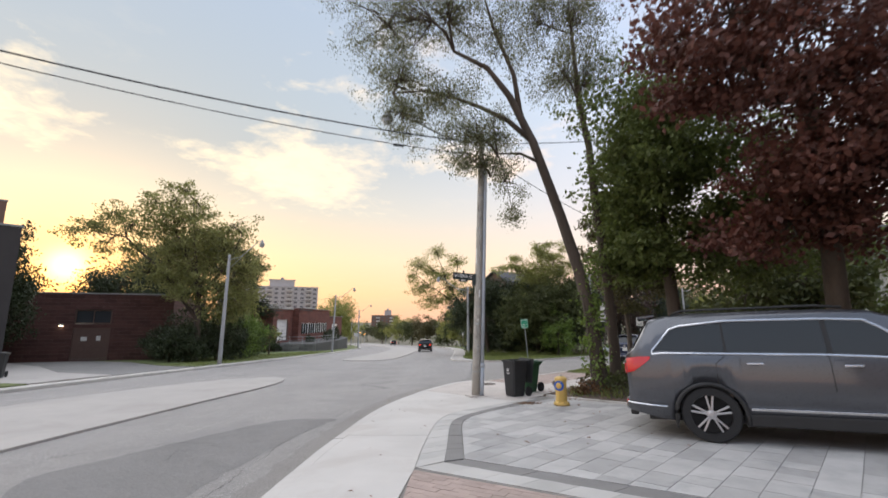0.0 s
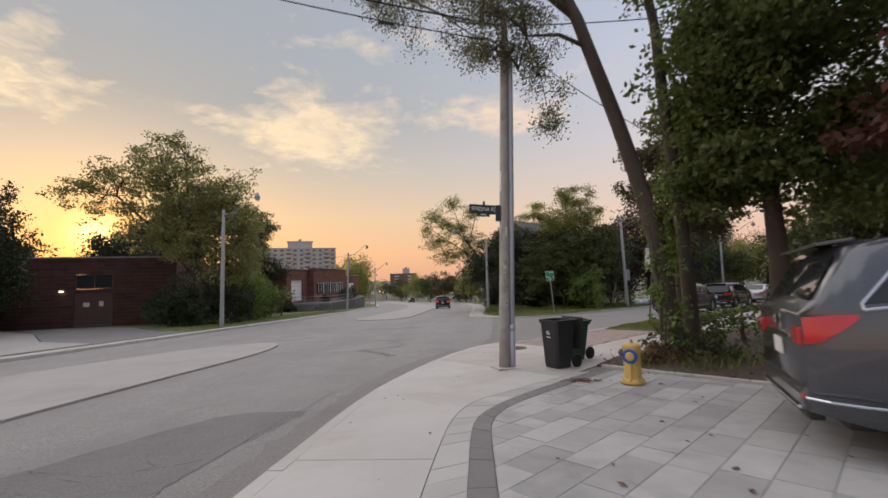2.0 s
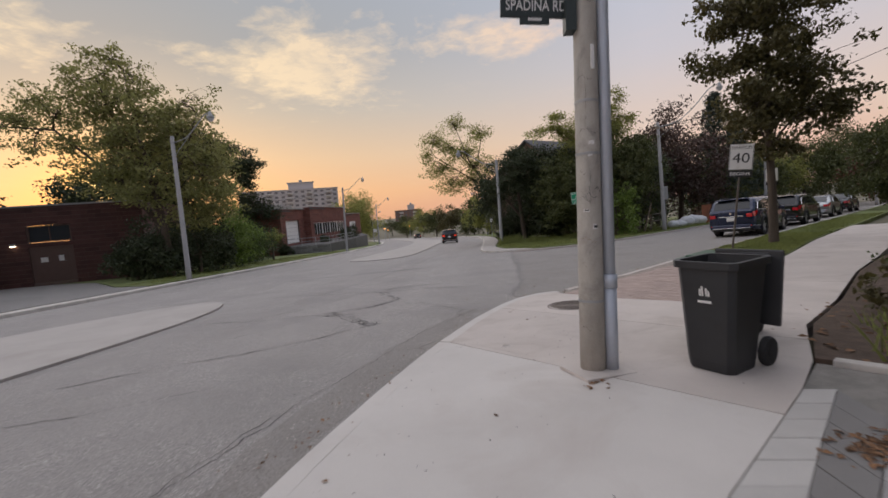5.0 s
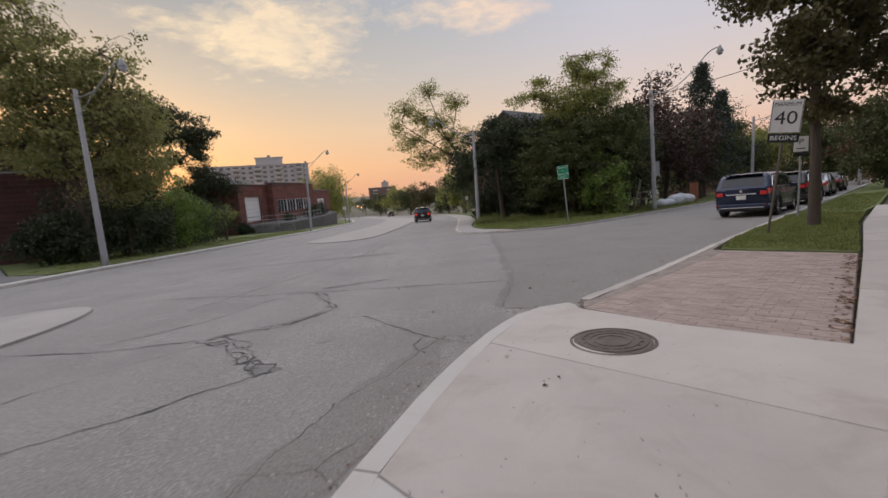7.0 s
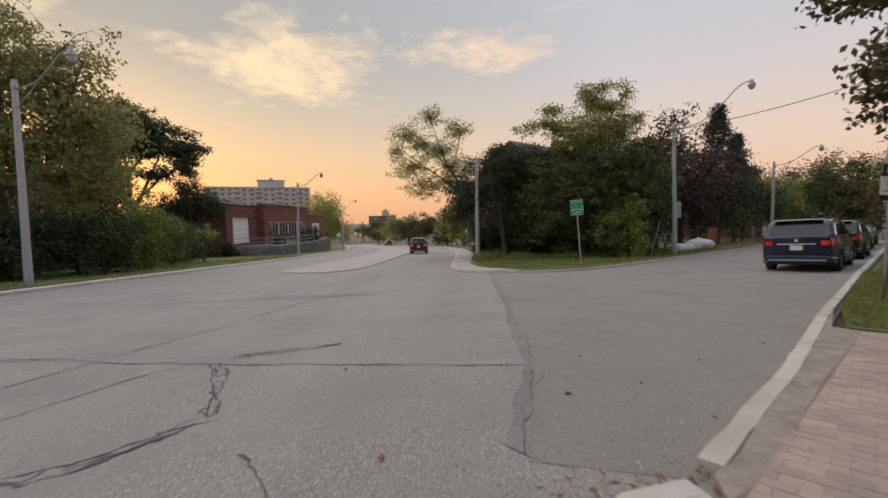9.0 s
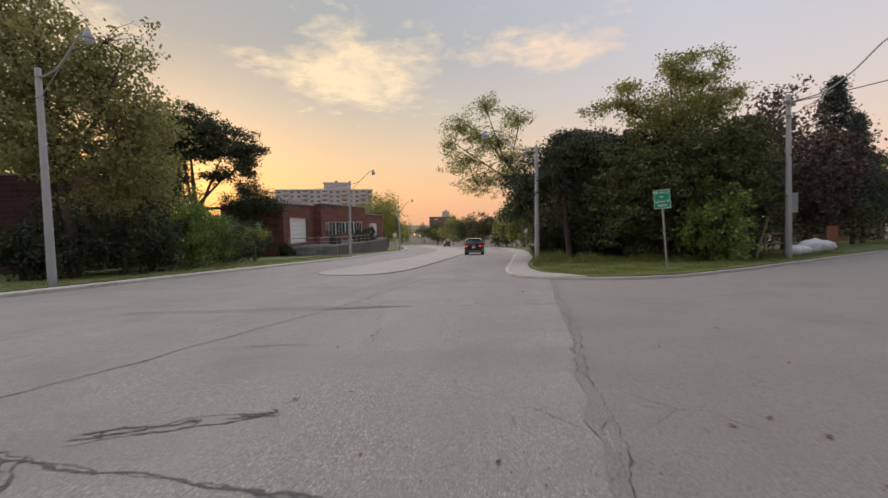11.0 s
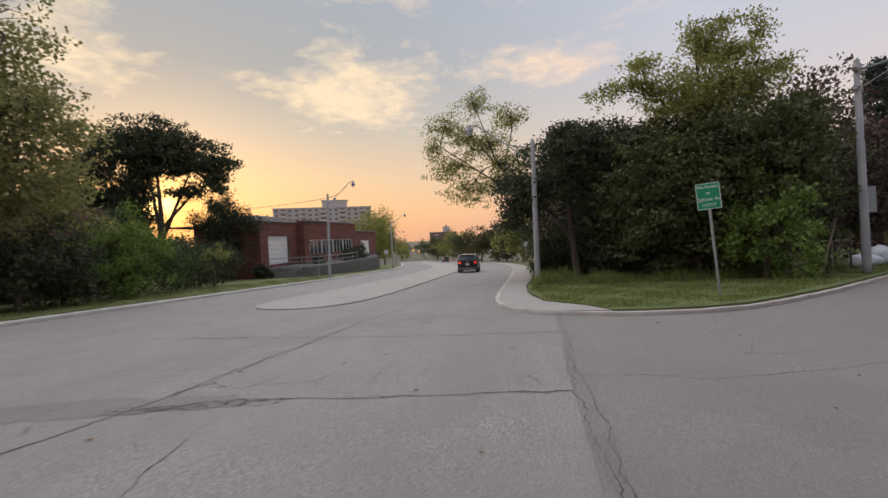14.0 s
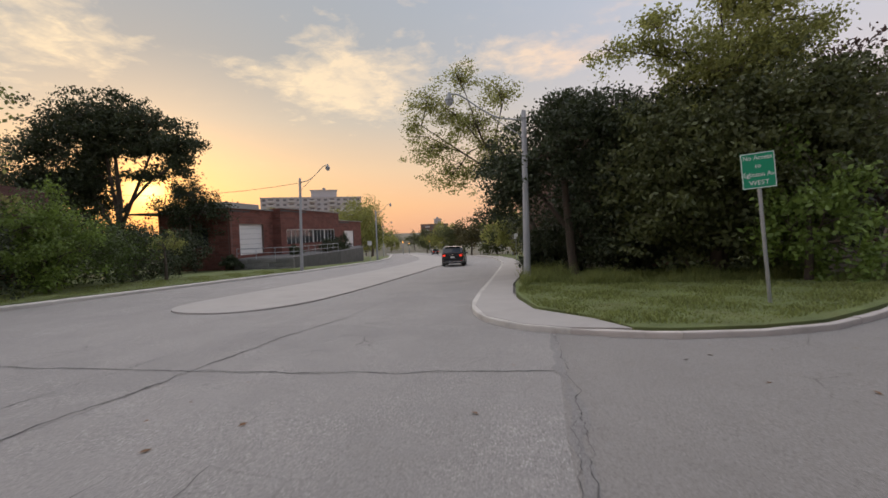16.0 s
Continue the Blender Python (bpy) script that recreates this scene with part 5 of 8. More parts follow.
for bx, by, hh, rr in ((-20.6, 78.5, 1.8, 1.4), (-20.9, 82.0, 1.9, 1.5), (-21.3, 85.4, 2.2, 1.7), (-21.8, 71.8, 1.2, 1.0), (-24.6, 64.2, 1.8, 1.0)):
    round_tree("shrub", "rounded dark shrub along the workshop terrace", bx, by, hh, rr, LEAF_DARK, int(by * 10), 120, 24, 0.14, low=0.02, category="shrub", base=(-2.0 if by > 65 else None))
# left side of the street
L1 = gz(-19, 34) + 0.1
tree("elm_tree", "large spreading elm with thin yellow-green foliage", [(-19.4, 34.5, L1, 0.3), (-19.3, 34.4, L1 + 2.0, 0.24), (-19.4, 34.3, 2.5, 0.2), (-19.8, 34.2, 5.5, 0.14), (-20.4, 34.4, 9.0, 0.08), (-20.8, 34.6, 11.5, 0.03)],
     [(-16.8, 35.2, 3.9, 1.8, 2.2, 1.7, 1.3), (-16.4, 35.6, 6.0, 1.6, 1.8, 1.6, 1.0), (-18.0, 35.0, 6.2, 2.3, 2.4, 2.2, 1.7), (-18.2, 35.4, 9.0, 2.0, 2.0, 1.6, 0.9), (-20.6, 35.0, 8.6, 2.3, 2.2, 1.9, 1.1), (-20.4, 35.0, 11.0, 1.7, 1.7, 1.3, 0.5),
      (-22.4, 35.0, 11.6, 1.5, 1.6, 1.2, 0.38), (-23.4, 35.0, 9.4, 2.3, 2.2, 1.7, 0.85), (-22.2, 34.6, 6.2, 2.2, 2.2, 1.8, 1.2), (-17.4, 35.4, 2.3, 1.7, 1.8, 1.3, 0.9), (-21.8, 34.6, 4.4, 1.8, 2.0, 1.3, 0.9), (-19.4, 34.4, 3.6, 2.0, 2.0, 1.3, 1.2), (-26.2, 35.4, 9.6, 2.2, 2.0, 1.5, 0.8), (-24.8, 35.2, 11.4, 1.8, 1.8, 1.1, 0.5), (-27.8, 35.6, 10.6, 1.7, 1.7, 0.9, 0.4), (-30.2, 35.8, 9.9, 1.4, 1.5, 0.7, 0.25), (-20.4, 34.6, 5.6, 2.2, 2.0, 1.8, 1.3),
      (-29.0, 35.8, 9.4, 2.2, 2.0, 1.3, 0.55), (-31.8, 36.2, 8.9, 1.6, 1.6, 0.9, 0.25), (-25.4, 35.2, 7.4, 2.0, 2.0, 1.4, 0.75), (-28.4, 35.5, 7.5, 1.6, 1.6, 0.8, 0.22), (-17.4, 37.6, 6.0, 1.7, 2.0, 2.0, 0.9), (-18.2, 38.0, 3.0, 1.8, 1.9, 1.6, 0.8), (-22.0, 35.0, 9.8, 2.2, 2.0, 1.8, 1.2), (-24.4, 35.0, 5.4, 1.9, 1.8, 1.2, 0.7), (-18.6, 35.0, 7.8, 2.2, 2.0, 1.6, 1.2), (-21.4, 34.8, 7.4, 2.2, 2.0, 1.6, 1.2), (-21.8, 35.0, 12.4, 1.3, 1.4, 0.8, 0.4)],
     LEAF_ELM, BARK, 2500, 15, (0.26, 0.26, 0.14), 0.18, 13, shell=0.1, spray=0.2, pack=3.0,
     limbs=[[(-19.4, 34.4, 1.5, 0.16), (-22.5, 34.8, 5.0, 0.11), (-26.5, 35.2, 8.4, 0.07), (-31.0, 36.0, 9.2, 0.03)], [(-19.5, 34.3, 3.2, 0.14), (-17.6, 34.8, 6.0, 0.1), (-16.8, 35.2, 8.6, 0.04)], [(-19.6, 34.3, 4.5, 0.13), (-22.0, 34.8, 8.5, 0.08), (-23.0, 35.0, 11.4, 0.03)]])
for i, (x, y, hh, rr) in enumerate(((-18.6, 36.4, 4.4, 2.2), (-19.6, 33.6, 2.9, 1.6), (-18.6, 38.2, 4.0, 1.9), (-20.6, 33.2, 2.6, 1.5), (-20.8, 35.8, 4.5, 2.3), (-21.0, 39.0, 3.6, 2.2), (-23.4, 36.4, 3.0, 1.8))):
    round_tree("bush", "dark overgrown bush on the grass bank", x, y, hh, rr, LEAF_DARK, 300 + i, 190, 22, 0.15, low=0.02, category="bush")
round_tree("bush", "tall bright green bush beyond the elm", -19.2, 42.0, 4.6, 2.1, LEAF_BRIGHT, 318, 300, 30, 0.14, low=0.02, category="bush")
round_tree("bush", "rounded bright green bush on the grass bank", -22.0, 45.0, 5.2, 3.6, LEAF_BUSH, 320, 420, 28, 0.15, low=0.02, category="bush")
round_tree("bush", "dark green bush beside the rounded one", -22.5, 50.5, 4.2, 2.8, LEAF_DARK, 322, 280, 26, 0.16, low=0.02, category="bush")
round_tree("bush", "dark green bush beside the workshop wall", -27.5, 60.5, 4.0, 2.6, LEAF_DARK, 324, 240, 26, 0.18, low=0.02, category="bush")
round_tree("young_tree", "thin young tree with sparse yellowing leaves", -19.6, 49.6, 3.4, 1.15, LEAF_YELLOW, 330, 60, 14, 0.12, low=0.35)
L2 = gz(-29, 61) + 0.1
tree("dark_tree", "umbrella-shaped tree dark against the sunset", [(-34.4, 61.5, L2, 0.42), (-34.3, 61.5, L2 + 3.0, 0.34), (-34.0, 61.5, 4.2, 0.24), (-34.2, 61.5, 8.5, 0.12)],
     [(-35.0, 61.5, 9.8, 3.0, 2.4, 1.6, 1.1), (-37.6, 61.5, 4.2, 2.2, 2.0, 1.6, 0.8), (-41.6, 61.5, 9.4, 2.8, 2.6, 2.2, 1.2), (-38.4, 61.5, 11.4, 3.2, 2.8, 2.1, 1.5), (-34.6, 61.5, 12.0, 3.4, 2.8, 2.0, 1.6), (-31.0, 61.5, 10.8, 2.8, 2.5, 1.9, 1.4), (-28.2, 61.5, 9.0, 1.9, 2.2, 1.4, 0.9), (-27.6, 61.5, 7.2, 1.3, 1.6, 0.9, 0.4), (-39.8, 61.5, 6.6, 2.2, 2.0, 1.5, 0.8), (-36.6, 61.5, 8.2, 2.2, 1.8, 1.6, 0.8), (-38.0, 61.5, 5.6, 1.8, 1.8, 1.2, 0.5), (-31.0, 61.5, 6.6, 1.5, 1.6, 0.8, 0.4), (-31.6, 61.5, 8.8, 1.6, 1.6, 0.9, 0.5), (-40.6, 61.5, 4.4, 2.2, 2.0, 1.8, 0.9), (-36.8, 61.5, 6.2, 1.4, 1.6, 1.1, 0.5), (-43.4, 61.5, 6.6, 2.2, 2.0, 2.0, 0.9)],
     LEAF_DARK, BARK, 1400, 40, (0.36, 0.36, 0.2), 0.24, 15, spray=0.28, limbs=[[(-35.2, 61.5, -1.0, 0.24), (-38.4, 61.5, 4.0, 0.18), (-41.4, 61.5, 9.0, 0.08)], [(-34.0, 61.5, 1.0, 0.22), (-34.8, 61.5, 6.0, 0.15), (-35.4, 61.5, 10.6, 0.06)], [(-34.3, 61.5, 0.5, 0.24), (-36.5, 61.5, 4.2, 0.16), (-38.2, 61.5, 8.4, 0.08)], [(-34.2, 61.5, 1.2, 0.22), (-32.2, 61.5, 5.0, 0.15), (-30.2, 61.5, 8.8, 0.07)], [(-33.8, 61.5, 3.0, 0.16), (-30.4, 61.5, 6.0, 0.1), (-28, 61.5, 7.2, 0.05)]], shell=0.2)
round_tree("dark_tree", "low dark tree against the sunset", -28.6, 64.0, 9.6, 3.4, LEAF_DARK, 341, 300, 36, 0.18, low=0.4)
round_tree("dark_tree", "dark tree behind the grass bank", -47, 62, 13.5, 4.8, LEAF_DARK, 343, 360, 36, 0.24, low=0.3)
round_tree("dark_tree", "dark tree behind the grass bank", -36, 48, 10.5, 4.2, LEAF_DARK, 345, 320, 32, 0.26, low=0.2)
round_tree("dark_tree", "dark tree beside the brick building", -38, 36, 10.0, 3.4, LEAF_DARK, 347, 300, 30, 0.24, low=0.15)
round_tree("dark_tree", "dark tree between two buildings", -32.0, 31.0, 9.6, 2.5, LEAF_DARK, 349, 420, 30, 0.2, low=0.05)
round_tree("street_tree", "yellow-green street tree beyond the workshop", -27, 112, 13.0, 6.4, LEAF_YELLOW, 351, 420, 30, 0.3, low=0.2)
round_tree("street_tree", "yellowing tree behind the workshop roof", -38, 92, 9.5, 4.6, LEAF_YELLOW, 353, 260, 26, 0.3, low=0.2)
for i, (x, y, hh, rr) in enumerate(((-33, 140, 10, 5), (-41, 168, 10, 5.5), (-55, 205, 11, 6), (-66, 190, 13, 7), (-80, 175, 13, 7), (-100, 190, 13, 8))):
    round_tree("street_tree", "distant yellow-green street tree", x, y, hh, rr, LEAF_YELLOW if i % 2 else LEAF_GREEN, 360 + i, 160, 24, 0.45, low=0.15)

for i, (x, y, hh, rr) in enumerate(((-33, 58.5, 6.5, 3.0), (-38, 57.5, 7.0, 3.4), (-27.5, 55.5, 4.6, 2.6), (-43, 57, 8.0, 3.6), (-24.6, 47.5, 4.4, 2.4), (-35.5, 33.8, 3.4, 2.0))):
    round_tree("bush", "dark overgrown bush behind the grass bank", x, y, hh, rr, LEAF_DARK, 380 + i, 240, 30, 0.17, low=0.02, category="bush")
# right corner across the side street
for i, (x, y, hh, rr) in enumerate(((5.2, 45.6, 3.4, 1.8), (7.0, 44.6, 3.6, 1.8), (4.0, 48.2, 2.6, 1.4), (4.6, 50.2, 5.2, 2.0), (6.6, 50.4, 5.6, 2.2), (3.6, 46.4, 2.2, 1.1), (9.2, 43.6, 4.0, 2.0), (12.2, 42.4, 3.6, 1.7))):
    round_tree("bush", "dark undergrowth below the corner trees", x, y, hh, rr, LEAF_DARK, 390 + i, 200, 28, 0.13, low=0.02, category="bush")
tree("thicket_tree", "tall bushy tree with dense dark green foliage", [(9.0, 40.8, gz(9, 40.8) + 0.13, 0.22), (9.0, 40.8, 1.0, 0.18), (8.9, 40.7, 3.0, 0.12), (8.8, 40.6, 5.0, 0.05)],
     [(8.6, 40.4, 2.6, 2.4, 2.0, 2.0, 1.6), (10.4, 40.2, 2.0, 2.0, 1.8, 2.2, 1.5), (7.2, 40.2, 1.4, 1.6, 1.5, 2.0, 1.2), (10.6, 40.5, 4.2, 2.0, 2.0, 1.4, 1.4), (12.2, 40.6, 2.8, 1.6, 1.6, 2.0, 1.3), (9.5, 39.8, 0.3, 2.2, 1.4, 1.2, 1.1), (7.6, 40.6, 3.8, 1.5, 1.4, 1.1, 0.7), (12.0, 40.6, 4.6, 1.2, 1.3, 1.0, 0.6)],
     LEAF_GREEN, BARK, 2000, 36, (0.24, 0.24, 0.13), 0.15, 17, shell=0.2, spray=0.32)
tree("thicket_tree", "airy yellow-green tree rising above the thicket", [(9.6, 41.6, gz(9.6, 41.6) + 0.13, 0.16), (9.5, 41.6, 2.0, 0.13), (9.5, 41.5, 5.0, 0.09), (9.9, 41.4, 7.6, 0.03)],
     [(8.2, 41, 6.2, 1.1, 1.2, 1.1, 0.8), (10.0, 41, 6.4, 1.5, 1.4, 1.2, 1.2), (9.6, 41, 8.0, 0.8, 0.9, 0.8, 0.5), (7.0, 41, 7.5, 0.8, 0.8, 0.4, 0.24), (10.3, 41, 8.9, 0.5, 0.6, 0.5, 0.16), (6.6, 41, 6.7, 1.0, 1.0, 0.35, 0.28), (5.6, 41, 6.4, 0.7, 0.8, 0.3, 0.14), (11.6, 41, 6.2, 1.0, 1.2, 1.0, 0.7), (10.8, 41, 7.7, 1.0, 0.9, 0.5, 0.4), (11.7, 41, 8.5, 0.55, 0.6, 0.5, 0.14), (9.2, 41, 8.5, 0.4, 0.5, 0.4, 0.1), (12.4, 41, 7.0, 0.6, 0.7, 0.3, 0.16), (9.0, 40.4, 5.3, 1.6, 1.4, 0.8, 0.9)],
     LEAF_YELLOW, BARK, 820, 24, (0.2, 0.2, 0.13), 0.12, 27, shell=0.1, spray=0.28, pack=2.5,
     limbs=[[(9.5, 41.5, 4.8, 0.06), (10.8, 41.2, 7.0, 0.04), (11.9, 41.0, 8.7, 0.012)], [(9.5, 41.5, 4.4, 0.05), (7.6, 41.2, 6.2, 0.03), (5.3, 41.0, 6.6, 0.01)], [(9.6, 41.4, 5.4, 0.05), (9.3, 41.1, 7.4, 0.03), (9.3, 41.0, 8.9, 0.01)]])
round_tree("bush", "bright yellow-green bush at the wood's edge", 10.2, 38.2, 4.0, 1.5, LEAF_BRIGHT, 402, 230, 20, 0.15, low=0.05, category="bush")
tree("thicket_tree", "dark rounded tree over the pavement", [(4.6, 43.5, gz(4.6, 43.5) + 0.13, 0.2), (4.4, 43.4, 0.2, 0.17), (4.2, 43.2, 2.4, 0.12), (4.4, 43.0, 4.4, 0.05)],
     [(3.6, 43.0, 3.6, 1.8, 1.8, 1.5, 1.2), (5.2, 42.6, 4.0, 1.9, 1.8, 1.5, 1.3), (2.6, 44.5, 2.8, 1.6, 1.8, 1.3, 0.9), (6.4, 42.6, 2.4, 1.6, 1.6, 1.6, 1.1), (4.6, 43, 5.2, 1.4, 1.4, 0.9, 0.7), (6.2, 42.2, 0.4, 1.4, 1.2, 1.3, 0.8), (7.2, 42.4, 4.6, 1.4, 1.4, 1.2, 0.7), (2.0, 46, 1.8, 1.2, 1.6, 1.2, 0.5)],
     LEAF_DARK, BARK, 1200, 36, (0.24, 0.24, 0.13), 0.14, 19, spray=0.3, limbs=[[(4.3, 43.4, 0.3, 0.12), (3.4, 44.0, 1.6, 0.08), (2.6, 44.6, 2.9, 0.04)]], shell=0.3)
tree("maple_tree", "sparse-leaved maple leaning over the pavement", [(4.4, 51.5, gz(4.4, 51.5) + 0.13, 0.2), (3.6, 51.6, 0.5, 0.16), (2.2, 51.8, 3.4, 0.12), (0.6, 52, 6.0, 0.07), (-0.4, 52, 9.0, 0.025)],
     [(-2.6, 52, 5.6, 1.5, 1.6, 1.1, 0.8), (0.4, 52, 7.0, 1.5, 1.8, 1.2, 0.8), (-0.8, 52, 9.9, 1.2, 1.4, 0.9, 0.5), (1.8, 52, 8.8, 1.2, 1.5, 0.8, 0.5), (-2.8, 52, 8.4, 1.3, 1.2, 1.0, 0.55), (1.6, 52, 5.4, 1.6, 1.6, 1.2, 0.8), (-1.4, 52, 7.4, 1.3, 1.4, 1.0, 0.6), (-1.4, 52, 3.8, 1.3, 1.5, 0.9, 0.6), (-3.6, 52, 7.0, 0.8, 1.0, 0.8, 0.3), (0.6, 52, 4.2, 1.4, 1.4, 0.9, 0.7)],
     LEAF_YELLOW, BARK, 760, 20, (0.22, 0.22, 0.12), 0.13, 23, shell=0.05, spray=0.34, pack=2.0,
     limbs=[[(2.4, 51.8, 3.0, 0.07), (-0.4, 52, 5.0, 0.05), (-3.2, 52, 7.0, 0.02)], [(1.6, 51.9, 4.4, 0.06), (-0.8, 52, 7.4, 0.04), (-2.9, 52, 9.0, 0.015)], [(1.2, 51.9, 5.0, 0.05), (1.8, 52, 7.4, 0.03), (2.3, 52, 9.3, 0.012)]])
for i, (x, y, hh, rr, mt, lab) in enumerate(((14.5, 45.0, 7.4, 3.0, LEAF_DARK, "dark thicket tree beside the side street"), (12.5, 47.5, 7.6, 3.2, LEAF_DARK, "dark thicket tree behind the corner"), (7.5, 47.0, 7.5, 3.0, LEAF_DARK, "dark thicket tree behind the corner"),
                                             (20.5, 50.5, 11.5, 4.4, LEAF_COPPER, "dark copper-leaved tree on the side street"), (17.5, 48.5, 9.5, 3.2, LEAF_COPPER, "brown-leaved tree on the side street"), (28.0, 57.0, 9.0, 3.2, LEAF_GREEN, "green tree on the side street"),
                                             (34, 62, 9.0, 4.0, LEAF_GREEN, "green tree on the side street"), (40, 66, 8, 3.6, LEAF_YELLOW, "yellowing tree on the side street"), (48, 72, 10, 4.4, LEAF_GREEN, "green tree on the side street"), (60, 80, 12, 6, LEAF_GREEN, "distant green tree on the side street"),
                                             (36, 44, 9, 3.4, LEAF_RED, "red-leaved tree on the side street"), (28, 33, 8, 3.2, LEAF_GREEN, "green maple in a front yard"), (22, 27, 7.5, 2.8, LEAF_MAPLE, "green maple in a front yard"), (48, 54, 11, 5, LEAF_GREEN, "green tree in a front yard"), (17, 19, 7.5, 3.0, LEAF_MAPLE, "green maple in a front yard"), (12.5, 15.5, 6.5, 2.6, LEAF_GREEN, "green tree in a front yard"), (70, 72, 12, 7, LEAF_GREEN, "distant green tree on the side street"), (80, 95, 14, 8, LEAF_GREEN, "distant green tree on the side street"), (13, 6, 7, 3.0, LEAF_MAPLE, "green maple behind the driveway"), (30, 70, 12, 6, LEAF_GREEN, "green tree behind the side street"), (20, 66, 11, 5, LEAF_DARK, "dark tree behind the side street"), (50, 88, 14, 8, LEAF_GREEN, "distant green tree on the side street"), (56, 62, 11, 5, LEAF_BROWN, "browning tree on the side street"), (44, 60, 9, 3.6, LEAF_GREEN, "green tree on the side street"), (30, 40, 7.5, 2.6, LEAF_GREEN, "green tree on the verge"), (62, 75, 10, 5, LEAF_YELLOW, "yellowing tree on the side street"))):
    round_tree("street_tree", lab, x, y, hh, rr, mt, 420 + i, 300, 34, 0.2 if y < 50 else 0.26, low=0.08)
for i, (x, y, hh, rr) in enumerate(((5.5, 60, 7.0, 2.8), (6.5, 70, 7.5, 3.2), (6.0, 82, 8.0, 3.6), (4.5, 94, 8.5, 4.0), (1.5, 107, 9.0, 4.2), (-4.5, 126, 9.5, 4.6), (-10, 146, 10, 5.0), (-17, 170, 10.5, 5.5), (-28, 205, 11, 6), (12, 75, 9, 4), (14, 112, 10, 5), (-30, 330, 14, 9), (-75, 330, 14, 10), (10, 300, 16, 12), (-50, 292, 12, 7), (-64, 286, 11, 6), (-40, 286, 10, 6), (-84, 300, 13, 8))):
    round_tree("street_tree", "green street tree beyond the corner", x, y, hh, rr, (LEAF_GREEN, LEAF_BROWN, LEAF_GREEN, LEAF_YELLOW)[i % 4], 450 + i, 210, 26, 0.22 if y < 90 else 0.4, low=0.12)


def spruce(x, y, h, r, seed):
    rng = np.random.default_rng(seed)
    z = gz(x, y) + 0.1
    t = thing("spruce_tree", (x, y, z), "dark pointed spruce on the side street", "tree")
    part("trunk", tube(bmesh.new(), [(0, 0, -0.1), (0, 0, h * 0.6), (0, 0, h * 0.97)], [0.2, 0.1, 0.02], 8), BARK, t)
    pts = []
    for k in range(420):
        f = rng.uniform(0, 1) ** 0.7
        a = rng.uniform(0, 2 * math.pi)
        rr = 1.5 * r * (1 - f) * rng.uniform(0.45, 1.05) * (0.8 + 0.3 * math.sin(f * 40))
        pts.append((rr * math.cos(a), rr * math.sin(a), h * (0.08 + 0.92 * f) + rng.normal(0, 0.2) - rr * 0.15))
    leaf_cloud("crown", pts, 34, (0.26, 0.26, 0.14), 0.17, LEAF_SPRUCE, t, rng, 0.8)


spruce(25.5, 53.5, 12.6, 4.2, 61)
spruce(31.0, 59.0, 11.0, 2.8, 62)

# ---- street furniture ----


def wire(name, a, b, sag, radius, label):
    t = thing(name, a, label, "cable")
    d = Vector(b) - Vector(a)
    pts = [d * (k / 24) - Vector((0, 0, sag * 4 * (k / 24) * (1 - k / 24))) for k in range(25)]
    part("strand", tube(bmesh.new(), pts, radius, 6), BLACK, t)
    return t


def lamp_arm(parent, top, reach, rise, turn, mat):
    """A swan-neck bracket with a stay and a hanging lamp head."""
    m = pose(0, 0, top, 0, 0, turn)
    pts = [(0.05, 0, -0.35), (0.35 * reach, 0, -0.2), (0.62 * reach, 0, 0.35 * rise), (0.85 * reach, 0, rise * 0.92), (reach, 0, rise)]
    fine = []
    for i in range(len(pts) - 1):
        for k in range(4):
            fine.append(Vector(pts[i]).lerp(Vector(pts[i + 1]), k / 4))
    fine.append(Vector(pts[-1]))
    for _ in range(2):
        fine = [fine[0]] + [(fine[i - 1] + 2 * fine[i] + fine[i + 1]) / 4 for i in range(1, len(fine) - 1)] + [fine[-1]]
    part("arm", tube(bmesh.new(), fine, 0.03, 8), mat, parent, smooth=True).matrix_local = m
    part("stay", tube(bmesh.new(), [(0.05, 0, -1.0), (0.42 * reach, 0, -0.12)], 0.018, 6), mat, parent).matrix_local = m
    head = part("lamp_head", lathed([(0.04, 0.16), (0.07, 0.12), (0.09, 0.02), (0.17, -0.1), (0.19, -0.16), (0.18, -0.2)], 16, m=m @ Matrix.Translation((reach, 0, rise - 0.1))), mat, parent, "grey bell-shaped lamp head", True)
    part("globe", lathed([(0.165, 0.0), (0.15, -0.07), (0.1, -0.14), (0.03, -0.17)], 16, m=m @ Matrix.Translation((reach, 0, rise - 0.3))), LENS_CLEAR, head, smooth=True)


def lamp_post(x, y, height, reach, turn, lean=0.0, lean_dir=0.0, label="grey concrete street lamp post with a swan-neck arm", rise=0.95):
    z = gz(x, y) + 0.1
    t = thing("street_lamp", (x, y, z), label, "street lamp", "street lamps")
    t.matrix_world = pose(x, y, z) @ Matrix.Rotation(radians(lean), 4, Vector((math.cos(radians(lean_dir)), math.sin(radians(lean_dir)), 0)))
    part("pole", lathed([(0.14, -0.1), (0.135, 0.4), (0.09, height - 0.02), (0.07, height)], 14), POLE_GREY, t, smooth=True)
    lamp_arm(t, height, reach, rise, turn, STEEL_PAINT)
    for h in (height - 0.3, height - 1.0, height * 0.55):
        part("strap", lathed([(0.135 - 0.004 * h + 0.012, h), (0.135 - 0.004 * h + 0.012, h + 0.03)], 14), STEEL, t)
    return t


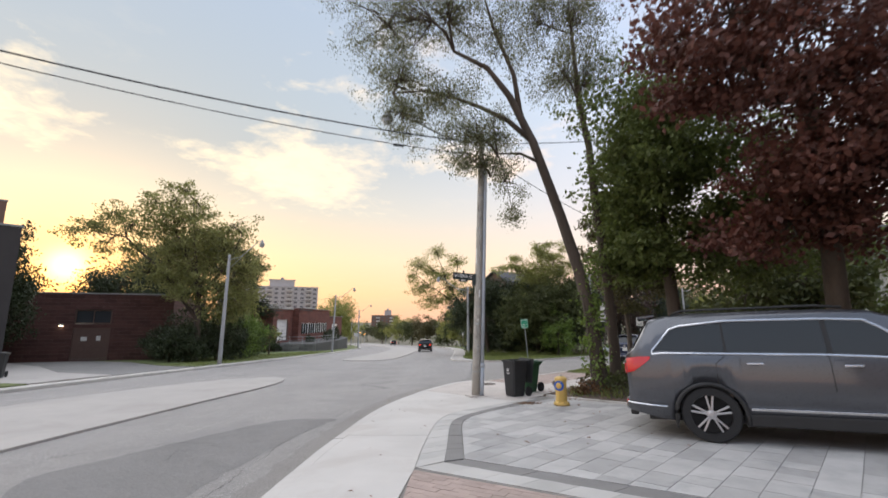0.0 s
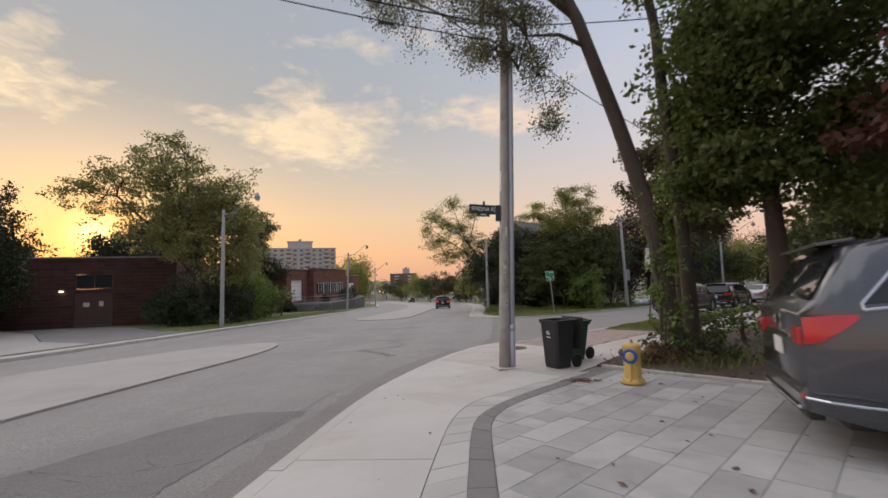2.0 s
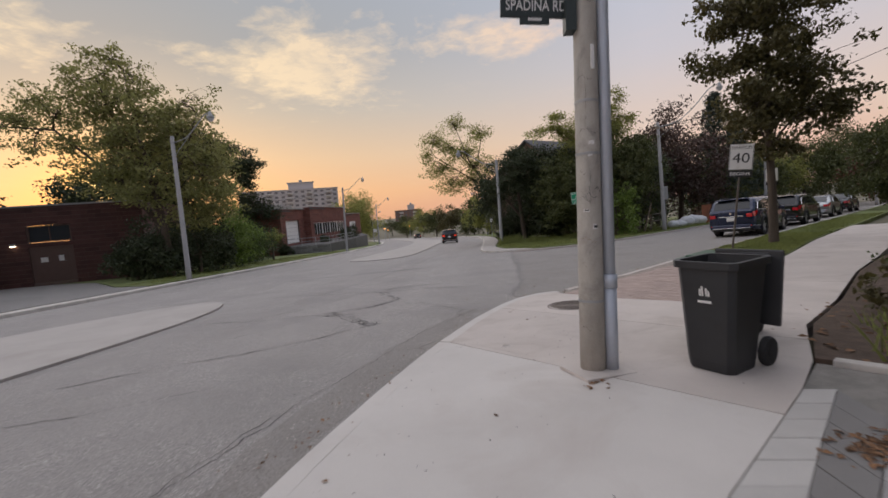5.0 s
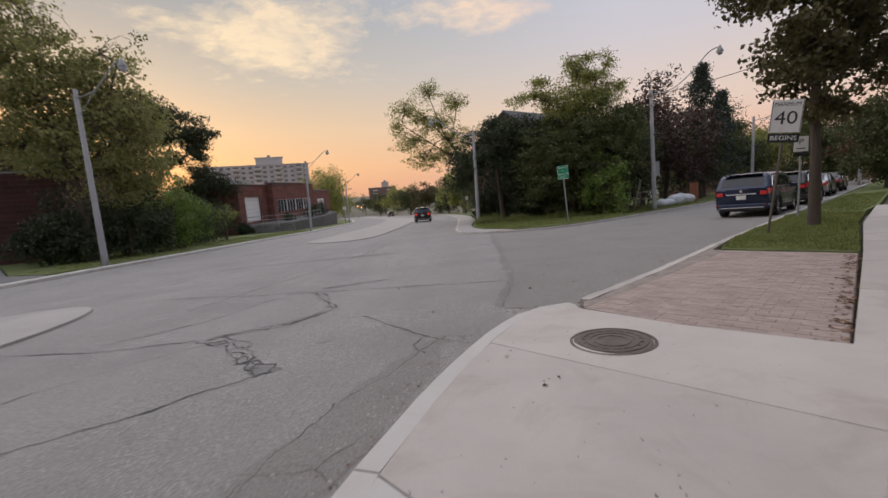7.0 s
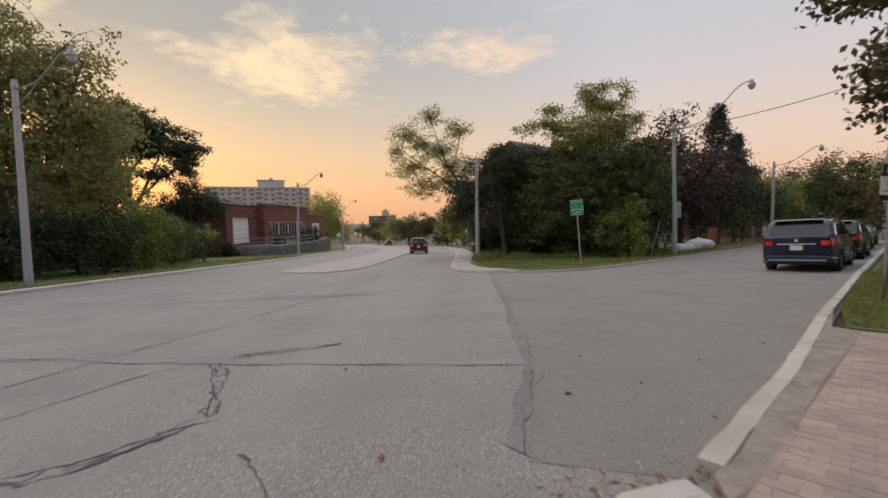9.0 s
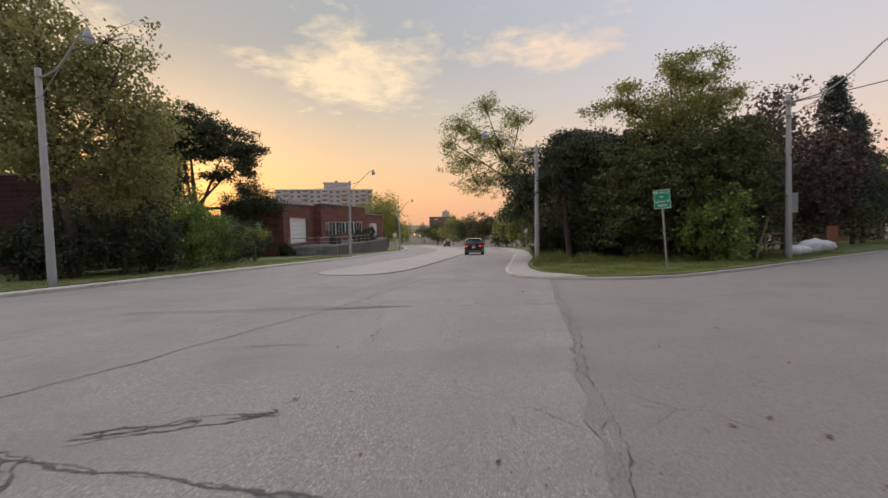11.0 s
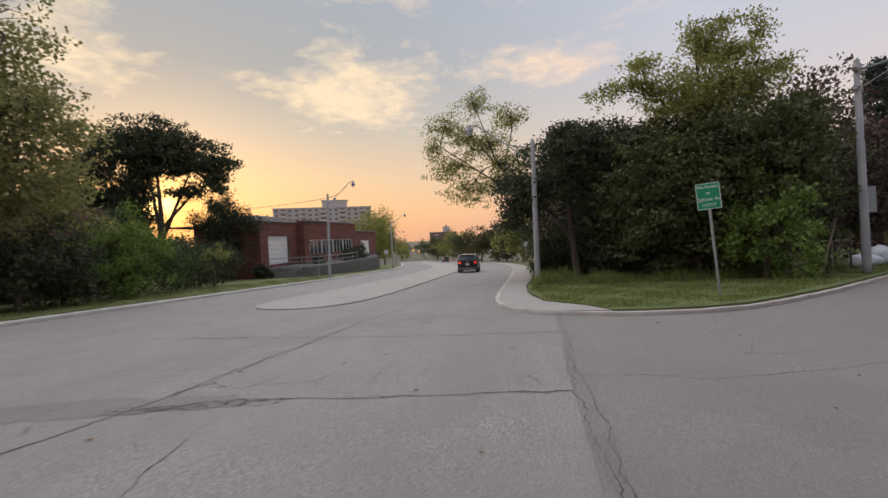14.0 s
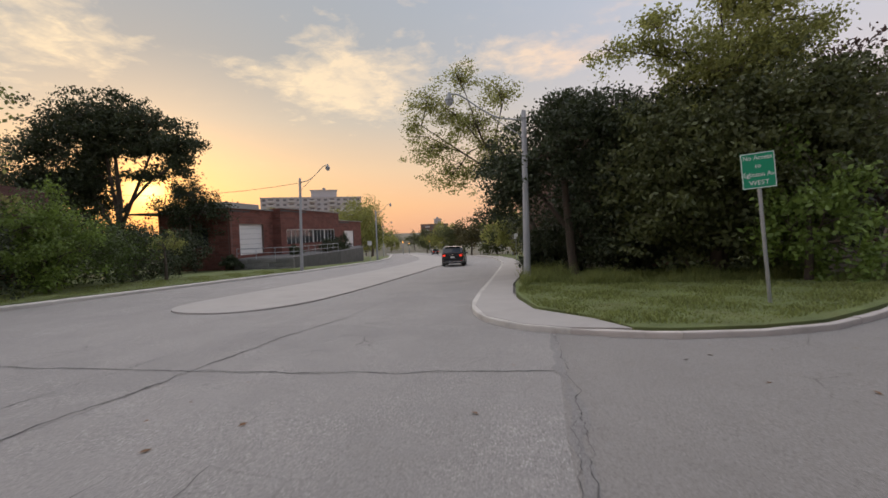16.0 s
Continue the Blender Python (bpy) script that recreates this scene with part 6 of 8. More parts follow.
lamp_post(-15.15, 30.0, 7.55, 2.4, -8, 0.5, 90)
lamp_post(-14.6, 58.2, 7.6, 2.6, -10, 1.4, 90, label="leaning concrete street lamp post beside the workshop")
lamp_post(-17.4, 90.5, 7.9, 2.6, -12, label="distant concrete street lamp post")
lamp_post(-27.5, 132, 8.0, 2.6, -15, label="distant concrete street lamp post")
lamp_post(2.5, 41.6, 6.55, 2.9, 172, label="weathered lamp post rising beside the dark trees")
lamp_post(13.55, 38.5, 7.45, 3.6, -28, -1.6, 90, label="tall lamp post leaning at the side street kerb", rise=1.7)
pf = bpy.data.objects["street_lamp.005"]
part("crossarm", boxed((1.1, 0.09, 0.11), (0.05, 0, 7.05), (0, 0, 40), 0.01), WOOD, pf, "weathered wooden crossarm")
for k_ in (-1, 0, 1):
    part("insulator", lathed([(0.02, 0), (0.045, 0.03), (0.03, 0.06), (0.045, 0.09), (0.015, 0.14)], 10, (0.05 + 0.38 * k_, 0.32 * k_, 7.1)), SIGN_WHITE, pf)
part("cabinet", boxed((0.35, 0.28, 0.9), (0.2, 0.1, 2.6), bevel=0.02), STEEL_PAINT, pf, "grey metal cabinet on the post")
lamp_post(28.5, 50.6, 7.0, 3.0, -40, label="distant side street lamp post", rise=1.0)
lamp_post(41.0, 53.3, 6.6, 2.4, -42, label="distant side street lamp post", rise=0.9)
lamp_post(3.9, 92, 7.5, 2.6, 170, label="distant concrete street lamp post")


def utility_pole(x, y, height):
    z = gz(x, y) + 0.125
    t = thing("utility_pole", (x, y, z), "grey concrete utility pole with conduit, stickers and street name sign", "utility pole")
    t.matrix_world = pose(x, y, z) @ pose(0, 0, 0, -3.0, 2.3, 0)
    part("pole", lathed([(0.11, -0.1), (0.106, 1.0), (0.08, height - 0.02), (0.06, height)], 20), POLE, t, smooth=True)
    def on(h, ang, r=0.0):
        rr = 0.109 - 0.004 * h + r
        return (rr * math.cos(radians(ang)), rr * math.sin(radians(ang)), h)
    c = part("conduit", tube(bmesh.new(), [on(0.75, -8, 0.05), on(2.5, -8, 0.05), on(height - 1.2, -8, 0.05), on(height - 0.95, -8, 0.02)], 0.05, 12), CONDUIT, t, "grey metal conduit pipe", True)
    part("sleeve", tube(bmesh.new(), [on(-0.05, -8, 0.05), on(0.78, -8, 0.05)], 0.058, 12), CONDUIT, c, smooth=True)
    part("collar", tube(bmesh.new(), [on(0.74, -8, 0.05), on(0.86, -8, 0.05)], 0.064, 12), CONDUIT, c, smooth=True)
    part("conduit", tube(bmesh.new(), [on(-0.05, 35, 0.03), on(0.45, 35, 0.03)], 0.022, 10), CONDUIT, t, smooth=True)
    part("conduit", tube(bmesh.new(), [on(0.3, 20, 0.03), on(height - 1.6, 20, 0.03)], 0.024, 10), CONDUIT, t, smooth=True)
    for h in (0.62, 1.9, 2.35, 3.55, 4.6, 5.6):
        r = 0.109 - 0.004 * h
        bm = bmesh.new()
        lathe(bm, [(r + 0.004, h), (r + 0.006, h + 0.022)], 20)
        part("strap", bm, STEEL, t)
    for h, a, w, hh in ((1.42, -118, 0.05, 0.02), (1.28, -80, 0.04, 0.045), (1.9, -95, 0.04, 0.03), (2.0, -88, 0.05, 0.03), (3.8, -150, 0.05, 0.42)):
        r = 0.109 - 0.004 * h + 0.003
        bm = bmesh.new()
        vs = []
        for k in range(4):
            aa = radians(a) + (k / 3 - 0.5) * w / r
            vs.append((bm.verts.new((r * math.cos(aa), r * math.sin(aa), h - hh / 2 + random.uniform(-0.004, 0.004))), bm.verts.new((r * math.cos(aa), r * math.sin(aa), h + hh / 2 + random.uniform(-0.004, 0.004)))))
        for p, q in zip(vs, vs[1:]):
            bm.faces.new((p[0], q[0], q[1], p[1]))
        st = part("sticker", bm, SIGN_WHITE, t, "torn white sticker")
        if h < 1.5:
            bm = bmesh.new()
            vs = []
            for k in range(6):
                aa = radians(a) + (k / 5 - 0.42) * w * 0.78 / r
                lo, hi = h - hh * random.uniform(0.12, 0.36), h + hh * random.uniform(0.2, 0.42)
                vs.append([bm.verts.new(((r + 0.002) * math.cos(aa), (r + 0.002) * math.sin(aa), z)) for z in (lo, hi)])
            for p, q in zip(vs, vs[1:]):
                bm.faces.new((p[0], q[0], q[1], p[1]))
            part("print", bm, BLACK, st, "torn black print")
    # hairline cracks, chips and rust streaks on the concrete
    for h, a0, a1, mat, w in ((1.17, -150, -75, BAND_RUST, 0.004), (1.52, -150, -95, CRACK, 0.005), (1.545, -120, -70, CRACK, 0.006), (1.6, -75, -45, CRACK, 0.012), (1.75, -150, -118, CRACK, 0.003), (0.95, -145, -120, CRACK, 0.003),
                              (2.1, -140, -60, CRACK, 0.004), (2.55, -150, -80, CRACK, 0.004), (3.2, -140, -70, CRACK, 0.005), (0.4, -150, -110, CRACK, 0.004)):
        r = 0.1095 - 0.0042 * h + 0.0035
        bm = bmesh.new()
        vs = []
        for k in range(12):
            aa = radians(a0 + (a1 - a0) * k / 11)
            zz = h + random.uniform(-0.008, 0.008) + 0.02 * math.sin(k * 0.5)
            ww = w * random.uniform(0.3, 1.3)
            vs.append([bm.verts.new((r * math.cos(aa), r * math.sin(aa), z)) for z in (zz - ww / 2, zz + ww / 2)])
        for p, q in zip(vs, vs[1:]):
            bm.faces.new((p[0], q[0], q[1], p[1]))
        part("crack", bm, mat, t, "hairline crack in the concrete")
    for h0, h1, a in ((1.48, 1.78, -98), (1.55, 1.63, -103), (2.2, 2.5, -110)):
        bm = bmesh.new()
        vs = []
        for k in range(9):
            h = h0 + (h1 - h0) * k / 8
            r = 0.1095 - 0.0042 * h + 0.0035
            ww = 0.03 * random.uniform(0.3, 1.2)
            vs.append([bm.verts.new((r * math.cos(radians(a) + s * ww), r * math.sin(radians(a) + s * ww), h)) for s in (-0.5, 0.5)])
        for p, q in zip(vs, vs[1:]):
            bm.faces.new((p[0], q[0], q[1], p[1]))
        part("crack", bm, CRACK, t, "upright crack in the concrete")
    part("tag", boxed((0.03, 0.012, 0.2), on(2.72, -75, 0.01), (0, 0, 15)), WHITE, t, "white vertical tag")
    part("bracket", boxed((0.09, 0.12, 0.32), on(3.12, -170, 0.04)), SIGN_DARK, t)
    sign = part("name_sign", boxed((0.64, 0.03, 0.19), bevel=0.008), SIGN_DARK, t, "dark street name sign with white letters")
    sign.matrix_local = pose(-0.41, -0.02, 3.2, 0, 2, 6)
    text_mesh("SPADINA RD", 0.13, WHITE, sign, (-0.01, -0.018, 0.0), width=0.53)
    part("plate", boxed((0.26, 0.026, 0.07), (-0.02, 0, -0.115), bevel=0.006), SIGN_DARK, sign)
    part("bar", boxed((0.12, 0.004, 0.022), (-0.02, -0.016, -0.112)), SIGN_WHITE, sign)
    part("finial", lathed([(0.03, 0), (0.022, 0.03), (0.03, 0.05), (0.008, 0.09)], 10, (-0.02, 0, 0.085)), SIGN_DARK, sign)
    lamp_arm(t, height - 0.05, 2.95, 0.72, 176, STEEL_PAINT)
    part("base_pad", boxed((0.5, 0.42, 0.03), (0.03, -0.03, 0.01), (0, 0, 20), 0.008), CONCRETE_OLD, t)
    return t


utility_pole(0.9, 11.85, 7.7)
POLE_TOP = (1.19, 12.22, 6.8)
wire("cable", POLE_TOP, (-16, 2.7, 7.1), 0.62, 0.017, "thick black overhead cable slung from the utility pole")
low_cable = wire("cable", (1.17, 12.2, 6.4), (-16, 2.7, 7.0), 0.62, 0.011, "thin black overhead cable slung from the utility pole")
part("splice", boxed((0.3, 0.05, 0.06), (-2.35, -1.29, -0.23), (0, -6, 29), 0.015), BLACK, low_cable)
wire("cable", POLE_TOP, (15.0, 14.0, 9.4), 0.5, 0.012, "black overhead cable leading off to the houses")
wire("cable", (1.18, 12.2, 6.5), (9.0, 17.0, 4.4), 0.3, 0.01, "thin service cable to a house")
wire("cable", (13.55, 38.5, gz(13.5, 38.5) + 7.2), (26, 33.5, 9.0), 0.5, 0.02, "black overhead cable along the side street")
wire("cable", (-14.6, 58.2, gz(-14.6, 58.2) + 7.3), (-34, 60, 4.6), 0.5, 0.018, "thin service cable to the trees behind")
wire("cable", (13.5, 38.6, gz(13.5, 38.6) + 4.6), (12.3, 38.9, gz(12.3, 39) + 0.4), 0.0, 0.012, "steel guy wire braced to the ground")


def wheelie_bin(x, y, turn, mat, label, open_lid, h=1.02):
    z = gz(x, y) + 0.128
    t = thing("wheelie_bin", (x, y, z), label, "wheelie bin", turn=turn)
    def ring(bm, w, d, zz, yo=0.0):
        c = 0.05
        w, d = w * 0.92, d * 0.9
        pts = [(-w / 2 + c, -d / 2), (w / 2 - c, -d / 2), (w / 2, -d / 2 + c), (w / 2, d / 2 - c), (w / 2 - c, d / 2), (-w / 2 + c, d / 2), (-w / 2, d / 2 - c), (-w / 2, -d / 2 + c)]
        return [bm.verts.new((px, py + yo, zz)) for px, py in pts]
    bm = bmesh.new()
    rs = [ring(bm, 0.44, 0.46, 0.01, -0.03), ring(bm, 0.46, 0.5, 0.1, -0.03), ring(bm, 0.56, 0.66, h - 0.06), ring(bm, 0.62, 0.73, h - 0.06), ring(bm, 0.62, 0.73, h), ring(bm, 0.54, 0.65, h), ring(bm, 0.44, 0.46, 0.06, -0.03)]
    for a, b in zip(rs, rs[1:]):
        for k in range(8):
            bm.faces.new((a[k], a[(k + 1) % 8], b[(k + 1) % 8], b[k]))
    bm.faces.new(rs[0][::-1])
    bm.faces.new(rs[-1])
    part("body", bm, mat, t)
    for s in (-1, 1):
        w = part("wheel", lathed([(0.06, -0.03), (0.125, -0.03), (0.135, 0), (0.125, 0.03), (0.06, 0.03)], 18, m=pose(s * 0.24, 0.29, 0.13, 0, 90, 0)), RUBBER, t, smooth=False)
        part("hub", lathed([(0.055, -0.035), (0.055, 0.035)], 12, m=pose(s * 0.24, 0.29, 0.13, 0, 90, 0)), LENS_RED if s < 0 else RUBBER, w)
    part("axle", tube(bmesh.new(), [(-0.22, 0.29, 0.13), (0.22, 0.29, 0.13)], 0.012, 8), STEEL, t)
    part("handle", tube(bmesh.new(), [(-0.2, 0.36, h - 0.03), (-0.2, 0.43, h - 0.01), (0.2, 0.43, h - 0.01), (0.2, 0.36, h - 0.03)], 0.016, 8), mat, t)
    bm = bmesh.new()
    box(bm, (0.59, 0.67, 0.035), (0, 0, 0), bevel=0.015)
    box(bm, (0.46, 0.5, 0.05), (0, 0, 0.02), bevel=0.02)
    lid = part("lid", bm, mat, t, "open lid hanging behind" if open_lid else "")
    lid.matrix_local = pose(0.02, 0.4, h - 0.3, -98, 0, 3) if open_lid else pose(0, 0.02, h + 0.02)
    if open_lid:
        for k, (px, hh) in enumerate(((-0.035, 0.06), (-0.015, 0.085), (0.02, 0.075), (0.04, 0.05))):
            part("emblem", boxed((0.014, 0.004, hh), (px, -0.291, h - 0.3 + hh / 2), (7, 0, 0)), WHITE, t, "white printed emblem")
        part("emblem", boxed((0.12, 0.004, 0.022), (0, -0.283, h - 0.35), (7, 0, 0)), WHITE, t, "white printed bar")
    return t


black_bin = wheelie_bin(1.95, 11.72, -58, BIN_BLACK, "black plastic wheelie bin with its lid hanging open", True, 0.98)
black_bin.scale = (0.9, 0.88, 0.94)
wheelie_bin(2.44, 12.62, -50, BIN_GREEN, "green plastic bin standing behind the black one", False, 0.8)
wheelie_bin(-19.3, 19.2, 30, BIN_BLACK, "black plastic wheelie bin beside the apron", False)
wheelie_bin(-20.2, 18.9, 20, BIN_BLACK, "black plastic wheelie bin beside the apron", False)


def hydrant(x, y, turn):
    z = gz(x, y) + 0.125
    t = thing("fire_hydrant", (x, y, z), "yellow fire hydrant with blue ring and rusty foot", "fire hydrant", turn=turn)
    part("foot", lathed([(0.16, -0.02), (0.165, 0.015), (0.15, 0.03)], 20), RUST_IRON, t, "rusty iron foot")
    part("barrel", lathed([(0.19, 0.02), (0.195, 0.05), (0.185, 0.075), (0.14, 0.1), (0.135, 0.3), (0.135, 0.56), (0.15, 0.575), (0.152, 0.63), (0.13, 0.655), (0.06, 0.675), (0.02, 0.68)], 28), YELLOW, t, smooth=False)
    part("rib", tube(bmesh.new(), [(0, -0.14, 0.08), (0, -0.145, 0.3), (0, -0.14, 0.36)], [0.012, 0.02, 0.015], 8), YELLOW, t)
    part("top_nut", lathed([(0.03, 0.66), (0.03, 0.7), (0.016, 0.705), (0.016, 0.73)], 5), STEEL, t)
    ring = part("outlet_ring", lathed([(0.075, 0), (0.118, 0.0), (0.118, 0.03), (0.075, 0.035)], 28, m=pose(0, -0.125, 0.47, 90, 0, 0)), BLUE, t, "blue painted ring")
    part("cap", lathed([(0.07, 0), (0.072, 0.05), (0.055, 0.065), (0.02, 0.068), (0.02, 0.09)], 16, m=pose(0, -0.12, 0.47, 90, 0, 0)), YELLOW, t)
    for a in (-90,):
        s = math.sin(radians(a))
        o = part("side_outlet", lathed([(0.05, 0), (0.05, 0.05), (0.06, 0.05), (0.06, 0.09), (0.02, 0.095), (0.02, 0.11)], 14, m=pose(0.11 * s, 0, 0.5, 0, a, 0)), RUST_IRON if a < 0 else YELLOW, t)
    for k in range(8):
        w = 2 * math.pi * k / 8
        part("bolt", lathed([(0.014, 0), (0.014, 0.02)], 6, (0.172 * math.cos(w), 0.172 * math.sin(w), 0.07)), RUST_IRON, t)
    return t


hyd = hydrant(2.68, 9.97, -34)
hyd.scale = (0.9, 0.9, 0.93)


def post_sign(name, x, y, lean, turn, label, height, width, tall, mat, text_rows, post_mat, extra=None, post_r=0.028):
    z = gz(x, y) + 0.1
    t = thing(name, (x, y, z), label, "road sign", turn=turn)
    t.matrix_world = pose(x, y, z, 0, 0, turn) @ Matrix.Rotation(radians(lean), 4, "Y")
    part("post", tube(bmesh.new(), [(0, 0.03, -0.1), (0, 0.03, height)], post_r, 8), post_mat, t)
    p = part("panel", boxed((width, 0.012, tall), (0, 0, 0), bevel=0.004), mat, t)
    p.matrix_local = pose(0, -0.012, height - tall / 2 + 0.02)
    for body, size, dz, m, w in text_rows:
        text_mesh(body, size, m, p, (0, -0.008, dz), width=w)
    return t, p


s40, p40 = post_sign("speed_sign", 7.96, 21.6, 5.5, -30, "white maximum 40 speed sign on a leaning rusty post", 3.14, 0.6, 0.74, SIGN_WHITE, [("MAXIMUM", 0.13, 0.27, BLACK, 0.48), ("40", 0.42, -0.05, BLACK, 0.43)], RUST_IRON)
tab = part("tab", boxed((0.6, 0.012, 0.2), (0, -0.012, 2.29), bevel=0.004), BLACK, s40, "black begins tab")
text_mesh("BEGINS", 0.14, WHITE, tab, (0, -0.02, 2.29), width=0.5)
for s in (-1, 1):
    part("border", boxed((0.012, 0.004, 0.7), (s * 0.285, -0.007, 0)), BLACK, p40)
park, pp = post_sign("parking_sign", 11.35, 24.8, 0, -32, "small white parking sign on a thin steel post", 2.55, 0.36, 0.46, SIGN_WHITE, [("P", 0.24, 0.06, BLACK, None)], STEEL)
part("arrow_bar", boxed((0.22, 0.004, 0.03), (0, -0.008, -0.14)), BLACK, pp)
part("tab", boxed((0.36, 0.012, 0.12), (0, -0.012, 2.02)), BLACK, park)
grn, pg = post_sign("direction_sign", 6.66, 33.9, -4.5, -16, "green no access sign on a leaning steel post", 2.98, 0.56, 0.7, SIGN_GREEN, [("No Access", 0.125, 0.25, WHITE, 0.47), ("to", 0.115, 0.09, WHITE, None), ("Eglinton Av", 0.125, -0.08, WHITE, 0.5), ("WEST", 0.125, -0.24, WHITE, 0.33)], STEEL, post_r=0.035)
for s in (-1, 1):
    part("border", boxed((0.014, 0.004, 0.68), (s * 0.268, -0.007, 0)), WHITE, pg)
    part("border", boxed((0.55, 0.004, 0.014), (0, -0.007, s * 0.336)), WHITE, pg)
post_sign("warning_sign", -16.6, 84.0, 0, 5, "distant pale diamond sign on a post", 2.9, 0.6, 0.6, SIGN_WHITE, [], STEEL)
post_sign("bus_sign", 3.2, 66.0, 0, 5, "distant small pale sign on a post", 2.6, 0.35, 0.5, SIGN_WHITE, [], STEEL)


def stake(x, y, h, lean, r, mat, label, name="stake"):
    z = gz(x, y) + 0.1
    t = thing(name, (x, y, z), label, "post")
    t.matrix_world = pose(x, y, z) @ Matrix.Rotation(radians(lean), 4, "Y")
    part("shaft", tube(bmesh.new(), [(0, 0, -0.1), (0, 0, h)], [r, r * 0.9], 8), mat, t)


stake(12.35, 38.9, 2.1, 14, 0.06, WOOD, "leaning weathered wooden stake")
stake(12.9, 39.2, 1.9, 2, 0.05, WOOD, "upright weathered wooden stake by the kerb")
stake(-20.0, 34.0, 0.95, 0, 0.13, STEEL_PAINT, "squat grey utility pedestal", "utility_pedestal")
stake(-19.5, 34.2, 0.8, 3, 0.1, WOOD, "squat wooden bollard on the bank")

# the manhole
mh = thing("manhole_cover", (1.43, 14.86, gz(1.43, 14.86) + 0.128), "round cast-iron manhole cover with concentric pattern", "manhole cover")
mh.matrix_world = pose(1.43, 14.86, gz(1.43, 14.86) + 0.128, math.degrees(math.atan(-0.044)), math.degrees(math.atan(-0.018)), 20)
part("frame", lathed([(0.37, -0.02), (0.37, 0.006), (0.345, 0.008), (0.345, -0.02)], 40), RUST_IRON, mh)
part("cover", lathed([(0.335, -0.02), (0.335, 0.004), (0.3, 0.005)], 40), RUST_IRON, mh)
for r in (0.28, 0.21, 0.14):
    part("ring", lathed([(r - 0.018, 0.0), (r - 0.016, 0.011), (r + 0.016, 0.011), (r + 0.018, 0.0)], 36), RUST_IRON, mh)
for k in range(16):
    w = 2 * math.pi * k / 16
    part("rib", boxed((0.05, 0.02, 0.008), (0.245 * math.cos(w), 0.245 * math.sin(w), 0.006), (0, 0, math.degrees(w))), RUST_IRON, mh)
part("pick_hole", lathed([(0.02, 0.005), (0.02, 0.008)], 10, (0.2, 0.1, 0.003)), BLACK, mh)
cap = thing("valve_cap", (0.22, 12.81, gz(0.22, 12.81) + 0.128), "small round weathered valve cap set in the pavement", "valve cap")
part("frame", lathed([(0.07, -0.01), (0.07, 0.003), (0.058, 0.004), (0.056, -0.004)], 20), CONCRETE_OLD, cap)
part("disc", lathed([(0.052, -0.01), (0.052, 0.002), (0.03, 0.005), (0.012, 0.001)], 18), CONCRETE_MEDIAN, cap)

# ---- cracks, patches and litter ----


def crack_ribbon(paths, width, lift, rng):
    verts, faces = [], []
    for path in paths:
        pts = resample(path, 0.05)
        if len(pts) < 3:
            continue
        k0 = len(verts)
        wob = 0.0
        side = offset(pts, 1.0)
        for i, (p, q) in enumerate(zip(pts, side)):
            wob = 0.86 * wob + rng.normal(0, 0.013)
            d = Vector((q[0] - p[0], q[1] - p[1]))
            w = width * abs(rng.normal(0.35, 0.55)) * (0.6 + 0.5 * math.sin(i * 0.21 + k0)) + 0.3 * width
            if i in (0, len(pts) - 1):
                w = 0.002
            for s in (-1, 1):
                x, y = p[0] + d.x * (wob + s * w / 2), p[1] + d.y * (wob + s * w / 2)
                verts.append((x, y, gz(x, y) + lift))
        for i in range(len(pts) - 1):
            a = k0 + 2 * i
            faces.append((a, a + 1, a + 3, a + 2))
    return verts, faces


rng_c = np.random.default_rng(5)
CRACKS = [[(-1.86, 25.15), (-1.5, 24.0), (-1.36, 23.31), (-1.29, 22.5)], [(-3.6, 23.5), (-2.95, 26.3), (-2.7, 29.6), (-2.55, 32), (-2.05, 34.3), (-1.9, 39)], [(-8, 30.4), (-6, 30.1), (-3.9, 30.0), (-1.5, 29.8), (2.05, 29.9)], [(-3.4, 25.6), (-2.0, 26.15), (-0.15, 26.25), (1.75, 26.4)],
          [(-9, 20), (-5.9, 19.9), (-3.6, 19.5), (-2.5, 19.4), (1.2, 19.0)], [(-4.9, 13.9), (-4.1, 14.9), (-3.5, 15.9), (-2.75, 16.45)],
          [(-2.5, 4.0), (-2.5, 8), (-2.35, 9.2), (-2.1, 10.8), (-1.6, 12.4), (-0.95, 14.3), (0.0, 16.0)], [(-4.3, 9.6), (-3.5, 10.1), (-2.4, 10.1), (-1.9, 11.6)], [(2.0, 28.3), (3.6, 28.5), (5, 27.9), (6.5, 28.6), (9, 31)], [(5.2, 27.9), (3, 25.9), (2, 25)],
          [(-6.2, 21.0), (-4.4, 24), (-3.8, 27), (-3.7, 31)], [(-8.2, 22), (-6.6, 26.5), (-5.6, 31), (-5.0, 35)], [(-4.0, 33.0), (-1.0, 33.2), (1.8, 32.9)], [(-12.5, 24), (-10, 26.5), (-6, 27.3), (-3.2, 27.6)],
          [(-5.6, 6.5), (-4.3, 7.4), (-3.4, 7.2), (-2.6, 7.6)], [(-5.9, 11.5), (-4.2, 11.8), (-3.0, 12.4)], [(-13.5, 30), (-8.5, 31.2)], [(-3.9, 40), (-1, 40.3), (0.6, 40.1)]]


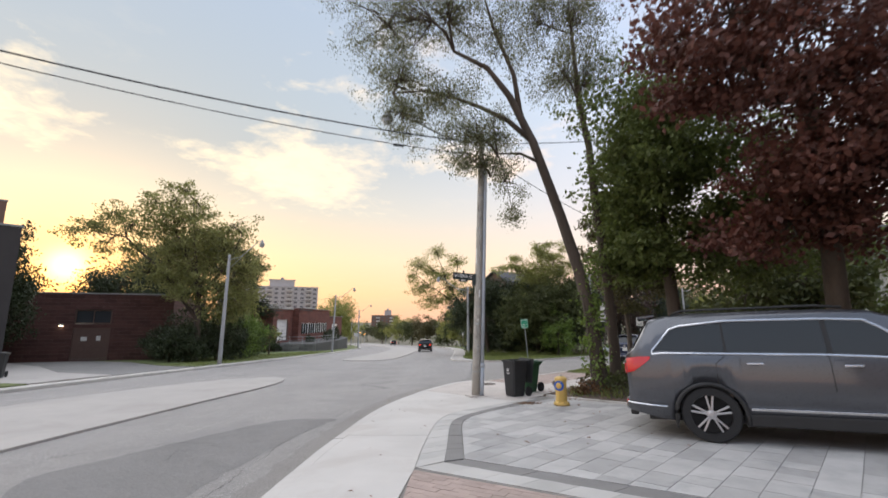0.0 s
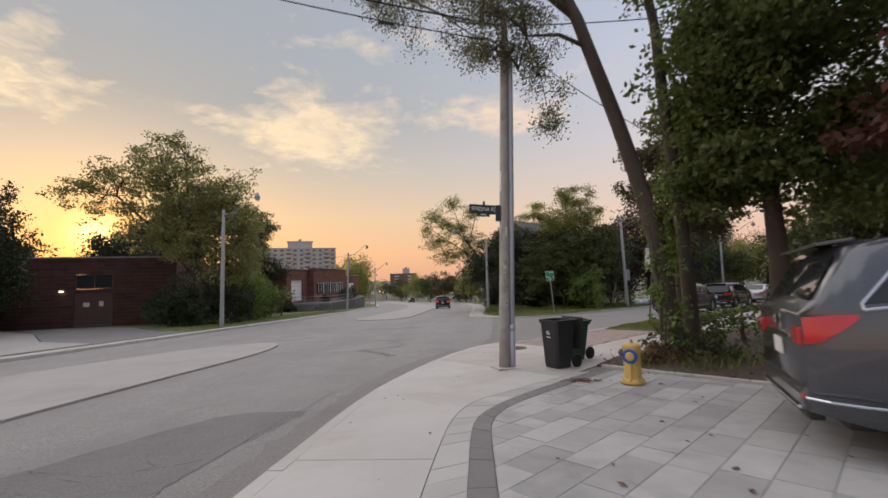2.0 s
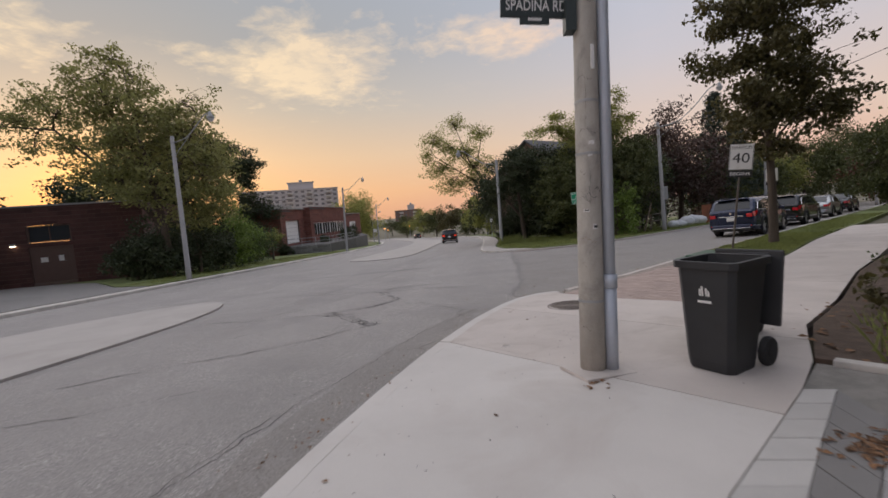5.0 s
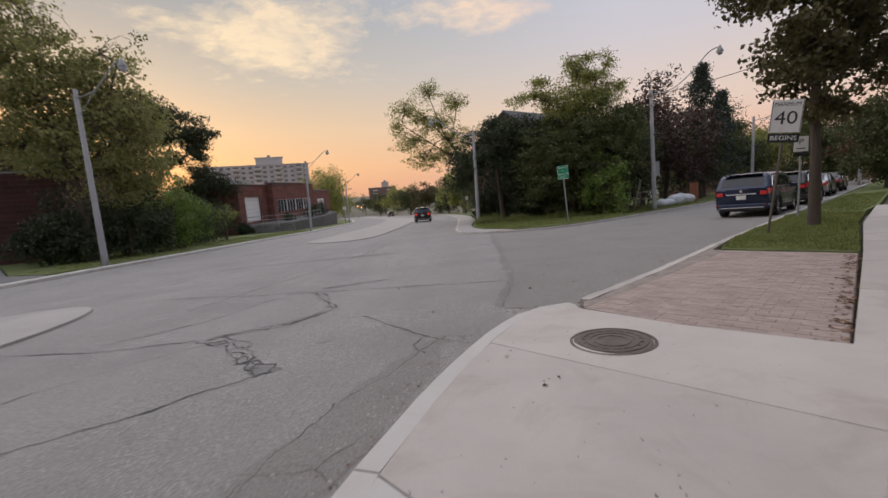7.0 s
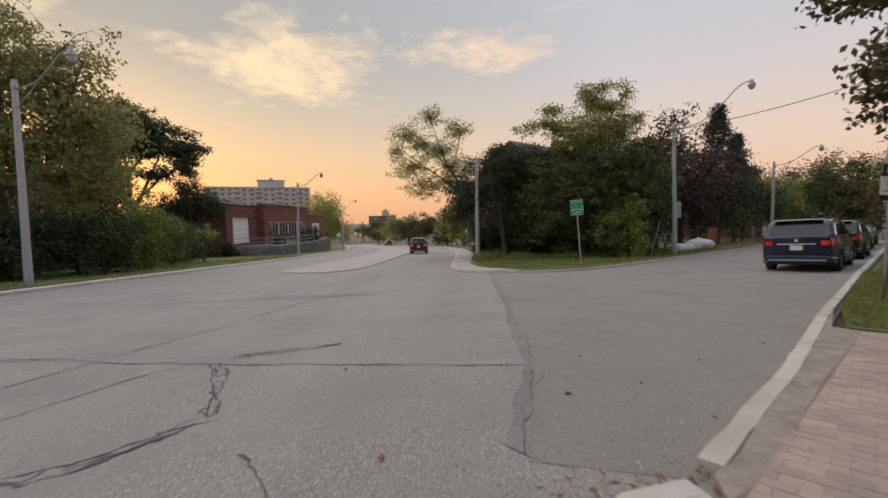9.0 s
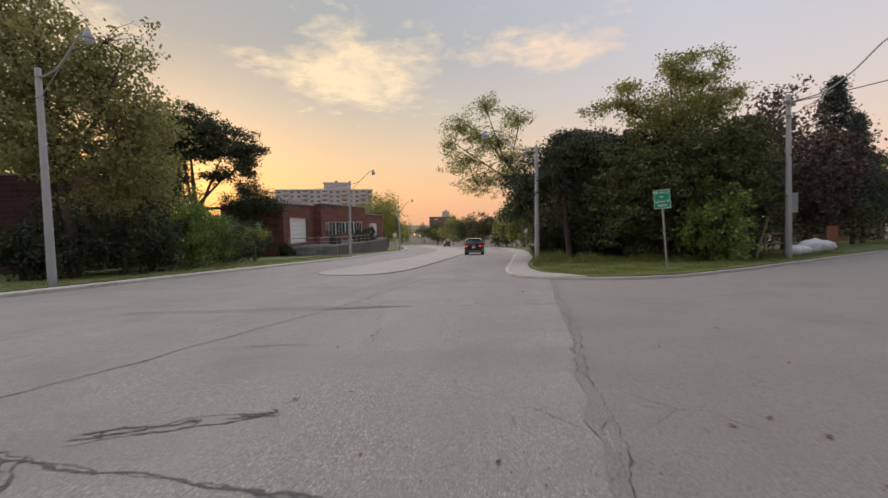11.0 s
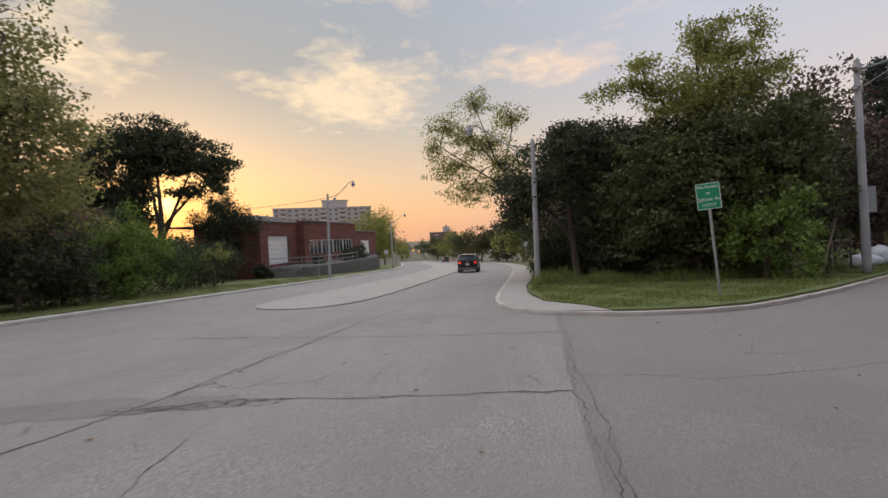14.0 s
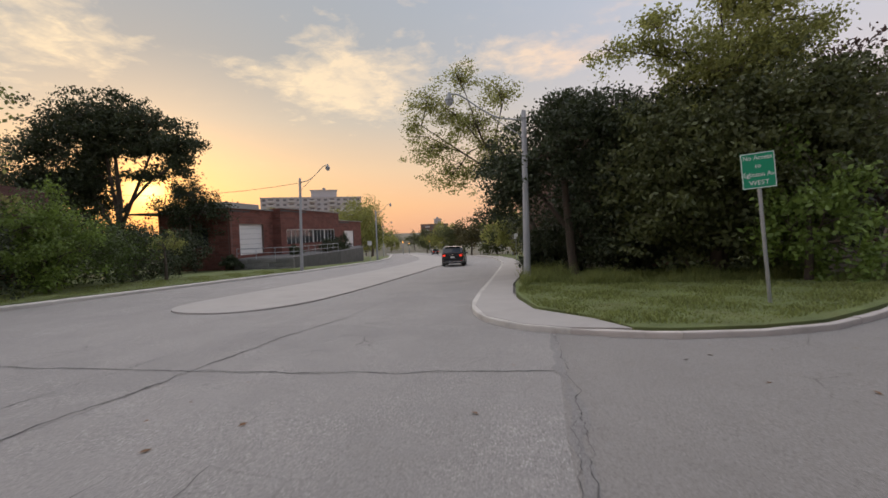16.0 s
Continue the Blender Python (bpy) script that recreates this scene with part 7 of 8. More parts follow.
def broken_band(path, half, pitch, rng):
    """Alligator cracking: two strands with rungs and loose loops between them."""
    mid = resample(path, pitch)
    a, b = offset(mid, half), offset(mid, -half)
    jog = lambda p, q=0.35: (p[0] + rng.normal(0, half * q), p[1] + rng.normal(0, half * q))
    a, b = [jog(p) for p in a], [jog(p) for p in b]
    out = [a, b]
    for i in range(len(mid) - 1):
        if rng.uniform() < 0.4:
            out.append([a[i], jog(mid[i], 0.7), b[min(i + int(rng.integers(0, 2)), len(b) - 1)]])
        if rng.uniform() < 0.5:
            out.append([mid[i], jog(mid[i + 1], 0.6), jog(a[i + 1], 0.8)])
    return out


BROKEN = broken_band([(-1.81, 15.1), (-2.1, 15.45), (-2.4, 15.85), (-2.75, 16.27), (-3.2, 16.5)], 0.1, 0.12, rng_c)
BROKEN += broken_band([(-3.2, 16.5), (-2.82, 16.73), (-2.27, 16.98), (-1.95, 17.6), (-1.83, 17.79)], 0.06, 0.2, rng_c)
BROKEN += broken_band([(-1.83, 17.79), (-2.15, 18.5), (-2.5, 19.2), (-2.67, 19.48)], 0.055, 0.2, rng_c)
BROKEN += broken_band([(-2.6, 19.7), (-2.0, 20.0), (-1.3, 20.3)], 0.08, 0.22, rng_c)
BROKEN += broken_band([(-3.3, 25.72), (-2.4, 25.9), (-1.4, 26.15)], 0.08, 0.25, rng_c)
BROKEN += [[(-3.2, 16.5), (-3.8, 16.42), (-4.6, 16.3), (-6.5, 16.6)], [(-1.81, 15.15), (-2.2, 14.8), (-2.6, 14.35), (-3.4, 13.8), (-5.2, 12.8)], [(-1.28, 17.12), (-0.95, 16.7), (-0.55, 16.24), (-0.18, 15.78), (0.2, 15.5)], [(-0.3, 15.95), (-0.42, 15.6), (-0.3, 15.3)],
           [(-2.84, 19.52), (-3.3, 18.9), (-3.79, 17.6), (-4.6, 16.6)], [(-3.44, 22.36), (-3.12, 22.43), (-2.45, 22.55), (-1.96, 22.53)], [(1.88, 26.99), (2.72, 26.94), (3.3, 26.74), (4.29, 26.95), (6.5, 27.6)]]
v, f = crack_ribbon(BROKEN, 0.025, 0.006, rng_c)
tagged(mesh_from("road_crack", v, f, CRACK), "broken dark alligator cracks crossing the asphalt", "crack", kind="stuff")
v, f = crack_ribbon(CRACKS, 0.013, 0.0035, rng_c)
tagged(mesh_from("road_crack", v, f, CRACK), "thin dark cracks wandering over the asphalt", "crack", kind="stuff")
seam = [(2.28, 32.1), (2.12, 30), (2.05, 28.5), (1.9, 27.4), (1.75, 24), (1.42, 21.5), (1.24, 19), (0.88, 17.8), (0.75, 16.95)]
STRONG = [[(-4.6, 18.5), (-3.6, 23.0), (-3.05, 26.0), (-2.72, 29.6), (-2.5, 32), (-2.05, 34.4)], [(-3.3, 25.72), (-2.0, 26.15), (-0.15, 26.25), (1.75, 26.38)], [(-6, 30.1), (-3.9, 30.0), (-1.5, 29.85), (2.05, 29.9)], [(-5.9, 19.95), (-3.6, 19.55), (-2.5, 19.4), (1.2, 19.0)]] 
v, f = crack_ribbon(STRONG, 0.032, 0.0045, rng_c)
tagged(mesh_from("road_crack", v, f, CRACK), "long straight dark joint cracks across the road", "crack", kind="stuff")
v, f = crack_ribbon([seam, offset(seam, -0.1)[2:6]], 0.01, 0.0125, rng_c)
tagged(mesh_from("road_seam", v, f, CRACK), "ragged dark seam where the two road surfaces meet", "crack", kind="stuff")


def blot(name, pts, lift, mat, label, seed):
    rng = np.random.default_rng(seed)
    fine = resample(pts + [pts[0]], 0.25)[:-1]
    fine = [(x + rng.normal(0, 0.035), y + rng.normal(0, 0.035)) for x, y in fine]
    bm = bmesh.new()
    bm.faces.new([bm.verts.new((x, y, gz(x, y) + lift)) for x, y in fine])
    bmesh.ops.triangulate(bm, faces=bm.faces)
    return tagged(finish(name, bm, mat), label, "road patch", kind="structure")


blot("road_patch", [(-4.4, 7.2), (-3.75, 8.6), (-3.35, 9.3), (-2.7, 9.5), (-2.2, 9.42), (-2.3, 8.8), (-2.4, 8.2), (-2.65, 6.5), (-2.7, 4.2), (-4.2, 4.0), (-5.0, 5.5)], 0.003, ASPHALT_PATCH, "darker rough asphalt patch beside the kerb", 1)
blot("road_patch", [(-7.5, 25.0), (-5.0, 25.3), (-3.3, 25.55), (-2.0, 26.05), (-2.1, 26.3), (-3.6, 26.2), (-5.2, 25.75), (-7.5, 25.3)], 0.003, ASPHALT_SEAM, "dark sunken strip along a crack", 3)
blot("road_patch", [(-1.7, 2.0), (-1.8, 5.8), (-1.75, 7.2), (-1.65, 8.8), (-1.4, 10.9), (-0.9, 12.8), (-0.25, 14.7), (0.3, 15.9), (-0.1, 16.1), (-0.75, 14.9), (-1.4, 13.1), (-1.85, 11.2), (-2.05, 9.0), (-2.2, 6.0), (-2.2, 2.0)], 0.0025, ASPHALT_SIDE, "darker gutter strip along the kerb", 4)


blot("road_patch", [(-1.8, 15.05), (-1.68, 15.2), (-1.9, 15.35), (-2.12, 15.45), (-2.2, 15.36), (-2.05, 15.2), (-1.95, 15.06)], 0.0035, ASPHALT_PATCH, "shallow dark pothole in the broken asphalt", 11)
blot("road_patch", [(-1.5, 15.9), (-1.35, 15.98), (-1.5, 16.08), (-1.7, 16.02)], 0.0035, ASPHALT_PATCH, "small dark pit in the asphalt", 12)
blot("road_patch", seam + offset(seam, -0.11)[::-1], 0.009, ASPHALT_SEAM, "narrow darker strip along the road seam", 9)


def litter(name, spots, label, size, mat, seed, lift=0.131):
    rng = np.random.default_rng(seed)
    verts, faces = [], []
    for x, y in spots:
        a = rng.uniform(0, 6.28)
        s = size * rng.uniform(0.5, 1.4)
        c, d = math.cos(a) * s, math.sin(a) * s
        z = gz(x, y) + lift + 0.004
        k = len(verts)
        verts += [(x - c, y - d, z), (x + d * 0.5, y - c * 0.5, z + s * rng.uniform(0.1, 0.5)), (x + c, y + d, z + s * rng.uniform(0, 0.3)), (x - d * 0.5, y + c * 0.5, z + s * rng.uniform(0.0, 0.4))]
        faces.append((k, k + 1, k + 2, k + 3))
    return tagged(mesh_from(name, verts, faces, mat), label, "fallen leaves", kind="stuff")


rng_l = np.random.default_rng(8)
litter("leaf_pile", [(2.0 + rng_l.normal(0, 0.13), 10.3 + rng_l.normal(0, 0.09)) for _ in range(240)], "small heap of dry brown leaves on the pavers", 0.024, LEAF_DRY, 31)
litter("fallen_leaf", [(rng_l.uniform(-1.4, 0.0) + max(0, (yy - 12) * 0.45), yy) for yy in rng_l.uniform(2, 15.5, 34)], "scattered dry leaves on the pavement", 0.022, LEAF_DRY, 32)
litter("fallen_leaf", [(rng_l.uniform(0.6, 4.6), rng_l.uniform(5.5, 9.0)) for _ in range(22)], "scattered dry leaves on the driveway", 0.035, LEAF_DRY, 33)
litter("fallen_leaf", [(2.9 + rng_l.uniform(0, 3.5), 12.2 - u + rng_l.normal(0, 0.35)) for u in rng_l.uniform(-1.0, 2.0, 260)], "dry leaves strewn over the planting bed", 0.04, LEAF_DRY, 34, 0.155)
litter("fallen_leaf", [(rng_l.uniform(-3, 6), rng_l.uniform(17, 31)) for _ in range(60)], "scattered dark leaves on the road", 0.035, LEAF_DRY, 35, 0.006)
litter("fallen_leaf", [(1.9 + u * 0.72 + rng_l.normal(0, 0.12), 16.5 + u * 0.7 + rng_l.normal(0, 0.12)) for u in rng_l.uniform(-1.0, 12, 130)], "dry leaves caught along the kerb", 0.03, LEAF_DRY, 36, 0.02)
litter("fallen_leaf", [(0.84 + rng_l.normal(0, 0.06), 11.7 + rng_l.normal(0, 0.14)) for _ in range(40)], "dry leaves caught at the foot of the pole", 0.03, LEAF_DRY, 38)
litter("fallen_leaf", [(1.4 + rng_l.normal(0, 0.3), 16.45 + rng_l.normal(0, 0.1)) for _ in range(60)], "dry leaves gathered at the end of the kerb", 0.028, LEAF_DRY, 39, 0.05)
litter("grit", [(0.1 + rng_l.normal(0, 0.75) + (yy - 12) * 0.42, yy) for yy in rng_l.uniform(9.5, 15.6, 150)], "dark specks of grit on the pavement", 0.009, CRACK, 51, 0.128)
litter("fallen_leaf", [(-0.82 + (yy - 12.7) * 0.36 - abs(rng_l.normal(0, 0.14)), yy) for yy in rng_l.uniform(10.5, 16.2, 120)], "brown leaf scraps and dirt in the gutter", 0.016, LEAF_DRY, 52, 0.006)
litter("stone_chip", [(-0.95 + (yy - 12.7) * 0.36 - abs(rng_l.normal(0, 0.25)), yy) for yy in rng_l.uniform(9.0, 16.2, 320)], "loose grit lying in the gutter", 0.011, CONCRETE_OLD, 53, 0.004)
litter("stone_chip", [(rng_l.uniform(-3.5, 1.0), rng_l.uniform(12, 30)) for _ in range(220)], "loose pale stone chips on the road", 0.012, CONCRETE_OLD, 37, 0.004)
litter("stone_chip", [(1.75 + u * 0.73 - abs(rng_l.normal(0, 0.22)), 16.9 + u * 0.69 + abs(rng_l.normal(0, 0.2))) for u in rng_l.uniform(-0.8, 9, 260)], "grit swept against the side street kerb", 0.013, CONCRETE_OLD, 41, 0.008)
litter("fallen_leaf", [(2.05 + u * 0.73 + rng_l.normal(0, 0.09), 16.5 + u * 0.69 + rng_l.normal(0, 0.09)) for u in rng_l.uniform(-0.2, 8, 150)], "dark dry leaves on the earth strip", 0.026, LEAF_DRY, 42, 0.066)
litter("fallen_leaf", [(3.08 + u * 0.705 + rng_l.normal(0, 0.07), 14.42 + u * 0.71 + rng_l.normal(0, 0.07)) for u in rng_l.uniform(0, 5.2, 260)], "dry leaves and dirt along the brick edge", 0.03, LEAF_DRY, 44, 0.102)
litter("stone_chip", [(1.2 + rng_l.normal(0, 1.1), 18.2 + rng_l.normal(0, 1.6)) for _ in range(160)], "dark grit scattered over the side street", 0.011, CRACK, 43, 0.007)


def blades(name, poly, count, height, label, seed, lift=0.13):
    rng = np.random.default_rng(seed)
    xs, ys = [p[0] for p in poly], [p[1] for p in poly]
    x = rng.uniform(min(xs), max(xs), count * 3)
    y = rng.uniform(min(ys), max(ys), count * 3)
    inside = np.zeros(len(x), bool)
    for (ax, ay), (bx, by) in zip(poly, poly[1:] + poly[:1]):
        if ay != by:
            inside ^= ((ay > y) != (by > y)) & (x < (bx - ax) * (y - ay) / (by - ay) + ax)
    x, y = x[inside][:count], y[inside][:count]
    n = len(x)
    z = -0.10 - 0.044 * y + 0.013 * x + 0.005 * np.abs(x) + lift
    tuft = 0.6 + 0.5 * np.sin(x * 2.1 + seed) * np.sin(y * 1.7) + 0.25 * np.sin(x * 6) * np.sin(y * 5)
    h = height * rng.uniform(0.5, 1.3, n) * np.clip(tuft, 0.3, 1.4)
    a = rng.uniform(0, 6.28, n)
    w = 0.008 + 0.01 * rng.uniform(0, 1, n)
    lean = rng.normal(0, 0.45, (n, 2)) * h[:, None]
    v = np.empty((n, 3, 3))
    v[:, 0] = np.stack([x - w * np.cos(a), y - w * np.sin(a), z], 1)
    v[:, 1] = np.stack([x + w * np.cos(a), y + w * np.sin(a), z], 1)
    v[:, 2] = np.stack([x + lean[:, 0], y + lean[:, 1], z + h], 1)
    me = bpy.data.meshes.new(name)
    me.vertices.add(n * 3)
    me.vertices.foreach_set("co", v.reshape(-1))
    me.loops.add(n * 3)
    me.loops.foreach_set("vertex_index", np.arange(n * 3, dtype=np.int32))
    me.polygons.add(n)
    me.polygons.foreach_set("loop_start", np.arange(0, n * 3, 3, dtype=np.int32))
    me.update(calc_edges=True)
    me.materials.append(BLADE)
    return tagged(new(name, me), label, "grass", kind="stuff")


blades("grass_blade", [(3.3, 32.0), (5.3, 31.8), (7.6, 33.1), (13.3, 37.9), (20, 44), (12, 44), (3.0, 48), (2.3, 43), (1.95, 37.5), (2.2, 34.4)], 80000, 0.1, "uneven green grass blades on the corner lot", 3)
blades("grass_blade", NEAR_LAWN, 26000, 0.07, "short green grass blades by the speed sign", 4)
blades("grass_blade", [(13.7, 25.1), (16.2, 27.1), (24.5, 34.7), (23.6, 35.9), (13.2, 26.8), (12.6, 26.3)], 16000, 0.07, "short green grass blades on the far verge", 14)
blades("grass_blade", [(-15.5, 28), (-15.4, 62), (-19, 64), (-22, 40), (-18, 29)], 40000, 0.07, "short green grass blades on the bank", 5, 0.11)
blades("grass_blade", [(2.6, 40.5), (2.1, 38.5), (2.9, 46), (3.6, 50), (4.6, 50), (4, 40)], 7000, 0.55, "tall yellowing weeds at the pavement edge", 6)
blades("grass_blade", [(3.6, 39.4), (9, 38.4), (13.5, 39.2), (14, 40.5), (4.0, 41.2)], 9000, 0.45, "tall weeds along the wood's edge", 7)
blades("grass_blade", [(3.0, 11.5), (4.2, 10.5), (6, 11), (5.2, 13.2), (3.8, 12.6)], 500, 0.3, "dry weeds in the planting bed", 8, 0.14)

# ---- vehicles ----


def ramp_to(x, pts):
    """A smooth broken line through (x, value) pairs."""
    for (x0, v0), (x1, v1) in zip(pts, pts[1:]):
        if x <= x1:
            k = max(0.0, min(1.0, (x - x0) / (x1 - x0)))
            return v0 + (v1 - v0) * k
    return pts[-1][1]


def car(name, x, y, turn, paint, label, length=5.0, width=1.98, height=1.76, kind="suv", chrome_low=True, lit=False, z=None, plate=True, spokes=10, detail=True):
    """A sport utility car: lofted body with wheel arches, glasshouse, lights and wheels. Its rear bumper is at the origin, facing along x."""
    z = gz(x, y) if z is None else z
    t = thing(name, (x, y, z), label, "car", turn=turn)
    fwd = Vector((math.cos(radians(turn)), math.sin(radians(turn))))
    slope = (gz(x + fwd.x * 3, y + fwd.y * 3) - gz(x, y)) / 3
    left = Vector((-fwd.y, fwd.x))
    roll = (gz(x + left.x, y + left.y) - gz(x - left.x, y - left.y)) / 2
    t.matrix_world = pose(x, y, z, 0, 0, turn) @ pose(0, 0, 0, math.degrees(math.atan(roll)), -math.degrees(math.atan(slope)), 0)
    L, W, H = length, width / 2, height
    ra, fa = 0.21 * L, 0.785 * L
    R = 0.375
    sedan = kind == "sedan"
    roof = [(0, 0.66), (0.02, 0.70), (0.075, 0.955), (0.12, 0.985), (0.3, 1.0), (0.5, 1.0), (0.6, 0.985), (0.66, 0.93), (0.77, 0.69), (0.8, 0.655), (0.9, 0.63), (0.97, 0.57), (1.0, 0.43)]
    if sedan:
        roof = [(0, 0.6), (0.03, 0.68), (0.13, 0.72), (0.27, 0.97), (0.36, 1.0), (0.5, 1.0), (0.58, 0.97), (0.72, 0.7), (0.78, 0.66), (0.9, 0.62), (0.97, 0.55), (1.0, 0.42)]
    belt = [(0, 0.63), (0.1, 0.662), (0.5, 0.645), (0.74, 0.615), (0.9, 0.56), (0.97, 0.5), (1.0, 0.38)]
    plan = [(0, 0.86), (0.02, 0.92), (0.07, 0.97), (0.2, 1.0), (0.7, 1.0), (0.88, 0.96), (0.95, 0.86), (0.985, 0.72), (1.0, 0.6)]

    def zroof(px):
        return H * ramp_to(px / L, roof)

    def zbelt(px):
        return min(H * ramp_to(px / L, belt), zroof(px) - 0.02)

    def half(px):
        return W * ramp_to(px / L, plan)

    def zbot(px):
        b = 0.27 + 0.1 * max(0, (0.09 * L - px) / (0.09 * L)) + 0.08 * max(0, (px - 0.93 * L) / (0.07 * L))
        for a in (ra, fa):
            d = abs(px - a)
            if d < R + 0.07:
                b = max(b, 0.36 + math.sqrt((R + 0.07) ** 2 - d * d) * 0.98)
        return b

    def ring_pts(px):
        w, zb, ze, zr = half(px), zbot(px), zbelt(px), zroof(px)
        tumble = 0.2 * min(1.0, (zr - ze) / (0.38 * H))
        wr = w - tumble
        ze = max(ze, zb + 0.03)
        zm = max(zb + 0.01, min(0.62 * ze, ze - 0.05))
        return [(0, zb), (w * 0.9, zb), (w * 0.985, zb + 0.015), (w * 1.0, zm), (w * 0.995, 0.86 * ze + 0.14 * zb if zb < 0.6 * ze else ze - 0.02), (w * 0.965, ze), (wr + 0.03, zr - 0.09 * min(1, (zr - ze) / 0.3)), (wr - 0.07, zr - 0.02), (0, zr + 0.015)]

    xs = set(np.linspace(0, L, 41))
    for a in (ra, fa):
        xs |= {a + (R + 0.07) * math.cos(math.pi * k / 14) for k in range(15)}
    xs = sorted(xs)
    bm = bmesh.new()
    rings = []
    for px in xs:
        pts = ring_pts(px)
        full = [(px, -a, b) for a, b in pts] + [(px, a, b) for a, b in pts[-2:0:-1]]
        rings.append([bm.verts.new(p) for p in full])
    n = len(rings[0])
    for r0, r1 in zip(rings, rings[1:]):
        for k in range(n):
            bm.faces.new((r0[k], r0[(k + 1) % n], r1[(k + 1) % n], r1[k]))
    bm.faces.new(rings[0][::-1])
    bm.faces.new(rings[-1])
    part("body", bm, paint, t, smooth=True)

    def side_point(px, level, s, off):
        """level 0 at the belt, 1 at the roof edge, below 0 down the door."""
        p = ring_pts(px)
        if level >= 0:
            a, b = p[5], p[6]
            w, h = a[0] + (b[0] - a[0]) * level, a[1] + (b[1] - a[1]) * level
        else:
            a, b = (p[5], p[4]) if level > -0.25 else (p[4], p[3])
            k = -level / 0.25 if level > -0.25 else (-level - 0.25) / 0.75
            w, h = a[0] + (b[0] - a[0]) * k, a[1] + (b[1] - a[1]) * k
        return Vector((px, s * (w + off), h))

    def side_patch(nm, spans, mat, s, off, label_="", parent=None, n_=10):
        """A patch on the car's flank between lower and upper levels given along x."""
        pb = bmesh.new()
        x0, x1 = spans[0][0], spans[-1][0]
        grid = []
        for i in range(n_ + 1):
            px = x0 + (x1 - x0) * i / n_
            lo, hi = ramp_to(px, [(q[0], q[1]) for q in spans]), ramp_to(px, [(q[0], q[2]) for q in spans])
            grid.append([pb.verts.new(side_point(px, lo + (hi - lo) * j / 3, s, off)) for j in range(4)])
        for g0, g1 in zip(grid, grid[1:]):
            for j in range(3):
                pb.faces.new((g0[j], g0[j + 1], g1[j + 1], g1[j]))
        return part(nm, pb, mat, parent or t, label_, True)

    wx = [0.075, 0.265, 0.5, 0.72] if not sedan else [0.24, 0.3, 0.5, 0.7]
    for s in (-1, 1):
        side_patch("side_window", [(wx[0] * L, 0.12, 0.16), ((wx[0] + 0.06) * L, 0.1, 0.74), (wx[1] * L - 0.015, 0.08, 0.84)], CAR_GLASS, s, 0.006)
        side_patch("side_window", [(wx[1] * L + 0.015, 0.08, 0.84), (wx[2] * L - 0.03, 0.08, 0.86)], CAR_GLASS, s, 0.006)
        side_patch("side_window", [(wx[2] * L + 0.03, 0.08, 0.86), ((wx[2] + 0.09) * L, 0.08, 0.82), (wx[3] * L, 0.06, 0.14)], CAR_GLASS, s, 0.006)
        for px in (wx[1] * L, wx[2] * L):
            side_patch("pillar", [(px - 0.07, 0.07, 0.85), (px + 0.07, 0.07, 0.85)], TRIM_BLACK, s, 0.004, n_=2)
        trim = [side_point(wx[0] * L + (wx[3] - wx[0]) * L * k / 24, 0.03, s, 0.008) for k in range(25)]
        top = []
        for k in range(25):
            px = wx[0] * L + (wx[3] - wx[0]) * L * k / 24
            hi = ramp_to(px / L, [(wx[0], 0.14), (wx[0] + 0.06, 0.8), (wx[1], 0.9), (wx[2] + 0.09, 0.88), (wx[3], 0.12)])
            top.append(side_point(px, hi, s, 0.008))
        tm = CHROME if chrome_low else TRIM_BLACK
        part("window_trim", tube(bmesh.new(), trim + top[::-1] + trim[:1], 0.016, 6), tm, t, "bright window trim" if chrome_low else "")
        # sill, arches and lower trim
        for a in (ra, fa):
            arch = [Vector((a + (R + 0.06) * math.cos(math.pi * k / 16), s * (half(a) * 0.995), 0.36 + (R + 0.055) * math.sin(math.pi * k / 16))) for k in range(17)]
            arch = [Vector((arch[0].x, arch[0].y, 0.25))] + arch + [Vector((arch[-1].x, arch[-1].y, 0.25))]
            part("arch_trim", tube(bmesh.new(), arch, 0.032, 6), TRIM_BLACK, t, smooth=True)
        part("sill", boxed((fa - ra - 2 * R - 0.1, 0.08, 0.16), ((ra + fa) / 2, s * (W - 0.035), 0.33), bevel=0.02), TRIM_BLACK, t)
        if detail:
            part("sill_strip", boxed((fa - ra - 2 * R - 0.2, 0.02, 0.035), ((ra + fa) / 2, s * (W + 0.008), 0.47), bevel=0.006), CHROME, t)
            for dx in (wx[1] * L, wx[2] * L):
                seam_pts = [side_point(dx - 0.02 - (0.12 if dx < 0.3 * L and lv < -0.4 else 0.0), lv, s, 0.001) for lv in (0.0, -0.2, -0.45, -0.8, -1.0)]
                part("door_gap", tube(bmesh.new(), seam_pts, 0.006, 5), TRIM_BLACK, t)
            for dx in (0.33 * L, 0.54 * L):
                p = side_point(dx, -0.22, s, 0.02)
                part("door_handle", boxed((0.2, 0.035, 0.03), tuple(p), bevel=0.01), CHROME, t)
            part("mud_flap", boxed((0.02, 0.22, 0.26), (ra - R - 0.06, s * (W - 0.15), 0.3)), TRIM_BLACK, t)
            pm = side_point(0.7 * L, 0.15, s, 0.1)
            part("mirror", boxed((0.14, 0.2, 0.14), tuple(pm), bevel=0.04), paint, t)
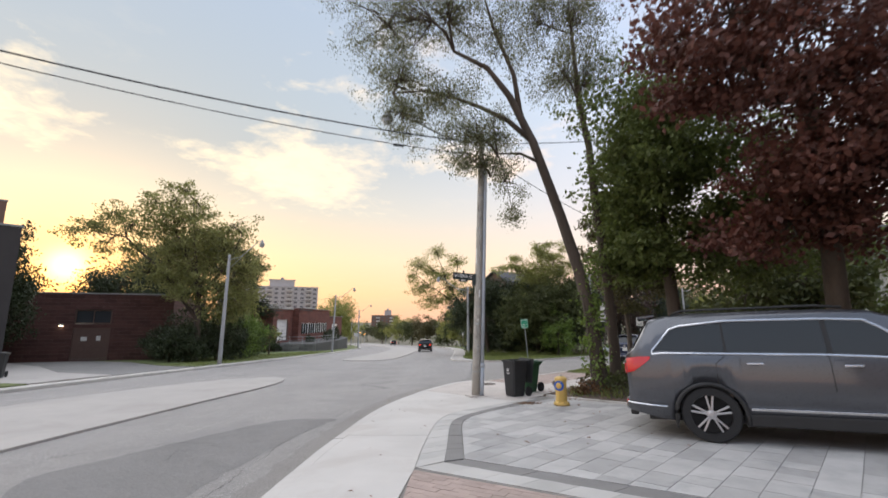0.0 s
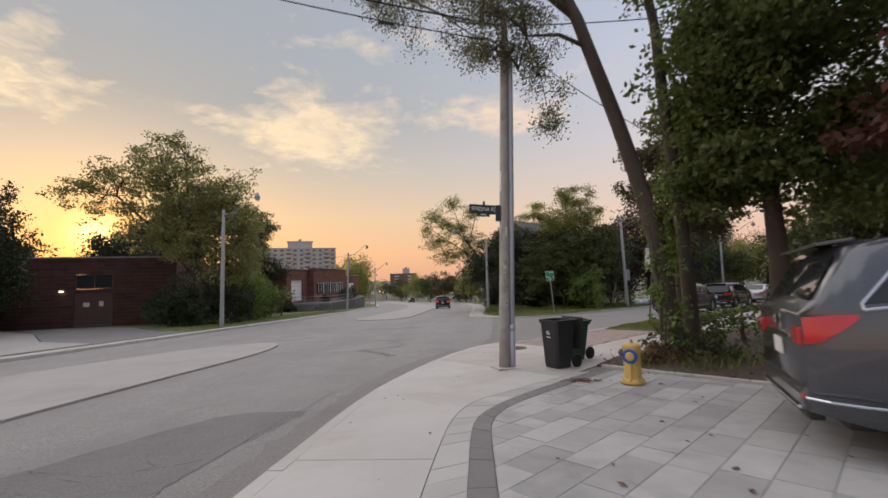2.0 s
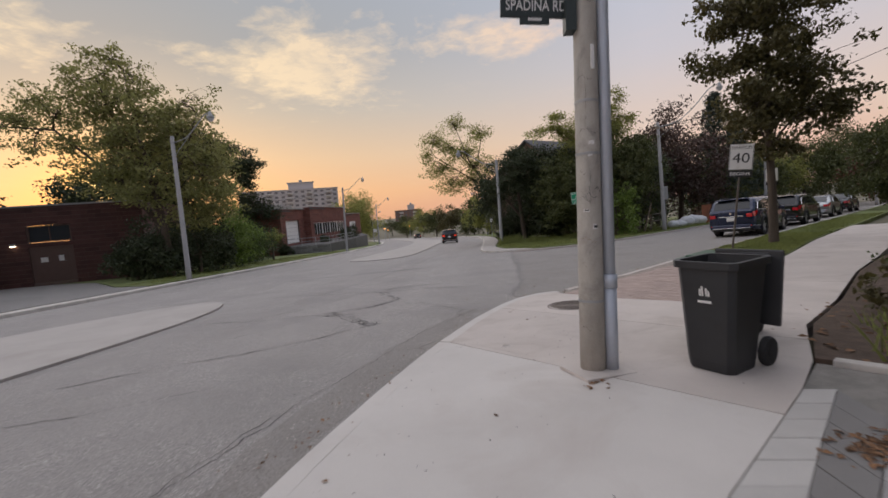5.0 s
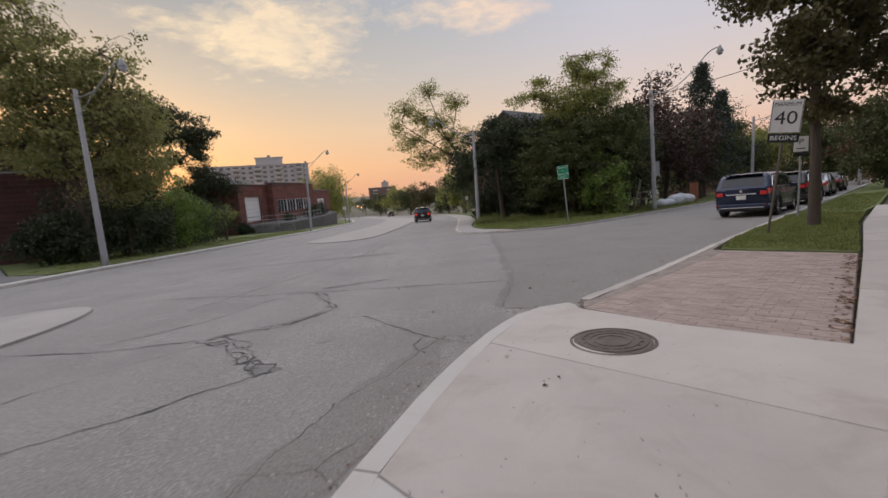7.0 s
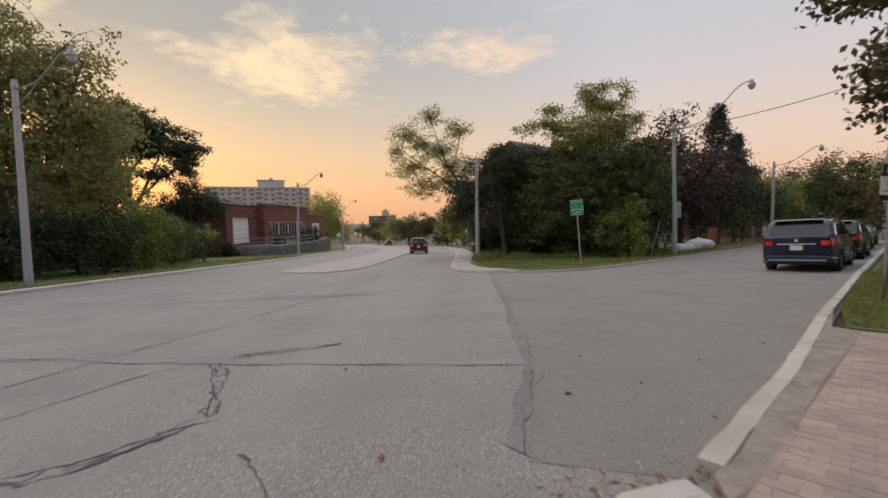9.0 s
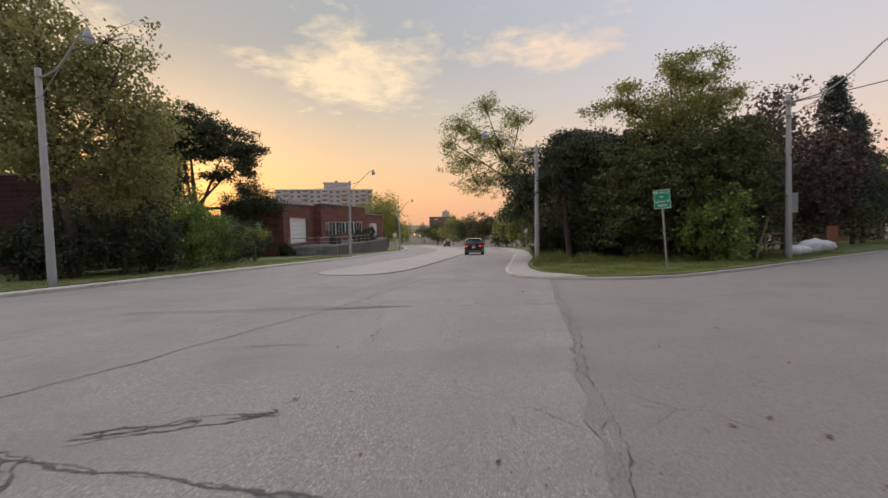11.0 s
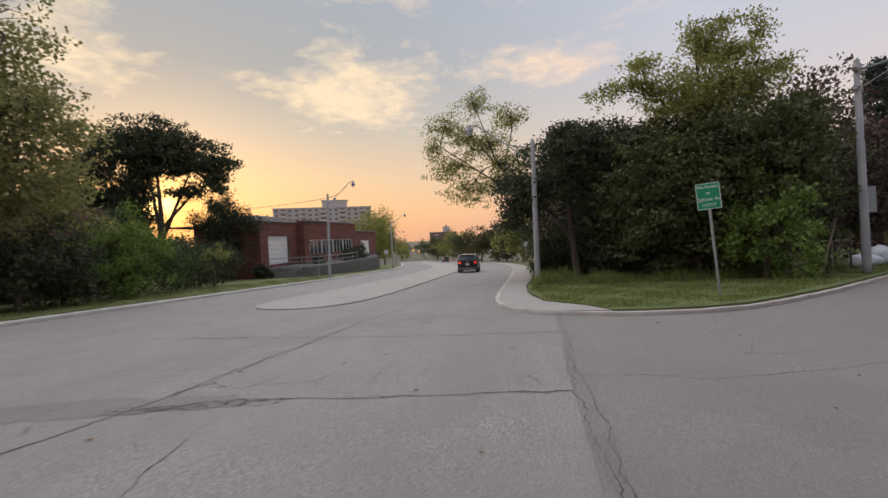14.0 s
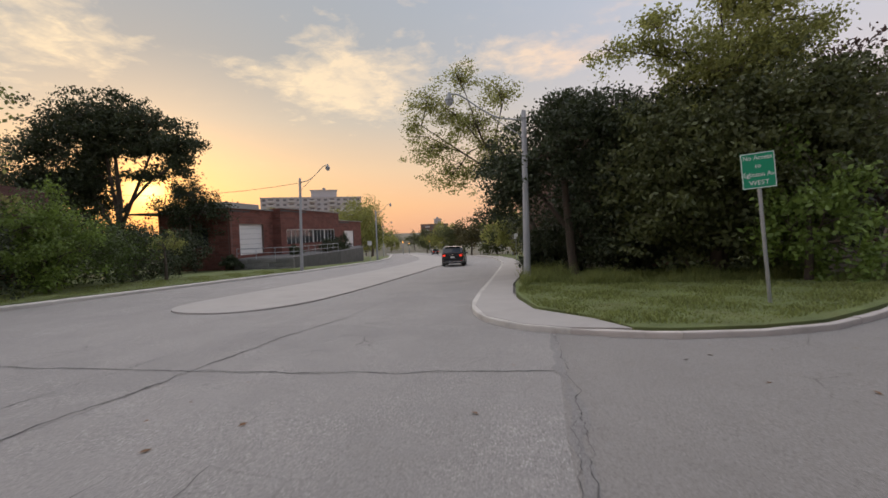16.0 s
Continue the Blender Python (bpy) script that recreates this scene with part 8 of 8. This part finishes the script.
        part("roof_rail", tube(bmesh.new(), [(0.14 * L, s * (W - 0.33), H * 0.985), (0.17 * L, s * (W - 0.33), H + 0.03), (0.5 * L, s * (W - 0.33), H + 0.035), (0.56 * L, s * (W - 0.33), H + 0.0)], 0.02, 6), TRIM_BLACK, t, smooth=True)
        # lamps
        side_patch("tail_light", [(0.004, -0.5, 0.02), (0.02 * L, -0.46, 0.02), (0.068 * L, -0.1, -0.03)], LENS_RED, s, 0.012, "red tail light")
        part("tail_light", boxed((0.05, 0.22, 0.15), (-0.004, s * (W * 0.86 - 0.13), H * 0.545), bevel=0.015), TAIL_LIT if lit else LENS_RED, t, "red tail light")
        part("side_strip", tube(bmesh.new(), [(-0.03, s * W * 0.86, 0.5), (0.1, s * W * 0.955, 0.49), (0.3, s * (W * 0.985 + 0.004), 0.475), (0.5, s * (W + 0.004), 0.465)], 0.012, 6), CHROME, t)
        part("reflector", boxed((0.03, 0.2, 0.05), (-0.03, s * (W * 0.86 - 0.16), 0.5), bevel=0.01), LENS_RED, t)
        part("headlight", boxed((0.12, 0.42, 0.14), (L - 0.09, s * (W * 0.62), H * 0.44), bevel=0.03), LENS_CLEAR, t)
        for a in (ra, fa):
            wm = pose(a, s * (W - 0.125), R, -90 * s, 0, 0)
            wheel = part("wheel", lathed([(0.26, -0.12), (0.355, -0.12), (0.375, -0.09), (0.378, 0), (0.375, 0.09), (0.355, 0.115), (0.265, 0.115), (0.255, 0.06)], 32), RUBBER, t, "black tyre on a bright alloy rim")
            wheel.matrix_local = wm
            part("rim", lathed([(0.262, 0.05), (0.266, 0.112), (0.257, 0.116), (0.254, 0.06)], 32), TRIM_BLACK, wheel)
            part("rim_well", lathed([(0.25, 0.0), (0.25, 0.055), (0.1, 0.05)], 24), TRIM_BLACK, wheel)
            for k in range(spokes):
                w = 2 * math.pi * (k + (-0.24 if k % 2 else 0.24)) / spokes
                part("spoke", boxed((0.205, 0.028, 0.03), (0.155 * math.cos(w), 0.155 * math.sin(w), 0.088), (0, 0, math.degrees(w)), 0.008), RIM, wheel)
            part("hub", lathed([(0.065, 0.06), (0.062, 0.1), (0.03, 0.108)], 14), RIM, wheel)
    # glass front and back on the upper surface
    def top_patch(nm, x0, x1, w0, w1, mat):
        pb = bmesh.new()
        grid = []
        for i in range(7):
            px = x0 + (x1 - x0) * i / 6
            zz = zroof(px)
            ws = w0 + (w1 - w0) * i / 6
            wt = ring_pts(px)[7][0]
            row_ = []
            for j in range(9):
                yy = ws * (j / 4 - 1)
                k = min(1.0, abs(yy) / max(wt, 0.1))
                row_.append(pb.verts.new((px - (0.012 if x0 < L / 2 else -0.012), yy, zz + 0.015 - 0.035 * k + 0.012)))
            grid.append(row_)
        for g0, g1 in zip(grid, grid[1:]):
            for j in range(8):
                pb.faces.new((g0[j], g0[j + 1], g1[j + 1], g1[j]))
        return part(nm, pb, mat, t, smooth=True)
    if sedan:
        top_patch("rear_window", 0.14 * L, 0.26 * L, 0.62 * W * 1.1, 0.6 * W * 1.1, CAR_GLASS)
        top_patch("windscreen", 0.59 * L, 0.71 * L, 0.62 * W, 0.7 * W, CAR_GLASS)
    else:
        top_patch("rear_window", 0.022 * L, 0.066 * L, 0.72 * W, 0.68 * W, CAR_GLASS)
        top_patch("windscreen", 0.665 * L, 0.765 * L, 0.66 * W, 0.76 * W, CAR_GLASS)
        part("spoiler", boxed((0.26, 1.3 * W, 0.035), (0.075 * L - 0.03, 0, H * 0.975), (0, -6, 0), 0.012), paint, t)
    part("bumper", boxed((0.14, 1.62 * W, 0.2), (0.02, 0, 0.47), bevel=0.06), paint, t)
    part("valance", boxed((0.12, 1.5 * W, 0.1), (0.05, 0, 0.34), bevel=0.03), TRIM_BLACK, t, "black lower valance")
    part("bumper", boxed((0.14, 1.2 * W, 0.24), (L - 0.05, 0, 0.42), bevel=0.05), TRIM_BLACK, t)
    part("bumper_strip", boxed((0.03, 1.5 * W, 0.03), (-0.055, 0, 0.4), bevel=0.008), CHROME, t)
    part("hatch_strip", boxed((0.03, 1.0 * W, 0.035), (-0.01, 0, H * 0.53), bevel=0.008), CHROME if chrome_low else TRIM_BLACK, t)
    part("badge", lathed([(0.05, 0), (0.05, 0.012)], 14, m=pose(-0.022, 0, H * 0.6, 0, -90, 0)), CHROME, t)
    if plate:
        part("number_plate", boxed((0.012, 0.32, 0.16), (-0.016, 0, H * 0.46)), SIGN_WHITE, t, "pale number plate")
    part("underbody", boxed((L * 0.9, 1.5 * W, 0.12), (L / 2, 0, 0.3)), TRIM_BLACK, t)
    return t


DRIVE_LIFT = 0.128
car("parked_car", 3.28, 7.62, -25, CAR_GREY, "dark grey sport utility car parked on the pavers", 5.0, 2.0, 1.82, z=gz(3.28, 7.62) + DRIVE_LIFT)
car("parked_car", 11.75, 27.95, 41, CAR_NAVY, "dark blue sport utility car parked at the kerb", 5.0, 1.98, 1.74)
car("moving_car", -2.35, 60.5, 91, CAR_BLACK, "black sport utility car with red tail lights driving off", 5.0, 1.93, 1.72, lit=True, chrome_low=False)
car("parked_car", 17.0, 32.4, 41, CAR_BLACK, "black sport utility car parked behind another", 4.7, 1.88, 1.7, detail=False)
car("parked_car", 23.2, 38.2, 42, CAR_SILVER, "silver car parked farther up the street", 4.6, 1.85, 1.5, "sedan", detail=False)
car("parked_car", 29.2, 43.8, 42, CAR_BLACK, "dark car parked farther up the street", 4.6, 1.85, 1.5, "sedan", detail=False)
car("parked_car", 8.5, 86.0, 85, CAR_SILVER, "distant silver car parked under trees", 4.6, 1.85, 1.5, "sedan", z=gz(8.5, 86) + 0.14, detail=False)
car("moving_car", -16.5, 150.0, 105, CAR_BLACK, "distant car with red tail lights", 4.6, 1.85, 1.6, lit=True, detail=False)

# ---- clutter across the side street ----


def board_fence(x, y, turn, width, h, mat, label):
    z = gz(x, y) + 0.12
    t = thing("board_fence", (x, y, z), label, "fence", turn=turn)
    n = max(2, round(width / 0.14))
    for k in range(n):
        part("board", boxed((width / n - 0.012, 0.025, h + random.uniform(-0.02, 0.02)), (-width / 2 + width * (k + 0.5) / n, 0, h / 2), bevel=0.004), mat, t)
    for hh in (0.25, h - 0.25):
        part("rail", boxed((width, 0.05, 0.09), (0, 0.04, hh)), mat, t)
    return t


board_fence(20.6, 46.2, 40, 1.9, 1.55, WOOD_ORANGE, "short orange-stained board fence beside the kerb")
board_fence(6.4, 48.8, -6, 4.4, 1.5, WALL_PALE, "pale board fence behind the trees")


def sack(x, y, sx, sy, sz, seed, label, mat=None):
    rng = np.random.default_rng(seed)
    z = gz(x, y) + 0.12
    t = thing("sack", (x, y, z), label, "sack", "pale sacks by the kerb")
    bm = bmesh.new()
    bmesh.ops.create_icosphere(bm, subdivisions=3, radius=1)
    for v_ in bm.verts:
        k = 1 + 0.18 * noise.noise(v_.co * 2.3 + Vector((seed, 0, 0)))
        v_.co = Vector((v_.co.x * sx * k, v_.co.y * sy * k, max(-0.85, v_.co.z) * sz * k + sz * 0.85))
    part("bag", bm, mat or PLASTIC_WHITE, t, smooth=True)


for k, (x_, y_, a_, b_, c_) in enumerate(((15.6, 41.6, 0.4, 0.35, 0.3), (16.4, 42.3, 0.55, 0.4, 0.28), (17.4, 43.2, 0.6, 0.45, 0.42), (18.3, 44.2, 0.5, 0.4, 0.45), (19.2, 44.9, 0.7, 0.45, 0.4))):
    sack(x_, y_, a_, b_, c_, 40 + k, "white filled sack dumped by the kerb")


def pallet_stack(x, y, turn, n):
    z = gz(x, y) + 0.12
    t = thing("pallet_stack", (x, y, z), "stack of weathered wooden pallets", "pallets", turn=turn)
    for i in range(n):
        for k in range(3):
            part("bearer", boxed((1.2, 0.1, 0.09), (0, -0.45 + 0.45 * k, 0.05 + i * 0.15)), WOOD, t)
        for k in range(6):
            part("plank", boxed((0.14, 1.0, 0.022), (-0.52 + 0.208 * k, 0, 0.106 + i * 0.15)), WOOD, t)


pallet_stack(11.6, 39.6, 20, 6)
rack = thing("steel_rack", (13.9, 40.6, gz(13.9, 40.6) + 0.12), "dark steel rack with dim shelves", "rack", turn=35)
for sx_ in (-0.9, 0.9):
    for sy_ in (-0.25, 0.25):
        part("upright", boxed((0.05, 0.05, 1.5), (sx_, sy_, 0.75)), RUST_IRON, rack)
for hh in (0.2, 0.7, 1.2):
    part("shelf", boxed((1.8, 0.5, 0.04), (0, 0, hh)), RUST_IRON, rack)


def signal(x, y):
    z = gz(x, y)
    t = thing("traffic_signal", (x, y, z), "distant traffic signal showing amber", "traffic signal")
    part("pole", tube(bmesh.new(), [(0, 0, 0), (0, 0, 5.5)], 0.1, 8), STEEL_PAINT, t)
    h = part("housing", boxed((0.4, 0.3, 1.1), (0, -0.2, 5.0), bevel=0.03), YELLOW, t)
    part("lens", lathed([(0.16, 0), (0.16, 0.02)], 12, m=pose(0, -0.37, 5.0, 90, 0, 0)), SIGNAL_LIT, h)


signal(-36.5, 196)
signal(-24.5, 190)
signal(-41.0, 230)

# ---- paving pieces ----


def flag(name, poly, parent, mat, top=0.128, low=0.09):
    bm = bmesh.new()
    n = len(poly)
    tip = random.uniform(-0.0015, 0.0015)
    tops = [bm.verts.new((x, y, gz(x, y) + top + tip)) for x, y in shrink(poly, 0.0025)] if len(shrink(poly, 0.0025)) >= 3 else None
    if tops is None:
        bm.free()
        return None
    n = len(tops)
    lows = [bm.verts.new((v.co.x, v.co.y, v.co.z - (top - low))) for v in tops]
    bm.faces.new(tops)
    for i in range(n):
        bm.faces.new((tops[i], lows[i], lows[(i + 1) % n], tops[(i + 1) % n]))
    return finish(name, bm, mat, parent)


driveway = tagged(new("driveway"), "driveway of mixed grey concrete pavers with a dark border band", "driveway", kind="structure")
U, V = (0.7071, 0.7071), (-0.7071, 0.7071)


def uv(u, v):
    return (u * U[0] + v * V[0], u * U[1] + v * V[1])


rng_p = random.Random(12)
far_v, far_f = [], []
row, v0 = 0, -9.6
while v0 < 8.0:
    u0 = -2.0 + rng_p.uniform(0, 0.5)
    while u0 < 11.0:
        ln = rng_p.choice((0.3, 0.45, 0.45, 0.6, 0.75))
        quad = [uv(u0 + 0.001, v0 + 0.001), uv(u0 + ln - 0.001, v0 + 0.001), uv(u0 + ln - 0.001, v0 + 0.339), uv(u0 + 0.001, v0 + 0.339)]
        piece = clip_convex(quad, HULL)
        if len(piece) > 2 and abs(area(piece)) > 0.004:
            if max(p[0] for p in piece) < 5.6:
                flag("paver", piece, driveway, PAVER)
            else:
                k = len(far_v)
                far_v += [(x, y, gz(x, y) + 0.128) for x, y in piece]
                far_f.append(tuple(range(k, k + len(piece))))
        u0 += ln
    v0 += 0.34
tagged(mesh_from("paver_rest", far_v, far_f, PAVER_STUFF, driveway), kind="stuff")


def strip(a, b, step, mat, name):
    n = max(1, round(sum(math.dist(p, q) for p, q in zip(a, a[1:])) / step))
    ra, rb = resample_n(a, n), resample_n(b, n)
    n = min(len(ra), len(rb)) - 1
    for i in range(n):
        poly = [ra[i], ra[i + 1], rb[i + 1], rb[i]]
        flag(name, poly, driveway, mat)


OUTER = offset(PAVE_EDGE, -0.006)
strip(OUTER, BAND_O, 0.3, PAVER_LIGHT, "border_paver")
strip(BAND_O, BAND_I, 0.3, PAVER_DARK, "band_paver")
strip([(-0.3, 5.4), (1.45, 4.25), (8.9, -0.7)], [(0.03, 5.62), (1.62, 4.5), (9.05, -0.5)], 0.42, PAVER_LIGHT, "border_paver")
strip([(0.04, 5.6), (1.62, 4.48), (9.05, -0.52)], [(0.29, 5.72), (1.79, 4.7), (9.18, -0.32)], 0.5, PAVER_DARK, "band_paver")


def bricks(poly, parent, turn, limit, near, top, lw=0.215, lh=0.108):
    """Interlocking brick pavers laid in running bond inside an outline."""
    c, s = math.cos(radians(turn)), math.sin(radians(turn))
    hull = poly if area(poly) > 0 else poly[::-1]
    made, rv, rf = [], [], []
    us = [x * c + y * s for x, y in hull]
    vs = [-x * s + y * c for x, y in hull]
    r, v0 = 0, min(vs)
    while v0 < max(vs):
        u0 = min(us) - (r % 2) * lw / 2
        while u0 < max(us):
            q = [(u * c - v * s, u * s + v * c) for u, v in ((u0, v0), (u0 + lw, v0), (u0 + lw, v0 + lh), (u0, v0 + lh))]
            piece = clip_convex(q, hull)
            if len(piece) > 2 and abs(area(piece)) > 0.002:
                made.append(piece)
            u0 += lw
        v0 += lh
        r += 1
    made.sort(key=lambda p: math.dist(p[0], near))
    for p in made[:limit]:
        flag("brick", p, parent, BRICK_PAVER, top, top - 0.03)
    for p in made[limit:]:
        k = len(rv)
        tip = random.uniform(-0.002, 0.002)
        sp = shrink(p, 0.003)
        if len(sp) < 3:
            continue
        m = len(sp)
        rv += [(x, y, gz(x, y) + top + tip) for x, y in sp] + [(x, y, gz(x, y) + top - 0.03) for x, y in sp]
        rf.append(tuple(range(k, k + m)))
        rf += [(k + i, k + m + i, k + m + (i + 1) % m, k + (i + 1) % m) for i in range(m)]
    if rv:
        tagged(mesh_from("brick_rest", rv, rf, BRICK_PAVER_STUFF, parent), kind="stuff")


bricks([(1.62, 16.19), (2.22, 15.2), (3.1, 14.37), (6.78, 18.1), (5.62, 19.6)], brick_strip, -46, 290, (2.0, 16.3), 0.099, 0.19, 0.1)
near_brick = tagged(new("driveway_brick"), "faded red brick pavers of the first driveway", "driveway", kind="structure")
bricks([(-0.42, 3.0), (3.2, 3.0), (1.43, 4.2), (-0.34, 5.34)], near_brick, -32, 250, (0.2, 4.8), 0.126)
